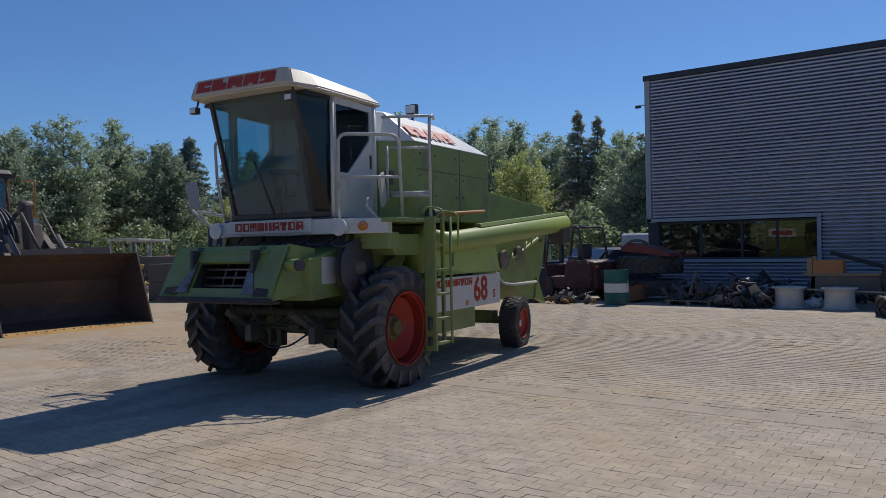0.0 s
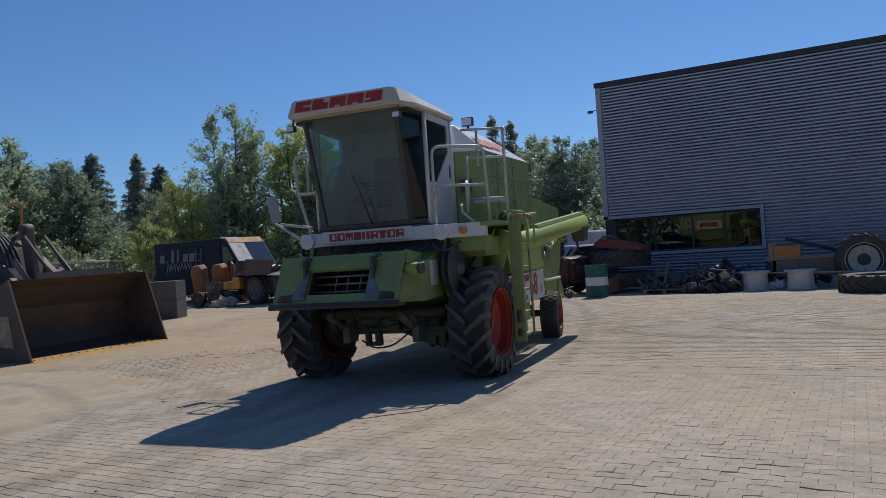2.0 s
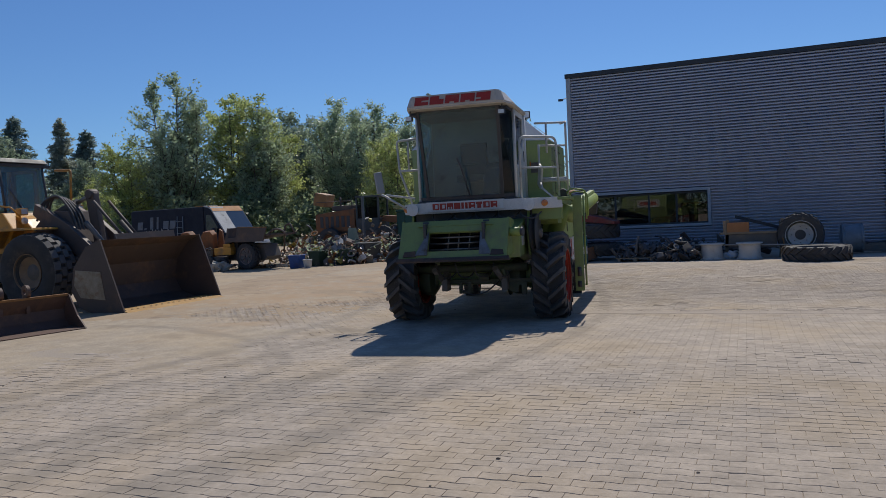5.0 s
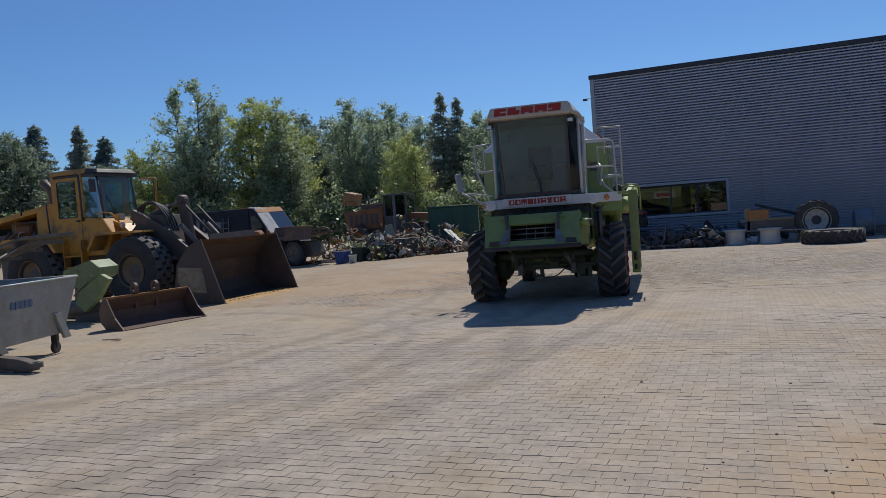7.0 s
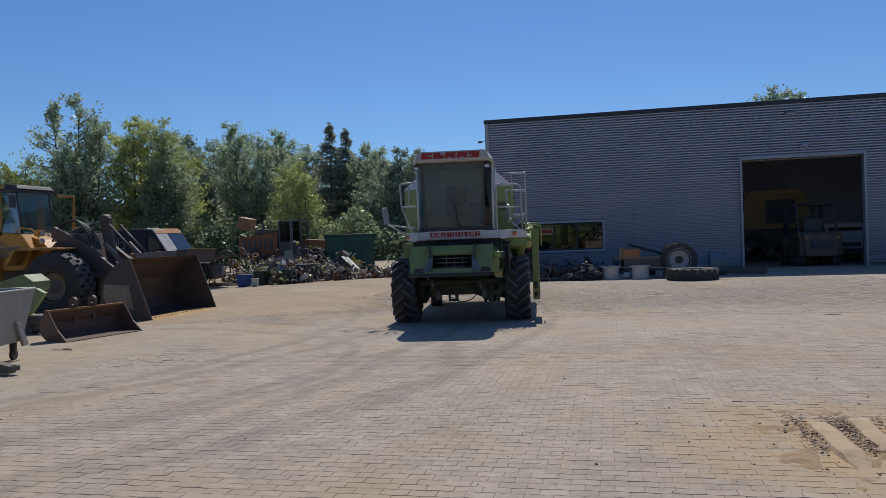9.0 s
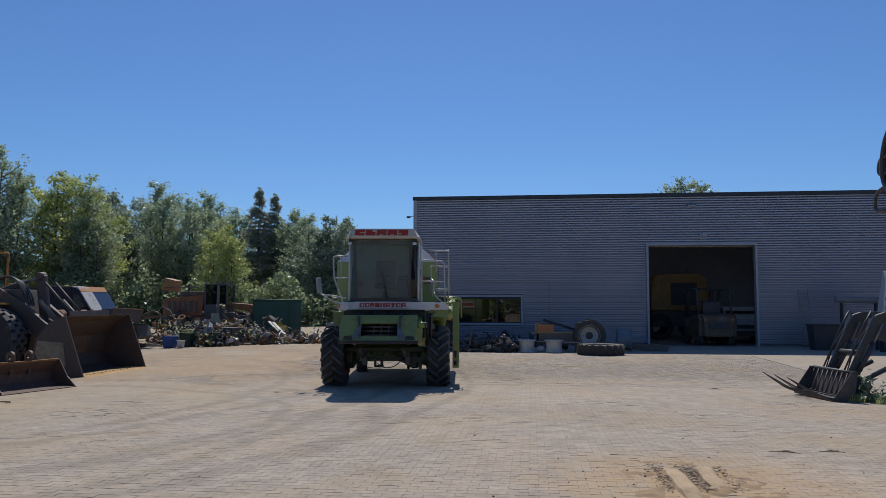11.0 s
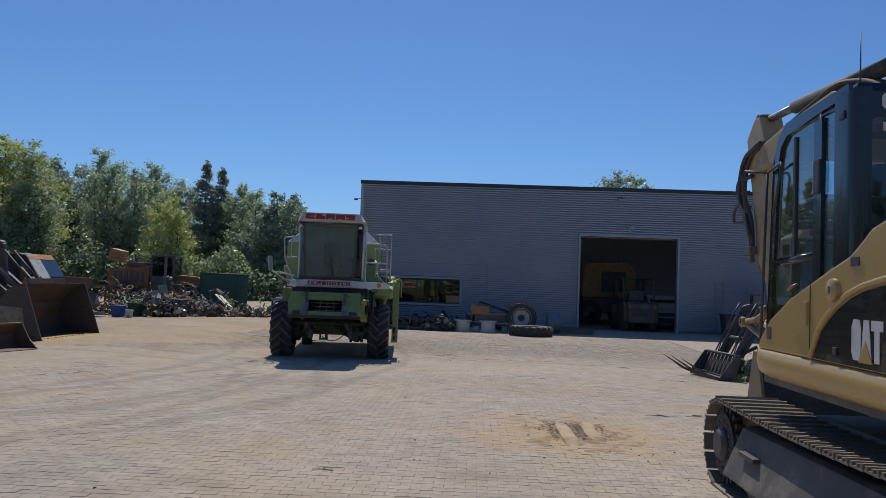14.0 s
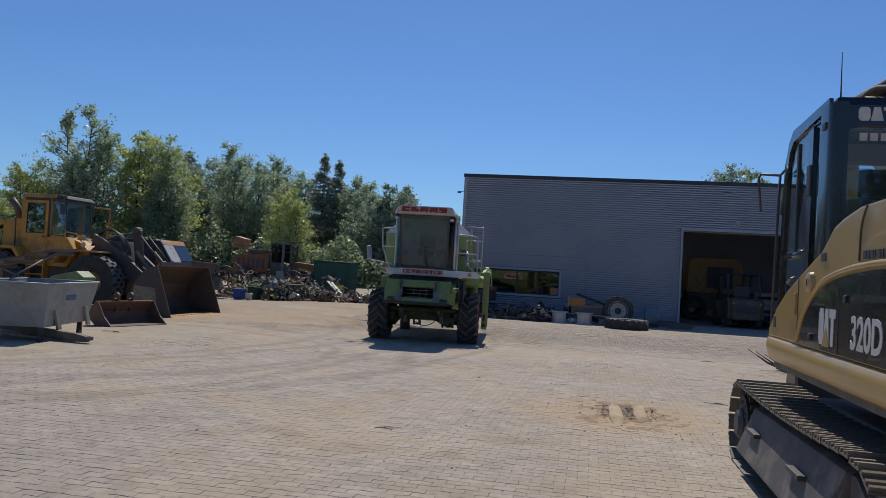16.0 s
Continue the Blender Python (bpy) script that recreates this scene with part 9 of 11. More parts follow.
# ---- behind the yard: vans, old machines, container, scrap ----
def car_wheel(bm_parent, x, y, z, r, w, P, axis_turn=90):
    m = pose(x, y, z, 0, 0, axis_turn)
    wh = P("wheel", moved(block_tyre(bmesh.new(), r, w, 24, 3, 0.012, 0.62), m), RUBBER)
    P("rim", moved(wheel_rim(bmesh.new(), r * 0.62, w * 0.9, 0.06), m), GREY_STEEL, "", wh)


def panel_van(name, m, label, body, front_mat, length=5.6, width=2.0, height=2.6, marks=False):
    """A delivery van along +x, its nose at x = length."""
    t = thing(name, m, label, "van")
    L, W, H = length, width / 2, height

    def P(n, bm, mat, lab="", parent=None):
        return part(n, bm, mat, parent or t, lab)
    P("body", prism(bmesh.new(), [(0.0, 0.35), (0.0, H - 0.08), (0.12, H), (L * 0.70, H), (L * 0.70, 0.35)], "y", -W, W, 0.06), body, "van box body")
    P("cab", prism(bmesh.new(), [(L * 0.70, 0.35), (L * 0.70, H - 0.03), (L * 0.76, H - 0.12), (L * 0.885, 1.42), (L * 0.985, 1.22), (L, 0.95), (L, 0.35)], "y", -W + 0.03, W - 0.03, 0.05), front_mat, "rounded van nose")
    P("windscreen", hull(bmesh.new(), [(L * 0.765 + 0.02, -W + 0.14, H - 0.18), (L * 0.765 + 0.02, W - 0.14, H - 0.18), (L * 0.883 + 0.02, W - 0.12, 1.46), (L * 0.883 + 0.02, -W + 0.12, 1.46)],
                            [(L * 0.765 + 0.035, -W + 0.14, H - 0.17), (L * 0.765 + 0.035, W - 0.14, H - 0.17), (L * 0.883 + 0.035, W - 0.12, 1.47), (L * 0.883 + 0.035, -W + 0.12, 1.47)]), GLASS_SHEEN)
    for s in (-1, 1):
        P("side_window", prism(bmesh.new(), [(L * 0.72, 1.5), (L * 0.72, H - 0.35), (L * 0.765, H - 0.4), (L * 0.85, 1.5)], "y", s * (W - 0.025) - 0.006, s * (W - 0.025) + 0.006), DIGGER_BLACK)
        P("headlamp", box(bmesh.new(), L - 0.14, L + 0.01, s * (W - 0.4) - 0.18, s * (W - 0.4) + 0.18, 0.85, 1.08, 0.03), LAMP_GLASS)
        P("mirror", box(bmesh.new(), L * 0.8, L * 0.8 + 0.08, s * (W + 0.14) - 0.1, s * (W + 0.14) + 0.1, 1.45, 1.75, 0.03), BLACK)
        for x in (L * 0.2, L * 0.82):
            car_wheel(None, x, s * (W - 0.12), 0.34, 0.34, 0.22, P, 90 * s)
    P("bumper", box(bmesh.new(), L - 0.06, L + 0.05, -W + 0.05, W - 0.05, 0.35, 0.62, 0.03), BLACK)
    P("grille", box(bmesh.new(), L - 0.01, L + 0.025, -0.5, 0.5, 0.72, 0.9, 0.01), BLACK)
    return t, P


GLASS_SHEEN = material("sky-lit van glass", (0.04, 0.05, 0.06), 0.06, scale=2, bump=0.0, coat=1.0)
van, P = panel_van("panel_van", pose(-30.05, 23.15, 0, 0, 0, -6), "dark blue panel van with pale lettering and a scuffed orange-white bonnet", NAVY, NAVY, 6.6, 2.1, 2.72)
P("roof_front", prism(bmesh.new(), [(4.62, 2.7), (4.9, 2.66), (5.8, 1.5), (5.86, 1.5), (4.98, 2.7), (4.62, 2.76)], "y", -1.0, -0.2, 0.01), material_once("scuffed white paint", (0.55, 0.55, 0.53)), "scuffed white roof front")
P("bonnet", prism(bmesh.new(), [(5.8, 1.4), (5.84, 1.46), (6.5, 1.27), (6.63, 0.98), (6.63, 0.66), (6.4, 0.66)], "y", -0.99, 0.99, 0.02), material_once("scuffed white paint", (0.55, 0.55, 0.53)), "scuffed white bonnet")
P("orange_flash", prism(bmesh.new(), [(4.1, 2.73), (4.1, 2.765), (4.95, 2.73), (5.14, 2.5), (5.1, 2.48), (4.9, 2.69)], "y", -0.98, 0.9), material_once("orange flash", (0.6, 0.22, 0.03)), "orange flash on the bonnet")
bars = bmesh.new()
for k, (w, h) in enumerate(((0.34, 0.36), (0.16, 0.08), (0.2, 0.56), (0.12, 0.56), (0.34, 0.36), (0.36, 0.36))):
    hull(bars, [(0.4 + 0.42 * k, -1.062, 1.82), (0.4 + 0.42 * k + w, -1.062, 1.82), (0.4 + 0.42 * k + w, -1.056, 1.82), (0.4 + 0.42 * k, -1.056, 1.82)],
         [(0.46 + 0.42 * k, -1.062, 1.82 + h), (0.46 + 0.42 * k + w, -1.062, 1.82 + h), (0.46 + 0.42 * k + w, -1.056, 1.82 + h), (0.46 + 0.42 * k, -1.056, 1.82 + h)])
P("side_lettering", bars, material_once("pale blue print", (0.22, 0.24, 0.26)), "pale lettering bars")
scrib = bmesh.new()
rnd = random.Random(4)
for k in range(9):
    x = 0.9 + 0.2 * k
    tube(scrib, [(x, -1.062, 1.35 + 0.2 * rnd.random()), (x + 0.1, -1.062, 1.75 + 0.1 * rnd.random()), (x + 0.2, -1.062, 1.4 + 0.15 * rnd.random())], 0.014, 5)
P("spray_scribble", scrib, TUB, "white sprayed scribble")
lad = bmesh.new()
for x in (3.0, 3.35):
    tube(lad, [(x, -1.15, 0.3), (x + 0.05, -1.08, 2.35)], 0.02, 6)
for k in range(7):
    tube(lad, [(3.02, -1.13, 0.5 + 0.27 * k), (3.37, -1.13, 0.5 + 0.27 * k)], 0.014, 6)
P("ladder", lad, GALV, "aluminium ladder against the van")
tagged(van, group="")

t = thing("concrete_block_wall", pose(-21.6, 14.9, 0, 0, 0, 22), "stacked grey concrete blocks beside the loader", "block wall")
# Concrete colour darkened here for the shade the blocks stand in.
for k in range(2):
    part("block", box(bmesh.new(), -1.2, 0.0, -0.35 + 0.0 * k, 0.35, 0.6 * k, 0.6 * k + 0.595, 0.02), material_once("shade-darkened concrete", (0.13, 0.125, 0.12)), t)
    part("block", box(bmesh.new(), 0.01, 0.7, -0.35, 0.35, 0.6 * k, 0.6 * k + 0.595, 0.02), material_once("shade-darkened concrete", (0.13, 0.125, 0.12)), t)


def skid_machine():
    """A low dark machine with an open blade and one pale spoked wheel, parked before the van."""
    t = thing("compact_loader", pose(-21.7, 20.3, 0, 0, 0, -8), "dark rusty compact loader with a raised shovel and chained wheel", "loader")
    m = pose(-0.15, -0.55, 0.55, 0, 0, -90)
    w = lugged_tyre("wheel", t, m, 0.55, 0.34, 16, 0.06, RUBBER)
    part("rim", moved(wheel_rim(bmesh.new(), 0.33, 0.34, 0.1), m), material_once("pinkish rust primer", (0.4, 0.3, 0.26), rough=0.8), w, "pale rusty rim")
    for k in range(6):
        part("rim_spoke", moved(moved(prism(bmesh.new(), [(0.07, 0.06), (0.16, 0.3), (-0.04, 0.31), (-0.02, 0.06)], "x", 0.09, 0.12), pose(0, 0, 0, 60 * k, 0, 0)), m), DARK, w)
    part("body", prism(bmesh.new(), [(-1.4, 0.35), (-1.4, 0.9), (-0.7, 1.05), (0.4, 1.0), (0.6, 0.5), (0.5, 0.35)], "y", -0.3, 0.6, 0.03), DARK, t)
    part("shovel", prism(bmesh.new(), [(-1.2, 1.08), (-1.0, 1.7), (-0.95, 1.7), (-1.0, 1.3), (1.3, 1.42), (1.3, 1.36), (-0.9, 1.12)], "y", -0.8, 0.8), RUST, t)
    part("front_plate", hull(bmesh.new(), [(-0.55, -0.85, 1.12), (0.95, -0.85, 1.12), (0.95, -0.8, 1.12), (-0.55, -0.8, 1.12)], [(-0.4, -0.85, 1.72), (1.15, -0.85, 1.66), (1.15, -0.8, 1.66), (-0.4, -0.8, 1.72)]), RUST, t)
    part("plate_lip", tube(bmesh.new(), [(-0.4, -0.83, 1.72), (1.15, -0.83, 1.66)], 0.025, 6), RUST_BRIGHT, t)
    part("grapple", tube(bmesh.new(), [(0.95, -0.7, 1.3), (1.35, -0.6, 1.6), (1.65, -0.5, 1.55), (1.8, -0.4, 1.3)], 0.04, 8, 0.15), RUST, t)
    part("engine_box", box(bmesh.new(), -1.4, -0.75, -0.5, 0.5, 0.4, 1.1, 0.03), BLACK, t)
    part("mast", tube(bmesh.new(), [(1.0, 0.3, 0.6), (1.1, 0.3, 1.7), (1.4, 0.3, 1.8), (1.6, 0.3, 1.4)], 0.035, 8, 0.2), RUST, t)


skid_machine()


def orange_backhoe():
    """The small orange digger before the van: post, seat box, yellow cowl."""
    t = thing("mini_digger", pose(-24.0, 19.8, 0, 0, 0, 10), "old orange mini digger with a yellow cowl", "digger")
    part("base", box(bmesh.new(), -0.9, 1.0, -0.4, 0.4, 0.35, 0.55, 0.03), DARK, t)
    for x in (-0.78, 0.18):
        part("seat_back", prism(bmesh.new(), [(-0.28, 0.0), (-0.3, 0.9), (-0.2, 1.08), (0.12, 1.1), (0.24, 0.95), (0.2, 0.0)], "y", -0.2, 0.2, 0.05, pose(x, 0.1, 0.55, 8, 0, 0)), ORANGE, t, "orange rounded cowl panel")
    part("boom", prism(bmesh.new(), [(0.35, 0.7), (0.5, 1.7), (0.62, 1.6), (0.72, 0.65)], "y", 0.2, 0.32, 0.02), ORANGE, t)
    part("cowl", box(bmesh.new(), 0.6, 1.35, -0.5, 0.05, 0.62, 0.92, 0.04), YELLOW, t, "yellow engine cowl")
    part("cowl_step", box(bmesh.new(), 1.0, 1.3, -0.48, 0.0, 0.92, 1.08, 0.03), YELLOW, t)
    part("engine", lathe(bmesh.new(), [(0, -0.3), (0.15, -0.3), (0.2, -0.2), (0.2, 0.1), (0.14, 0.16), (0.14, 0.3), (0, 0.3)], 16, "x", (0.1, -0.35, 0.72), closed=False), DARK, t)
    for k in range(5):
        part("engine_pipe", tube(bmesh.new(), [(-0.2 + 0.13 * k, -0.45, 0.6), (-0.15 + 0.13 * k, -0.5, 0.95 + 0.05 * (k % 3)), (0.1 + 0.1 * k, -0.4, 0.85)], 0.022, 7, 0.1), (GREY_STEEL, DARK, RUST_BRIGHT)[k % 3], t)
    for x, r in ((-0.55, 0.3), (0.25, 0.34), (0.95, 0.26)):
        w = part("wheel", moved(block_tyre(bmesh.new(), r, 0.24, 18, 3, 0.02, 0.5), pose(x, -0.5, r, 0, 0, -90)), RUBBER, t)
        part("rim", moved(wheel_rim(bmesh.new(), r * 0.5, 0.2, 0.06), pose(x, -0.5, r, 0, 0, -90)), ORANGE, w)
    g2 = thing("torn_plastic_sheet", pose(-22.9, 19.0, 0), "crumpled pale plastic sheet on the ground", "plastic sheet")
    bm = bmesh.new()
    bmesh.ops.create_icosphere(bm, subdivisions=3, radius=0.4)
    for v in bm.verts:
        v.co = Vector((v.co.x * 1.4, v.co.y * 0.8, max(0.0, v.co.z * 0.7 + 0.1))) * (1 + 0.5 * noise.noise(v.co * 5))
    part("sheet", bm, material_once("pale plastic", (0.5, 0.44, 0.34)), g2)


orange_backhoe()


def old_loader(name, m, label, col):
    """A worn out wheeled machine: frame, hood, four wheels, boxy cab and post."""
    t = thing(name, m, label, "loader")
    part("frame", box(bmesh.new(), -2.9, 2.6, -0.6, 0.6, 0.7, 1.2, 0.04), RUST, t)
    part("hood", prism(bmesh.new(), [(-2.9, 1.2), (-2.9, 2.25), (-0.4, 2.5), (-0.4, 1.2)], "y", -0.75, 0.75, 0.05), col, t)
    part("hood_top", box(bmesh.new(), -1.9, -0.5, -0.6, 0.6, 2.4, 2.7, 0.05), RUST, t)
    for x in (-1.9, 1.5):
        for y in (-1.0, 1.0):
            w = part("wheel", moved(block_tyre(bmesh.new(), 0.72, 0.45, 20, 3, 0.04, 0.45), pose(x, y, 0.72, 0, 0, -90 if y < 0 else 90)), RUBBER, t)
            part("rim", moved(wheel_rim(bmesh.new(), 0.33, 0.4, 0.1), pose(x, y, 0.72, 0, 0, -90 if y < 0 else 90)), ORANGE, w)
    grey = material_once("faded grey blue cab", (0.075, 0.085, 0.085))
    for x in (-0.25, 1.1):
        for y in (-0.7, 0.7):
            part("cab_post", box(bmesh.new(), x - 0.05, x + 0.05, y - 0.05, y + 0.05, 1.9, 3.1, 0.01), grey, t)
    part("cab_roof", box(bmesh.new(), -0.32, 1.2, -0.78, 0.78, 3.1, 3.2, 0.02), grey, t)
    part("cab_body", box(bmesh.new(), -0.3, 1.15, -0.76, 0.76, 1.2, 1.9, 0.02), grey, t)
    for y in (-0.72, 0.72):
        part("cab_glass", box(bmesh.new(), -0.2, 1.05, y - 0.005, y + 0.005, 1.9, 3.1), GLASS_DARK, t).visible_shadow = False
    part("front_glass", box(bmesh.new(), 1.095, 1.105, -0.65, 0.65, 1.9, 3.1), GLASS, t).visible_shadow = False
    part("arm", prism(bmesh.new(), [(1.2, 1.7), (1.3, 2.0), (2.6, 1.9), (3.4, 1.0), (3.2, 0.8), (2.3, 1.5)], "y", -0.5, 0.5, 0.03), col, t)
    part("rear_box", box(bmesh.new(), -3.7, -2.95, -0.6, 0.6, 2.0, 2.75, 0.05, pose(0, 0, 0, 0, 14, 0)), material_once("pale worn orange", (0.4, 0.2, 0.07)), t)
    for k in range(6):
        part("louvre", box(bmesh.new(), -2.6 + 0.34 * k, -2.4 + 0.34 * k, -0.77, -0.75, 1.45, 2.1, 0.01), BLACK, t)
    part("exhaust", tube(bmesh.new(), [(-1.4, -0.4, 2.4), (-1.4, -0.4, 3.2)], 0.06, 10), RUST, t)
    part("hand_rail", tube(bmesh.new(), [(-2.8, -0.8, 2.5), (-2.8, -0.8, 2.95), (-0.5, -0.8, 2.95), (-0.5, -0.8, 2.5)], 0.025, 6, 0.05), RUST, t)
    return t


old_loader("old_wheel_loader", pose(-23.9, 34.0, 0, 0, 0, 4), "worn-out orange wheel loader with a faded boxy cab", ORANGE)
t = thing("scrap_post", pose(-21.4, 28.9, 0), "grey steel post standing in the scrap", "post")
part("post", box(bmesh.new(), -0.06, 0.06, -0.06, 0.06, 0, 3.0, 0.01), material_once("grey post", (0.16, 0.17, 0.17)), t)


def skip_container():
    t = thing("skip_container", pose(-18.8, 27.5, 0, 0, 0, -71.4), "dark green roll-off steel container with a rail along its top", "container")
    L, W, H = 5.6, 2.5, 2.12
    bm = bmesh.new()
    for args in ((-L, 0, 0, 0.05), (-L, 0, W - 0.05, W), ):
        box(bm, args[0], args[1], args[2], args[3], 0.15, H)
    box(bm, -L, -L + 0.05, 0.05, W - 0.05, 0.15, H)
    box(bm, -0.05, 0, 0.05, W - 0.05, 0.15, H)
    box(bm, -L, 0, 0, W, 0.1, 0.15)
    part("body", bm, TEAL, t)
    part("top_rail", tube(bmesh.new(), [(-L, -0.03, H), (0.03, -0.03, H), (0.03, W + 0.03, H), (-L, W + 0.03, H), (-L, -0.03, H)], 0.06, 6), TEAL, t)
    for k in range(7):
        part("rib", box(bmesh.new(), -L + 0.3 + 0.83 * k, -L + 0.4 + 0.83 * k, -0.07, 0.0, 0.15, H - 0.05, 0.012), TEAL, t)
    for k in range(3):
        part("end_rib", box(bmesh.new(), 0.0, 0.07, 0.2 + 0.85 * k, 0.32 + 0.85 * k, 0.15, H - 0.05, 0.012), TEAL, t)


skip_container()


def scrap_bins():
    rnd = random.Random(9)
    cols = {"blue_bin": ((0.03, 0.09, 0.3), "small blue plastic bin in the scrap row"), "green_bin": ((0.025, 0.06, 0.035), "dark green wheelie bin filled with scrap"),
            "grey_bin": ((0.09, 0.09, 0.088), "grey steel scrap bin"), "white_bucket": ((0.6, 0.6, 0.57), "white plastic bucket by the scrap row")}
    for k, (name, x, y, w, h) in enumerate((("blue_bin", -19.7, 19.85, 0.34, 0.5), ("white_bucket", -19.15, 19.75, 0.17, 0.32), ("green_bin", -19.35, 20.9, 0.4, 0.6), ("green_bin", -18.4, 21.3, 0.42, 0.62),
                                            ("grey_bin", -18.1, 22.6, 0.7, 0.8), ("grey_bin", -19.9, 23.4, 0.8, 0.85))):
        col, label = cols[name]
        t = thing(name, pose(x, y, 0, 0, 0, rnd.uniform(-15, 15)), label, "bin")
        n = 16 if name == "white_bucket" else 4
        lo = [(math.cos(2 * math.pi * (i + 0.5) / n) * w * 0.82, math.sin(2 * math.pi * (i + 0.5) / n) * w * 0.82, 0) for i in range(n)]
        hi = [(x2 * 1.25, y2 * 1.25, h) for x2, y2, _ in lo]
        part("body", hull(bmesh.new(), lo, hi, 0.015), material_once(name + " plastic", col), t)
        part("rim", tube(bmesh.new(), hi + [hi[0]], 0.02, 6), material_once(name + " plastic", col), t)


scrap_bins()
BROWN_SCRAP = material_once("dusty brown scrap", (0.27, 0.19, 0.135), dirt=(0.36, 0.28, 0.2), dirt_amount=0.4)
JUNK = [DARK, RUST, BLACK, BROWN_SCRAP, DARK, RUST_BRIGHT, GREY_STEEL, BROWN_SCRAP, PALE_PART, ORANGE, material_once("yellow scrap", (0.5, 0.38, 0.06)), WOOD, TUB, BROWN_SCRAP]
for k, (x, y, rx, ry, h, n) in enumerate(((-18.8, 21.6, 1.4, 0.9, 1.2, 90), (-20.6, 22.4, 1.4, 1.0, 1.3, 60), (-17.2, 23.6, 1.5, 0.8, 0.8, 76), (-16.0, 25.4, 1.3, 0.7, 0.45, 34), (-19.2, 25.0, 1.6, 1.2, 1.2, 44),
                                         (-22.6, 26.0, 2.0, 1.2, 1.6, 50), (-14.6, 26.3, 1.4, 0.6, 0.3, 36), (-21.6, 29.6, 2.0, 1.2, 1.8, 44),
                                         (-17.8, 26.6, 1.8, 1.0, 1.2, 46), (-15.4, 24.4, 1.6, 0.5, 0.18, 48), (-24.4, 22.6, 1.6, 1.0, 1.3, 34), (-19.6, 27.6, 1.5, 1.0, 1.7, 34))):
    scrap_heap("scrap_heap", "mixed rusty scrap metal, boards and castings heaped at the yard's edge", x, y, rx, ry, h, n, 30 + k, JUNK)


def foot_debris():
    """Splintered boards, rags, sheet and rubble lying in a strip along the foot of the scrap row."""
    rnd = random.Random(52)
    line = [Vector(p) for p in ((-24.2, 21.6), (-22.0, 20.7), (-20.4, 21.2), (-18.6, 21.6), (-17.2, 23.0), (-15.7, 24.6), (-13.6, 25.4))]
    for name, label, colour, n, big in (("pale_rubble", "pale broken boards and rubble strewn before the scrap row", (0.55, 0.5, 0.42), 150, 0.16), ("rusty_rubble", "rusty offcuts strewn before the scrap row", (0.3, 0.15, 0.08), 130, 0.14),
                                        ("dark_rubble", "dark broken parts strewn before the scrap row", (0.12, 0.1, 0.085), 130, 0.15), ("wood_rubble", "splintered weathered wood strewn before the scrap row", (0.4, 0.31, 0.2), 90, 0.3)):
        bm = bmesh.new()
        for _ in range(n):
            k = rnd.randrange(len(line) - 1)
            p = line[k].lerp(line[k + 1], rnd.random())
            x, y = p.x + rnd.gauss(0, 0.3), p.y + rnd.gauss(0.15, 0.3)
            L, w, h = big * rnd.uniform(0.3, 1.6), 0.02 + 0.07 * rnd.random(), 0.01 + 0.06 * rnd.random()
            prism(bm, [(-L, -w), (L * rnd.uniform(0.6, 1), -w * 0.7), (L, w), (-L * rnd.uniform(0.5, 1), w * rnd.uniform(0.6, 1.3))], "z", -h, h, 0, pose(x, y, ground_z(x, y) + h * 0.6 + 0.02, rnd.uniform(-12, 12), rnd.uniform(-14, 14), rnd.uniform(0, 360)))
        tagged(part(name, bm, material_once(name.replace("_", " "), colour, rough=0.9, dirt=(0.3, 0.24, 0.17), dirt_amount=0.4)), label, "rubble", kind="stuff")


foot_debris()
for x, y, z, rz, ry, L in ((-16.7, 25.6, 0.5, -38, 28, 2.2), (-16.4, 25.3, 0.45, -40, 28, 2.2), (-18.1, 22.3, 0.45, 10, -22, 1.9)):
    t = thing("pale_plank", pose(x, y, z, 0, ry, rz), "pale green-grey plank leaning on the scrap", "plank")
    part("plank", box(bmesh.new(), -L / 2, L / 2, -0.09, 0.09, -0.02, 0.02, 0.004), material_once("pale plank", (0.42, 0.45, 0.38)), t)
t = thing("green_sheet", pose(-19.5, 24.3, 0.0, 0, 0, 30), "pale green metal sheet standing upright in the scrap", "sheet")
part("sheet", prism(bmesh.new(), [(-0.35, 0.0), (-0.25, 1.45), (0.1, 1.45), (0.45, 0.0)], "y", -0.02, 0.02, 0.004), material_once("pale green sheet", (0.36, 0.4, 0.29)), t)
for x, y, r in ((-18.9, 29.2, 0.6), (-17.9, 29.6, 0.62), (-19.9, 29.5, 0.58)):
    t = thing("scrap_tyre", pose(x, y, 0), "grey dusty tyre standing in the scrap row", "tyre", group="tyres in the scrap row")
    part("tread", moved(block_tyre(bmesh.new(), r, 0.4, 22, 3, 0.03, 0.55), pose(0, 0, r, 0, 0, -60)), RUBBER, t)
t = thing("drainage_plate", pose(-16.6, 24.3, 0.0, 0, 0, 30), "flat pale sheets lying before the scrap row", "sheet")
part("sheet", prism(bmesh.new(), [(-2.2, -0.3), (-2.0, 0.2), (1.9, 0.5), (2.1, 0.1)], "z", 0.0, 0.02), PALE_PART, t)


g = part_of("scrap_row_weeds", leaves_mesh("weeds", np.concatenate([np.random.default_rng(k).normal((x, y, 0.45), (0.4, 0.3, 0.3), (70, 3)).clip((-99, -99, 0.02), (99, 99, 1.05))
            for k, (x, y) in enumerate(((-19.0, 21.0), (-18.2, 21.9), (-19.8, 22.3), (-17.4, 23.1), (-20.6, 21.4), (-15.0, 27.0), (-13.4, 27.6)))]), 0.07, 5, -0.3, 1.5), LEAF_MID)
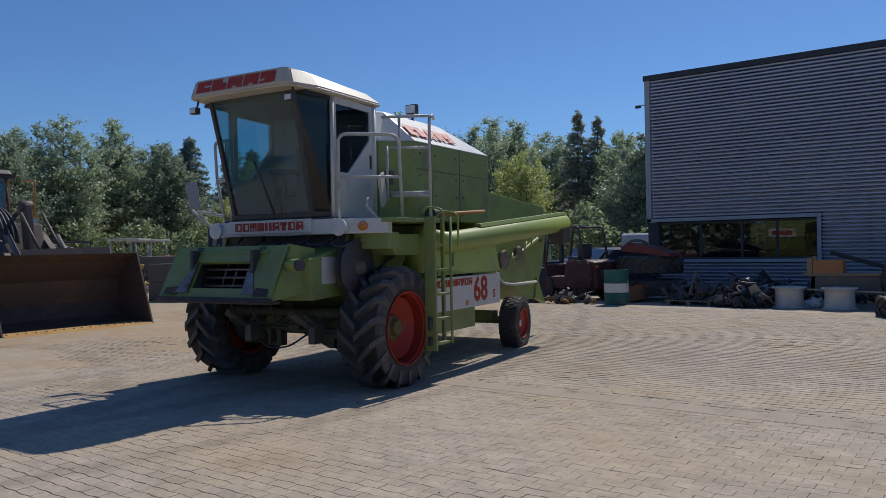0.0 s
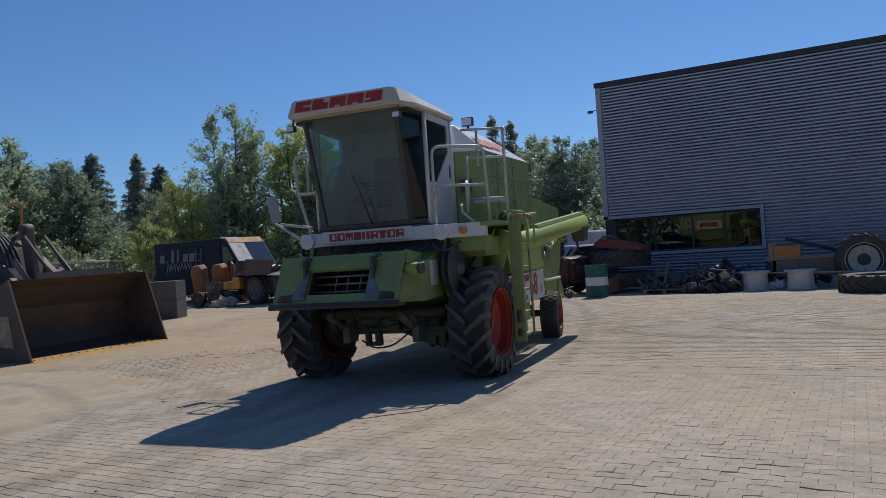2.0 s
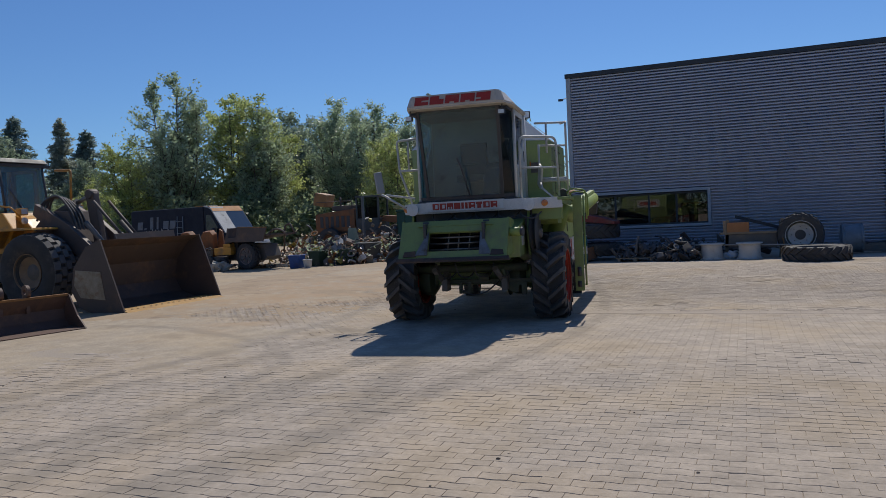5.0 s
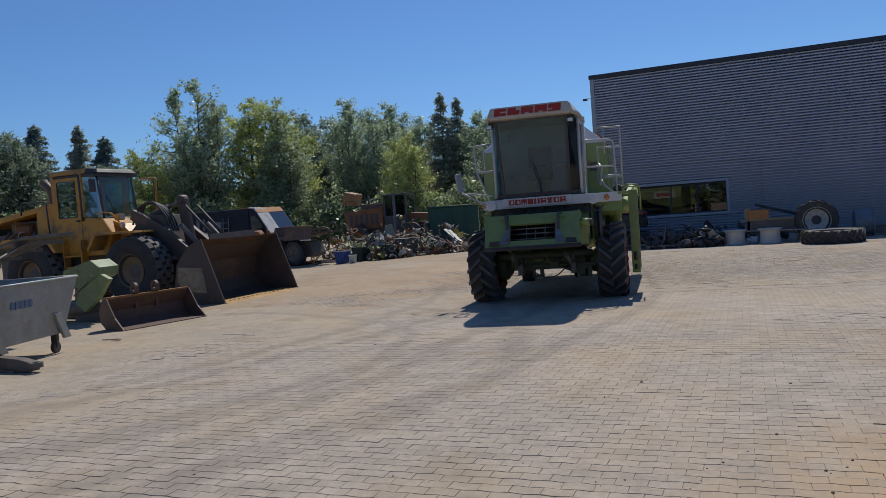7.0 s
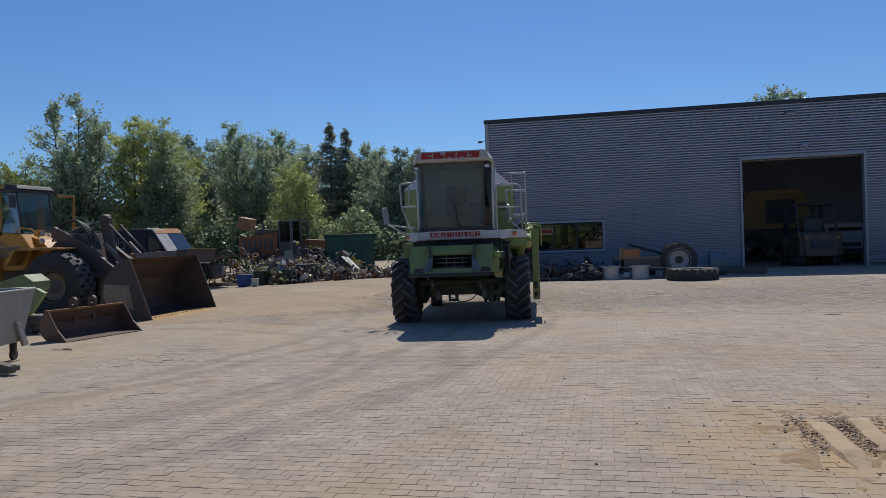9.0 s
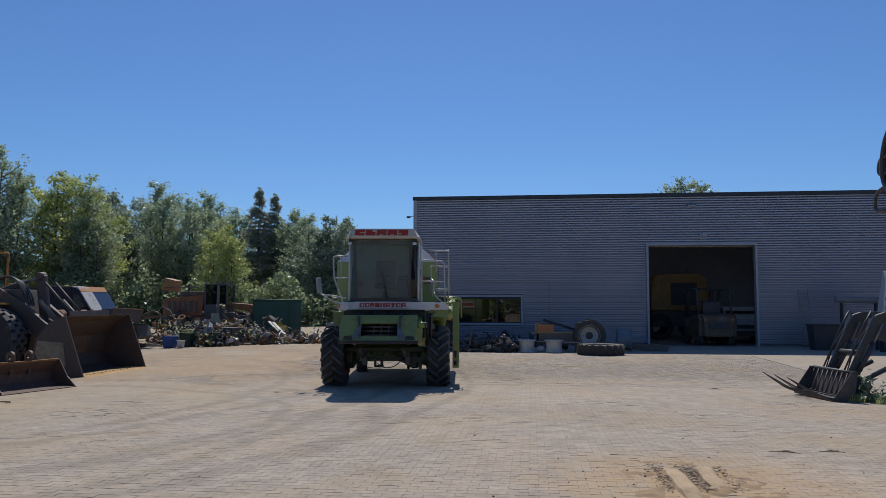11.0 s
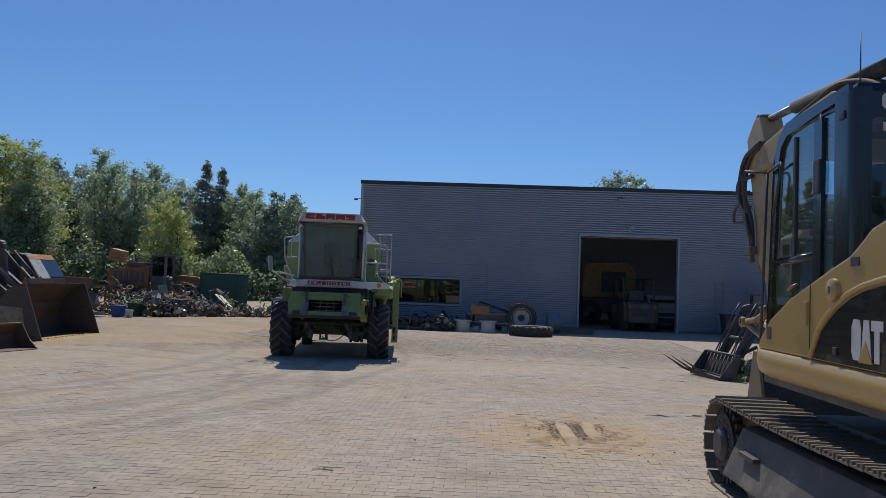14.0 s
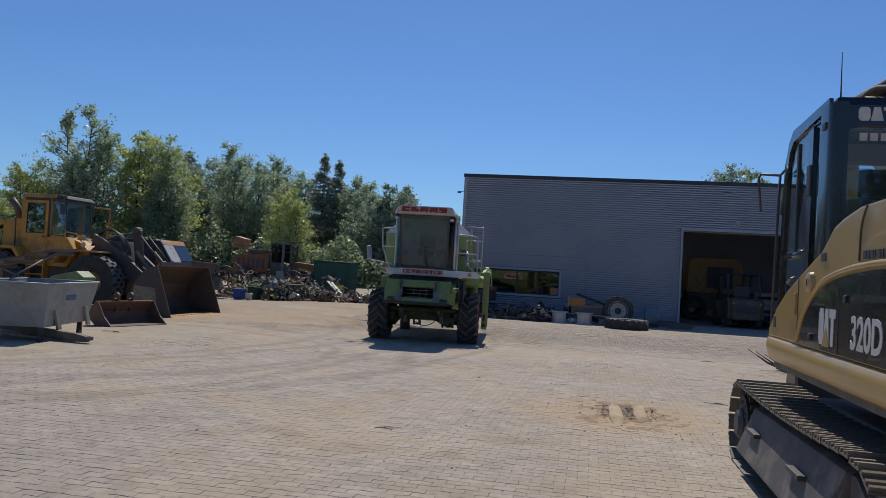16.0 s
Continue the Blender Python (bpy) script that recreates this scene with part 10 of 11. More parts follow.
tagged(g, "green and yellowing weeds growing through the scrap row", "weeds", kind="stuff")


def forklift(name, m, label, body_mat, mast_mat):
    """A counterbalance fork truck facing +x."""
    t = thing(name, m, label, "forklift")
    part("body", prism(bmesh.new(), [(-1.25, 0.35), (-1.3, 0.95), (-1.1, 1.15), (-0.3, 1.1), (-0.2, 0.65), (0.5, 0.65), (0.6, 1.0), (0.75, 1.0), (0.75, 0.3)], "y", -0.55, 0.55, 0.05), body_mat, t, "painted counterweight and body")
    for x, y, r in ((-0.8, 0.45, 0.28), (-0.8, -0.45, 0.28), (0.55, 0.5, 0.34), (0.55, -0.5, 0.34)):
        w = part("wheel", moved(block_tyre(bmesh.new(), r, 0.2, 18, 2, 0.015, 0.5), pose(x, y, r, 0, 0, 90 if y > 0 else -90)), RUBBER, t)
        part("rim", moved(wheel_rim(bmesh.new(), r * 0.5, 0.18, 0.05), pose(x, y, r, 0, 0, 90 if y > 0 else -90)), body_mat, w)
    guard = part("overhead_guard", tube(bmesh.new(), [(-0.95, -0.48, 1.1), (-0.75, -0.48, 2.08), (0.45, -0.48, 2.08), (0.65, -0.48, 1.0)], 0.035, 8, 0.1), BLACK, t)
    part("guard_rail", tube(bmesh.new(), [(-0.95, 0.48, 1.1), (-0.75, 0.48, 2.08), (0.45, 0.48, 2.08), (0.65, 0.48, 1.0)], 0.035, 8, 0.1), BLACK, guard)
    for k in range(6):
        part("guard_bar", tube(bmesh.new(), [(-0.7 + 0.22 * k, -0.48, 2.08), (-0.7 + 0.22 * k, 0.48, 2.08)], 0.018, 6), BLACK, guard)
    ms = bmesh.new()
    for y in (-0.36, 0.36):
        box(ms, 0.82, 0.94, y - 0.05, y + 0.05, 0.05, 2.15, 0.008)
    for z in (0.3, 1.0, 1.6, 2.1):
        box(ms, 0.84, 0.9, -0.36, 0.36, z, z + 0.06)
    part("mast", ms, mast_mat, t)
    for y in (-0.25, 0.25):
        part("fork", prism(bmesh.new(), [(0.95, 0.06), (0.95, 0.6), (1.0, 0.6), (1.02, 0.11), (1.9, 0.08), (1.9, 0.06)], "y", y - 0.05, y + 0.05), GREY_STEEL, t)
    part("seat", box(box(bmesh.new(), -0.5, -0.05, -0.25, 0.25, 1.1, 1.22, 0.03), -0.55, -0.45, -0.25, 0.25, 1.2, 1.6, 0.03), BLACK, t)
    part("counterweight", hull(bmesh.new(), [(-1.42, -0.4, 0.32), (-1.42, 0.4, 0.32), (-0.9, 0.56, 0.32), (-0.9, -0.56, 0.32)], [(-1.36, -0.46, 1.08), (-1.36, 0.46, 1.08), (-0.9, 0.57, 1.16), (-0.9, -0.57, 1.16)], 0.08), body_mat, t)
    part("rear_recess", box(bmesh.new(), -1.44, -1.38, -0.28, 0.28, 0.62, 0.86, 0.02), BLACK, t)
    for y in (-0.4, 0.4):
        part("rear_lamp", lathe(bmesh.new(), [(0, -0.03), (0.035, -0.03), (0.035, 0.02), (0, 0.03)], 14, "x", (-1.38, y, 0.95), closed=False), AMBER, t)
    return t


forklift("red_forklift", pose(-10.35, 20.2, 0, 0, 0, 160), "faded red counterbalance forklift parked by the hall", material_once("faded red forklift", (0.1, 0.028, 0.025)), BLACK)
t = thing("black_generator", pose(-10.9, 18.6, 0, 0, 0, -20), "black control box with round lamps on the ground", "generator")
part("body", box(bmesh.new(), -0.32, 0.32, -0.3, 0.3, 0.1, 0.95, 0.04), BLACK, t)
part("skid", box(bmesh.new(), -0.36, 0.36, -0.34, 0.34, 0.0, 0.1, 0.01), DARK, t)
for x, z in ((-0.14, 0.35), (0.14, 0.35)):
    part("lamp", lathe(bmesh.new(), [(0, -0.03), (0.07, -0.03), (0.07, 0.01), (0, 0.01)], 14, "y", (x, -0.3, z), closed=False), LAMP_GLASS, t)
scrap_heap("bar_heap", "long thin rusty bars lying on the ground", -9.6, 18.3, 1.0, 0.35, 0.12, 16, 71, [DARK, RUST, RUST_BRIGHT])
car, P2 = panel_van("white_van", pose(-12.45, 31.0, 0, 0, 0, 90), "white panel van parked behind the hall corner", material_once("white van paint", (0.7, 0.71, 0.72), rough=0.3), material_once("white van paint", (0.7, 0.71, 0.72)), 4.8, 1.9, 2.0)


def parked_car(m, label, col):
    t = thing("parked_car", m, label, "car")
    part("body", prism(bmesh.new(), [(-2.1, 0.3), (-2.15, 0.75), (-1.9, 0.95), (-1.1, 1.0), (-0.55, 1.4), (0.9, 1.42), (1.55, 1.0), (2.1, 0.92), (2.15, 0.3)], "y", -0.83, 0.83, 0.09), col, t)
    for y in (-0.835, 0.83):
        part("side_glass", prism(bmesh.new(), [(-0.95, 1.02), (-0.5, 1.33), (0.85, 1.34), (1.35, 1.02)], "y", y, y + 0.006), GLASS_SHEEN, t)
    part("windscreen", hull(bmesh.new(), [(-1.12, -0.66, 1.03), (-1.12, 0.66, 1.03), (-0.6, 0.6, 1.4), (-0.6, -0.6, 1.4)], [(-1.13, -0.66, 1.04), (-1.13, 0.66, 1.04), (-0.61, 0.6, 1.41), (-0.61, -0.6, 1.41)]), GLASS_SHEEN, t)
    for x in (-1.3, 1.3):
        for y in (-0.76, 0.76):
            w = part("wheel", moved(block_tyre(bmesh.new(), 0.31, 0.2, 22, 3, 0.01, 0.62), pose(x, y, 0.31, 0, 0, 90 if y > 0 else -90)), RUBBER, t)
            part("rim", moved(wheel_rim(bmesh.new(), 0.19, 0.18, 0.05), pose(x, y, 0.31, 0, 0, 90 if y > 0 else -90)), GREY_STEEL, w)
    part("front_lamps", box(box(bmesh.new(), -2.17, -2.1, -0.7, -0.4, 0.66, 0.8, 0.02), -2.17, -2.1, 0.4, 0.7, 0.66, 0.8, 0.02), LAMP_GLASS, t)


parked_car(pose(-11.6, 26.0, 0, 0, 0, 75), "dark red parked car beside the hall", material_once("dark red car", (0.14, 0.02, 0.02), rough=0.5))
parked_car(pose(-13.4, 28.5, 0, 0, 0, 80), "dark parked car behind the hall corner", material_once("dark car", (0.03, 0.03, 0.04), rough=0.3))
parked_car(pose(-10.6, 23.2, 0, 0, 0, 70), "black parked car with a pale bonnet beside the hall", material_once("dark car", (0.03, 0.03, 0.04)))


def far_tractor(x, y, rz, col, label):
    t = thing("old_tractor", pose(x, y, 0, 0, 0, rz), label, "tractor")
    part("hood", box(bmesh.new(), 0.2, 1.9, -0.35, 0.35, 0.8, 1.4, 0.08), col, t)
    part("axle_body", box(bmesh.new(), -0.6, 1.8, -0.25, 0.25, 0.5, 0.85, 0.04), DARK, t)
    c = bmesh.new()
    for px in (-0.9, 0.2):
        for py in (-0.6, 0.6):
            tube(c, [(px, py, 0.9), (px, py, 2.1)], 0.04, 8)
    box(c, -1.0, 0.35, -0.7, 0.7, 2.1, 2.2, 0.03)
    part("cab_frame", c, TUB if rz > 0 else BLACK, t)
    for s in (-1, 1):
        lugged_tyre("rear_wheel", t, pose(-0.6, s * 0.75, 0.72, 0, 0, 90 * s), 0.72, 0.38, 16, 0.04, RUBBER)
        part("front_wheel", moved(block_tyre(bmesh.new(), 0.42, 0.25, 20, 3, 0.02, 0.5), pose(1.55, s * 0.65, 0.42, 0, 0, 90 * s)), RUBBER, t)


far_tractor(5.9, 5.5, -174, material_once("dark red tractor", (0.16, 0.03, 0.025)), "dark red tractor carrying the front loader arms")
far_tractor(-33.5, 21.5, 20, material_once("tractor red", (0.3, 0.04, 0.03)), "old red tractor with a pale cab roof at the yard's edge")
far_tractor(-37.0, 19.5, -30, material_once("tractor red", (0.3, 0.04, 0.03)), "old red tractor with a dark cab at the yard's edge")
far_tractor(-31.0, 19.0, 35, DARK, "old dark tractor with a pale cab roof among scrap")
scrap_heap("scrap_heap", "dark scrap metal heaped behind the loader", -33.0, 24.0, 2.5, 1.5, 1.6, 40, 91, JUNK)
scrap_heap("scrap_heap", "dark scrap metal heaped behind the loader", -28.0, 17.5, 1.8, 1.0, 1.1, 34, 93, JUNK)
# yellow machine behind the loader
t = thing("yellow_cab_wreck", pose(-24.5, 12.8, 0, 0, 0, 15), "small yellow machine cab standing behind the loader", "cab")
part("body", box(bmesh.new(), -0.5, 0.5, -0.5, 0.5, 0.3, 1.5, 0.04), YELLOW, t)
part("base", box(bmesh.new(), -0.8, 0.8, -0.6, 0.6, 0.0, 0.3, 0.04), DARK, t)


# ---- inside the hall ----
def hall_contents():
    t = thing("yellow_machine", pose(4.2, 32.0, 0.012), "tall yellow machine body standing in the dark hall", "machine")
    part("body", prism(bmesh.new(), [(-1.7, 1.6), (-1.6, 3.2), (-1.3, 3.55), (0.9, 3.6), (1.3, 3.3), (1.5, 2.6), (1.2, 1.6)], "y", -1.2, 1.2, 0.06), material_once("dull mustard paint", (0.62, 0.34, 0.12)), t)
    part("dark_opening", box(bmesh.new(), -0.6, 0.8, -1.23, -1.2, 1.9, 3.1, 0.01), BLACK, t)
    part("chassis", box(bmesh.new(), -1.6, 1.3, -1.0, 1.0, 0.7, 1.6, 0.05), DARK, t)
    for x in (-1.2, 0.9):
        for y in (-1.0, 1.0):
            lugged_tyre("wheel", t, pose(x, y, 0.7, 0, 0, 90 if y > 0 else -90), 0.7, 0.45, 16, 0.04, RUBBER)
    part("antenna", tube(bmesh.new(), [(0.6, 0, 3.6), (0.55, 0, 4.0)], 0.015, 6), BLACK, t)
    forklift("grey_forklift", pose(4.5, 26.3, 0.012, 0, 0, 95) @ Matrix.Diagonal((1.25, 1.6, 1.27, 1)), "large dusty orange-brown forklift standing in the hall gate", material_once("dusty brown orange", (0.16, 0.1, 0.062), dirt=(0.17, 0.14, 0.12), dirt_amount=0.4), BLACK)
    panel_van("small_white_van", pose(7.2, 31.5, 0.012, 0, 0, -100), "small dusty grey van parked inside the hall", material_once("grey van paint", (0.62, 0.64, 0.62)), material_once("grey van paint", (0.62, 0.64, 0.62)), 4.2, 1.8, 1.8)


hall_contents()
# Car shape added only to give the window pane its patch of red.
parked_car(pose(-5.2, 27.2, 0.012, 0, 0, 10) @ Matrix.Diagonal((0.8, 1, 1.3, 1)), "red car shape added inside the hall for the red in the window", material_once("bright red car", (0.62, 0.04, 0.035), rough=0.35))


# ---- paving, drain, sand, crumbs ----
LX, LY = 0.2, 0.12


def wavy(x):
    """The toothed line between two courses of stones."""
    return 0.0065 * math.cos(2 * math.pi * x / LX)


def stone_outline(jitter):
    """One interlocking stone about its own centre; it lies in a course with its ends half a length off the next."""
    e, g = 0.0011, 0.0017
    xs = [-LX / 2 + e, -LX * 0.36, -LX * 0.14, LX * 0.14, LX * 0.36, LX / 2 - e]
    low = [(x, -LY / 2 + g + wavy(x + jitter)) for x in xs]
    high = [(x, LY / 2 - g + wavy(x + jitter)) for x in reversed(xs)]
    return low + high


def paving():
    rnd = np.random.default_rng(12)
    pav = thing("pavement", pose(0, 0, 0), "interlocking grey-tan concrete paving stones with sandy joints", "pavement", kind="structure")
    x0, x1, y0, y1 = -16.4, 4.2, -11.5, 18.0
    outlines = [np.array(stone_outline(j)) for j in (0.0, LX / 2)]
    n = len(outlines[0])
    ring = np.arange(n)
    verts, faces, count = [], [], 0
    singles = []
    for r in range(int((y1 - y0) / LY)):
        y = y0 + r * LY
        k = r % 2
        xs = np.arange(x0 + k * LX / 2, x1, LX)
        for x in xs:
            # the paving thins out under sand to the west
            if x < -13.0 + 1.3 * math.sin(y * 0.7) + rnd.normal() * 0.3:
                continue
            loose = 1.0 + 5.0 * max(0.0, noise.noise(Vector((x * 0.55, y * 0.8, 9.0))) - 0.22)
            z = ground_z(x, y) + 0.0095 + rnd.normal() * 0.0006 * loose
            tilt = rnd.normal(size=2) * 0.006 * loose
            if -5.0 < x < -2.3 and -2.0 < y < 0.4:
                singles.append((x, y, z, tilt, k))
                continue
            o = outlines[k] + np.column_stack([-outlines[k][:, 1], outlines[k][:, 0]]) * rnd.normal() * 0.009 + rnd.normal(size=2) * 0.0007
            zt = z + o[:, 0] * tilt[0] + o[:, 1] * tilt[1]
            verts.append(np.column_stack([o[:, 0] * 0.982 + x, o[:, 1] * 0.925 + y, zt]))
            verts.append(np.column_stack([o[:, 0] + x, o[:, 1] + y, zt - 0.0055]))
            verts.append(np.column_stack([o[:, 0] + x, o[:, 1] + y, zt - 0.03]))
            b = count * 3 * n
            faces.append([int(v) for v in b + ring])
            for a in range(2):
                for i in range(n):
                    j = (i + 1) % n
                    faces.append((b + a * n + i, b + (a + 1) * n + i, b + (a + 1) * n + j, b + a * n + j))
            count += 1
    me = bpy.data.meshes.new("paving_stones")
    me.from_pydata(np.concatenate(verts).tolist(), [], faces)
    ob = part_of("paving_stones", me, PAVER, pav)
    tagged(ob, kind="stuff")
    shared = []
    for k in range(2):
        o = outlines[k]
        bm = bmesh.new()
        rings = [[bm.verts.new((p[0] * sx, p[1] * sy, z)) for p in o] for sx, sy, z in ((0.982, 0.925, 0.0), (1, 1, -0.0055), (1, 1, -0.03))]
        bm.faces.new(rings[0])
        for a, b in zip(rings, rings[1:]):
            for i in range(n):
                bm.faces.new((a[i], b[i], b[(i + 1) % n], a[(i + 1) % n]))
        bmesh.ops.recalc_face_normals(bm, faces=bm.faces[:])
        m = bpy.data.meshes.new("paving_stone")
        bm.to_mesh(m)
        bm.free()
        m.materials.append(PAVER_ONE)
        shared.append(m)
    for x, y, z, tilt, k in singles[:300]:
        s = part_of("paving_stone", shared[k], None, pav)
        s.matrix_local = pose(x, y, z, math.degrees(tilt[1]), -math.degrees(tilt[0]), 0)
    # dark joint bed and the sand that drifts over it
    def film(name, mat, height, step, label):
        bm = bmesh.new()
        nx, ny = int((x1 - x0) / step) + 1, int((y1 - y0) / step) + 1
        grid = [[bm.verts.new((x0 + i * step, y0 + j * step, ground_z(x0 + i * step, y0 + j * step) + height(x0 + i * step, y0 + j * step, i in (0, nx - 1) or j in (0, ny - 1)))) for i in range(nx)] for j in range(ny)]
        for a, b in zip(grid, grid[1:]):
            for i in range(nx - 1):
                bm.faces.new((a[i], a[i + 1], b[i + 1], b[i])).smooth = True
        return part(name, bm, mat, pav, label)
    film("joint_bed", JOINT, lambda x, y, edge: -0.02 if edge or x < -14.6 + 1.3 * math.sin(y * 0.7) else 0.004, 0.3, "dark sandy joint bed")

    def drift(x, y, edge):
        if edge:
            return -0.02
        a = noise.noise(Vector((x * 0.33, y * 0.33, 3.0))) + 0.45 * noise.noise(Vector((x * 1.6, y * 1.6, 7.0))) + 0.25 * noise.noise(Vector((x * 5.0, y * 5.0, 1.0)))
        west = max(0.0, min(1.0, (-8.5 - x) / 4.5))
        return -0.004 + 0.013 * max(0.0, min(1.4, a * 1.1 + 0.2 + 1.2 * west))
    film("sand_drift", SAND_FILM, drift, 0.16, "thin pale sand lying over the stones")


PAVER_ONE = material("paver concrete, single stones", (0.47, 0.385, 0.295), 0.88, second=(0.395, 0.335, 0.27), scale=0.35, grain=30, bump=0.25, dirt=(0.37, 0.30, 0.215), dirt_amount=0.25, tone=0.07)
JOINT = material("dark joint sand", (0.39, 0.325, 0.25), 0.95, second=(0.44, 0.365, 0.28), scale=2, bump=0.3)
SAND_FILM = material("pale yard sand", (0.46, 0.375, 0.27), 0.95, second=(0.40, 0.33, 0.245), scale=0.6, grain=35, bump=0.4, dirt=(0.36, 0.28, 0.19), dirt_amount=0.3)
worn(PAVER_ONE)
worn(SAND_FILM)
paving()


def drain():
    """A flush channel of long stones, half under sand, with a worn row of uneven stones along its far side."""
    t = thing("drain_channel", pose(0, 7.6, 0), "shallow sanded concrete drainage channel across the paving", "drain", kind="structure")
    for k in range(22):
        x = -9.2 + 0.62 * k
        z = ground_z(x, 7.6)
        part("channel_stone", box(bmesh.new(), x, x + 0.617, -0.17, 0.17, z - 0.05, z + 0.0135, 0.003), CONCRETE_WARM, t)
    rnd = random.Random(77)
    for k in range(66):
        x = -9.2 + 0.205 * k
        for row in range(2):
            y = 0.2 + 0.125 * row + rnd.uniform(-0.008, 0.008)
            z = ground_z(x, 7.6) + rnd.uniform(0.007, 0.0125)
            m = pose(x + 0.1 + 0.1 * row, y + 0.055, z, rnd.uniform(-2, 2), rnd.uniform(-2, 2), rnd.uniform(-5, 5))
            part("worn_stone", box(bmesh.new(), -0.092, 0.092, -0.05, 0.05, -0.06, 0.0, 0.008, m), CONCRETE_WARM, t)


CONCRETE_WARM = material("dusty channel concrete", (0.43, 0.35, 0.27), 0.9, second=(0.38, 0.32, 0.25), scale=2, bump=0.3, dirt=(0.2, 0.17, 0.14), dirt_amount=0.3)
drain()


RUTS = [(-2.44, -3.05, -2.43, -4.5), (-2.08, -2.95, -2.11, -4.15)]


def sand_patch():
    """Spilled tan sand with two pressed wheel strips and dark clods churned up between them."""
    cx, cy, w, d, step = -2.32, -3.8, 1.0, 1.7, 0.025
    bm = bmesh.new()
    nx, ny = int(2 * w / step), int(2 * d / step)
    rows = []

    def rut_at(x, y):
        best = 9.0
        for xa, ya, xb, yb in RUTS:
            f = max(0.0, min(1.0, (ya - y) / (ya - yb)))
            best = min(best, math.hypot(x - (xa + (xb - xa) * f), y - (ya + (yb - ya) * f)))
        return best
    for j in range(ny + 1):
        row = []
        for i in range(nx + 1):
            x, y = -w + i * step, -d + j * step
            e = 1 - min(1.0, math.sqrt((x / w) ** 2 + (y / d) ** 2) * (1 + 0.3 * noise.noise(Vector((x * 2, y * 2, 0)))))
            z = -0.026 + 0.06 * e ** 0.75 * (0.7 + 0.9 * noise.noise(Vector((x * 3, y * 3, 5))))
            z += 0.02 * noise.noise(Vector((x * 9, y * 9, 2))) * min(1.0, e * 3)
            q = rut_at(cx + x, cy + y)
            z += (-0.025 * math.exp(-((q - 0.17) / 0.06) ** 2)) * min(1.0, e * 3) * (0.8 + 0.5 * noise.noise(Vector((x * 7, y * 7, 4))))
            row.append(bm.verts.new((cx + x, cy + y, ground_z(cx + x, cy + y) + z + 0.012)))
        rows.append(row)
    for a, b in zip(rows, rows[1:]):
        for i in range(nx):
            bm.faces.new((a[i], a[i + 1], b[i + 1], b[i])).smooth = True
    tagged(part("sand_heap", bm, SOIL), "churned tan sand patch with tyre ruts on the paving", "sand", kind="stuff")
    pale = material_once("pressed pale sand", (0.6, 0.44, 0.27), rough=0.95, dirt=(0.46, 0.33, 0.2), dirt_amount=0.4)
    for xa, ya, xb, yb in RUTS:
        bm = bmesh.new()
        rings = []
        for j in range(25):
            f = j / 24
            x, y = xa + (xb - xa) * f, ya + (yb - ya) * f
            wide = (0.085 + 0.02 * noise.noise(Vector((x * 9, y * 5, 3)))) * min(1.0, 0.4 + 6 * f, 0.5 + 5 * (1 - f))
            top = (0.068 + 0.02 * noise.noise(Vector((x * 4, y * 6, 8)))) * min(1.0, 0.2 + 5 * f, 0.15 + 4 * (1 - f))
            rings.append([bm.verts.new((x + u * wide, y, ground_z(x, y) + h * top + 0.008 * noise.noise(Vector((u * 3, y * 14, 1))))) for u, h in ((-1.25, -0.1), (-1.0, 0.75), (-0.6, 1.0), (0.0, 0.93), (0.6, 1.0), (1.0, 0.75), (1.25, -0.1))])
        for a, b in zip(rings, rings[1:]):
            for i in range(6):
                bm.faces.new((a[i], b[i], b[i + 1], a[i + 1]))
        tagged(part("sand_strip", bm, pale), "pale pressed strip of sand left by a wheel", "sand", kind="stuff")
    rnd = random.Random(8)
    clods = bmesh.new()
    for k in range(820):
        x, y = rnd.choice((-2.26, -2.27, -2.24, -1.93, -2.6)) + rnd.gauss(0, 0.055), -3.0 - 1.1 * rnd.random() ** 1.3 + rnd.gauss(0, 0.07)
        s = 0.005 + 0.013 * rnd.random() ** 3
        m = pose(x, y, ground_z(x, y) + 0.03 + rnd.uniform(0, 0.015), rnd.uniform(-20, 20), rnd.uniform(-20, 20), rnd.uniform(0, 360))
        made = bmesh.ops.create_icosphere(clods, subdivisions=1, radius=s)["verts"]
        for v in made:
            v.co = m @ Vector((v.co.x * 1.5, v.co.y, v.co.z * 0.4))
    tagged(part("soil_clods", clods, material_once("damp brown soil", (0.34, 0.235, 0.145))), "damp brown soil crumbs churned up between the sand strips", "soil", kind="stuff")


sand_patch()


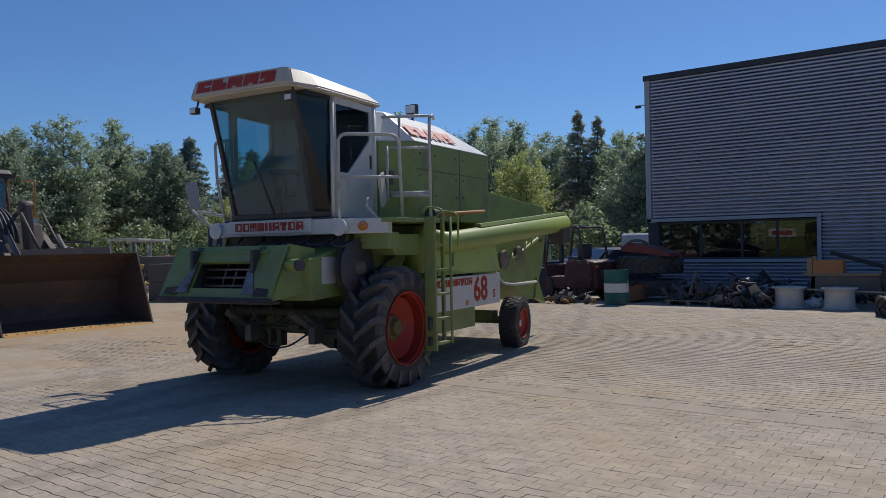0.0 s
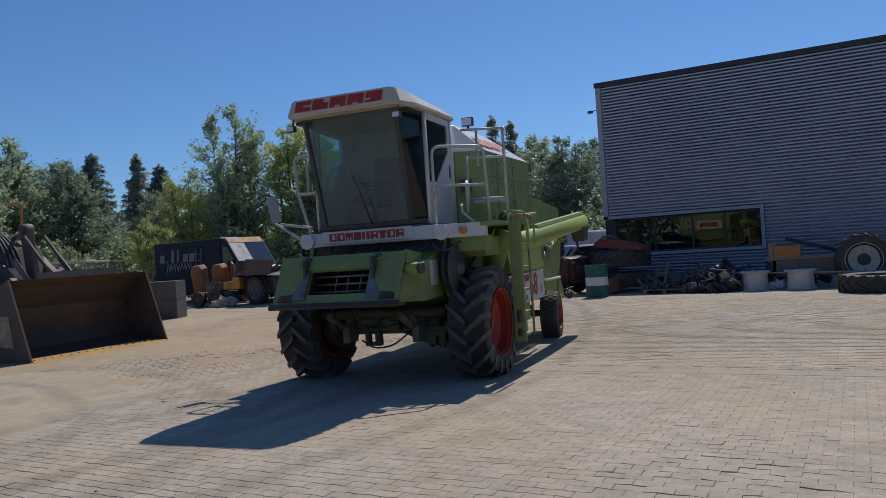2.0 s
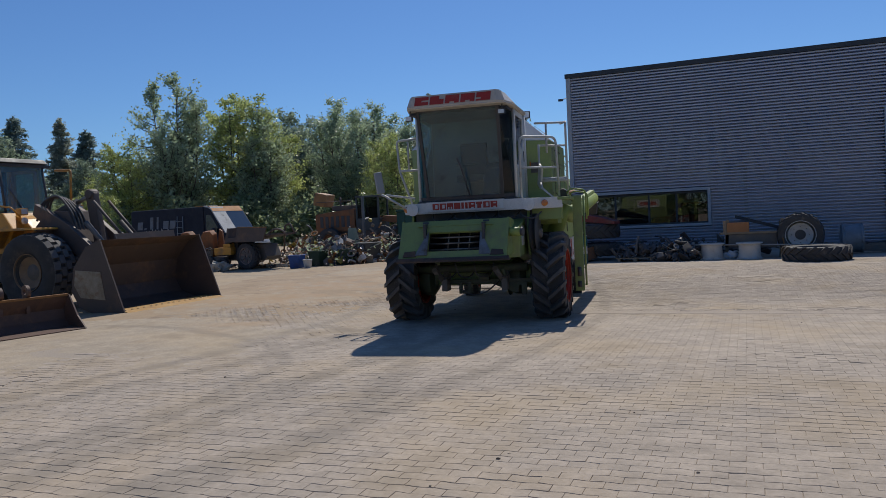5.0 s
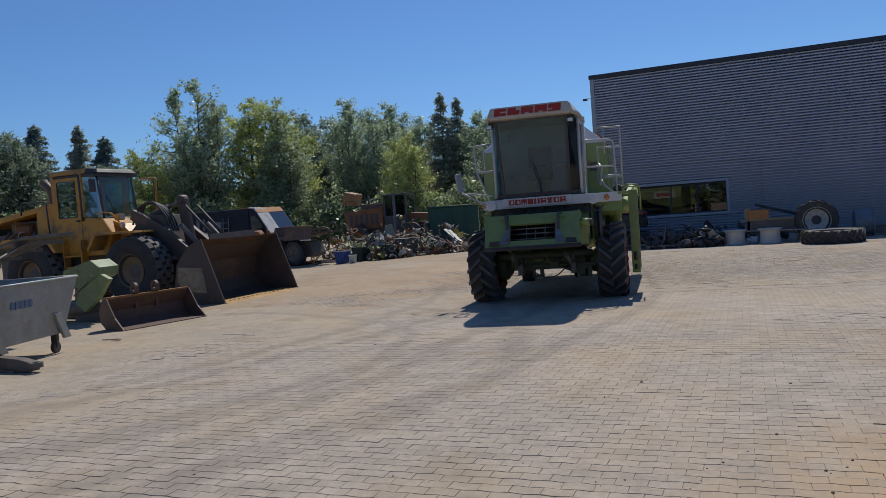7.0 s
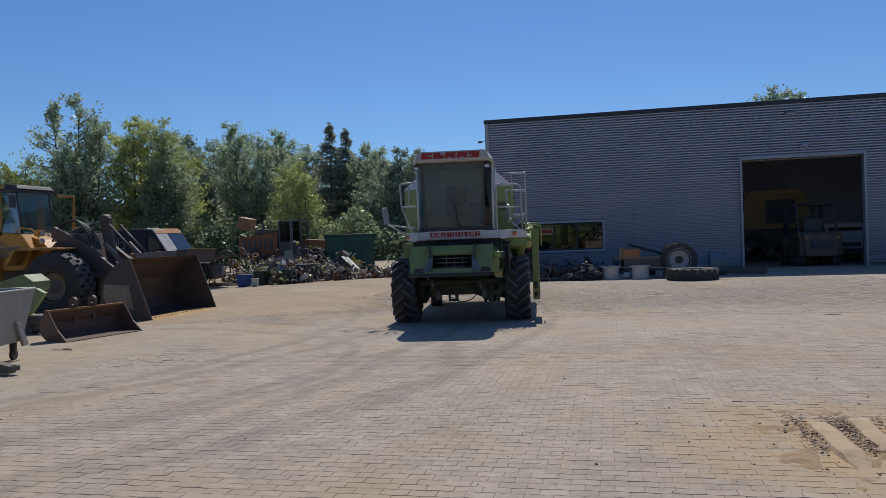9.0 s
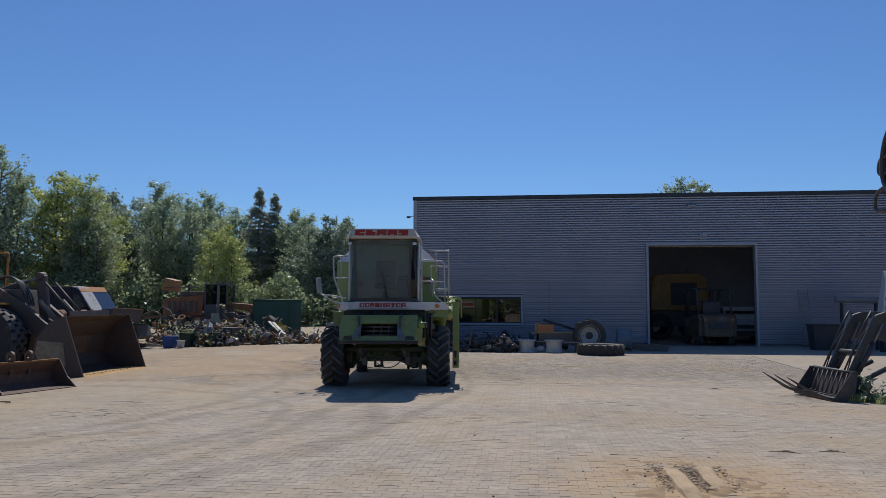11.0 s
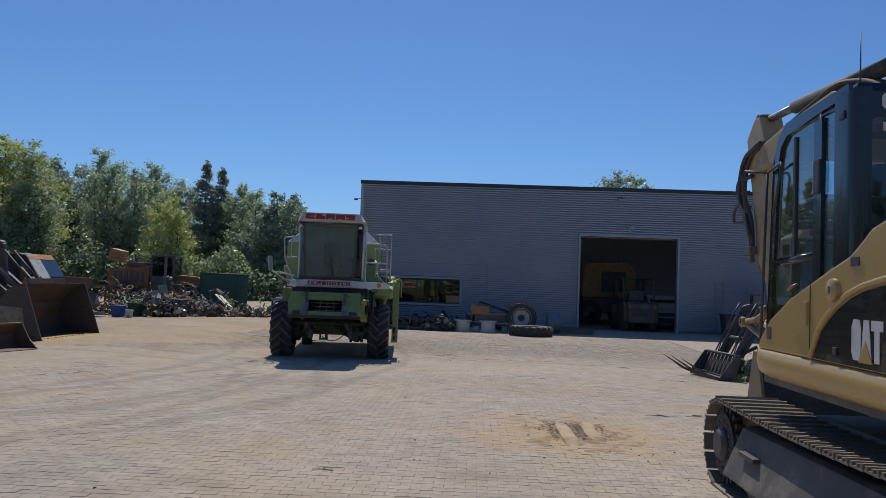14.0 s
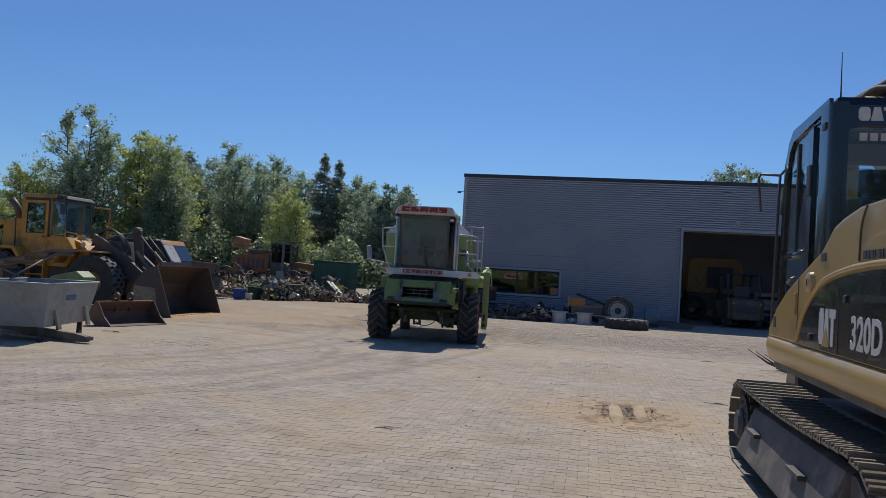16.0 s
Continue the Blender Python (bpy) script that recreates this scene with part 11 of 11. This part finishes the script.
def grass_patch(spots):
    """Short dry grass growing at the yard's edge."""
    rnd = random.Random(77)
    bm = bmesh.new()
    for cx, cy, reach, n, tall in spots:
        for _ in range(n):
            x, y = cx + rnd.gauss(0, reach), cy + rnd.gauss(0, reach)
            a, h, lean = rnd.uniform(0, 6.28), tall * rnd.uniform(0.4, 1.1), rnd.uniform(0.1, 0.7)
            z = ground_z(x, y) - 0.01
            dx, dy = math.cos(a), math.sin(a)
            w = 0.006
            a0, b0 = bm.verts.new((x - dy * w, y + dx * w, z)), bm.verts.new((x + dy * w, y - dx * w, z))
            a1, b1 = bm.verts.new((x + dx * h * lean * 0.4 - dy * w, y + dy * h * lean * 0.4 + dx * w, z + h * 0.6)), bm.verts.new((x + dx * h * lean * 0.4 + dy * w, y + dy * h * lean * 0.4 - dx * w, z + h * 0.6))
            tip = bm.verts.new((x + dx * h * lean, y + dy * h * lean, z + h))
            bm.faces.new((a0, b0, b1, a1))
            bm.faces.new((a1, b1, tip))
    tagged(part("grass", bm, LEAF_LIGHT), "short yellow-green grass at the edge of the paving", "grass", kind="stuff")


grass_patch([(3.4, 0.5, 0.35, 420, 0.2), (4.1, -0.3, 0.45, 500, 0.22), (5.0, -1.0, 0.6, 600, 0.25), (2.45, 4.25, 0.08, 90, 0.2), (2.9, 4.0, 0.12, 90, 0.15)])


def crumbs():
    """Pebbles, clods and twigs strewn over the yard."""
    rnd = random.Random(21)
    bm = bmesh.new()
    for k in range(700):
        x, y = rnd.uniform(-14, 4), rnd.uniform(-10, 18)
        if rnd.random() < 0.25:
            x, y = rnd.gauss(-2.3, 1.2), rnd.gauss(-4.2, 0.9)
        s = 0.004 + 0.009 * rnd.random() ** 4
        made = bmesh.ops.create_icosphere(bm, subdivisions=1, radius=s)["verts"]
        m = pose(x, y, ground_z(x, y) + 0.01 + s * 0.3, 0, 0, rnd.uniform(0, 360))
        for v in made:
            v.co = m @ Vector((v.co.x * rnd.uniform(0.8, 1.8), v.co.y, v.co.z * 0.7))
    tagged(part("pebbles", bm, material_once("dark clods", (0.13, 0.1, 0.075))), "small dark clods and pebbles strewn on the paving", "pebbles", kind="stuff")
    for x, y, L, rz in ((-0.8, -1.78, 0.36, -4), (-0.2, -1.68, 0.3, 12), (0.33, 6.9, 0.35, 20), (-5.1, -6.3, 0.2, 10), (-9.5, 11.5, 1.4, -8), (-14.1, 1.7, 0.6, -10), (-10.5, 12.2, 1.6, -5)):
        t = thing("twig", pose(x, y, ground_z(x, y) + 0.008, 0, 0, rz), "dry brown twig lying on the ground", "twig")
        b2 = bmesh.new()
        for k in range(4):
            tube(b2, [(-L / 2 + 0.1 * k, 0.02 * k, 0.012), (0, 0.03 * (k - 1), 0.02), (L / 2 - 0.05 * k, 0.05 * (k - 1.5), 0.012)], 0.0045, 5)
        part("stem", b2, material_once("dry twig", (0.27, 0.2, 0.13)), t)


crumbs()


def churned_soil():
    """Driven-over dirt along the west of the yard: crusts, ridges and wheel prints a few centimetres high."""
    x0, x1, y0, y1, step = -19.0, -8.8, 4.0, 23.0, 0.11
    nx, ny = int((x1 - x0) / step), int((y1 - y0) / step)
    bm = bmesh.new()
    grid = []
    for j in range(ny + 1):
        row = []
        for i in range(nx + 1):
            x, y = x0 + i * step, y0 + j * step
            side = min(1.0, (x - x0) / 1.5, (x1 - x) / 3.5, (y - y0) / 2.0, (y1 - y) / 1.5)
            lump = noise.noise(Vector((x * 0.35, y * 0.45, 2.0)))
            print_ = abs(noise.noise(Vector((x * 0.5 + y * 0.28, y * 1.7, 6.0))))
            z = -0.022 + 0.03 * side * (lump + 0.55) + 0.016 * side * (0.35 - print_) + 0.009 * noise.noise(Vector((x * 4, y * 4, 1.0)))
            row.append(bm.verts.new((x, y, ground_z(x, y) + z + 0.012)))
        grid.append(row)
    for a, b in zip(grid, grid[1:]):
        for i in range(nx):
            bm.faces.new((a[i], a[i + 1], b[i + 1], b[i])).smooth = True
    tagged(part("dirt_crust", bm, DIRT), "brown driven-over dirt crust with wheel prints beside the paving", "dirt", kind="stuff")


DIRT = material("driven-over dirt", (0.44, 0.325, 0.205), 0.95, second=(0.34, 0.25, 0.16), scale=0.9, grain=24, bump=0.6, dirt=(0.26, 0.19, 0.125), dirt_amount=0.4)
churned_soil()
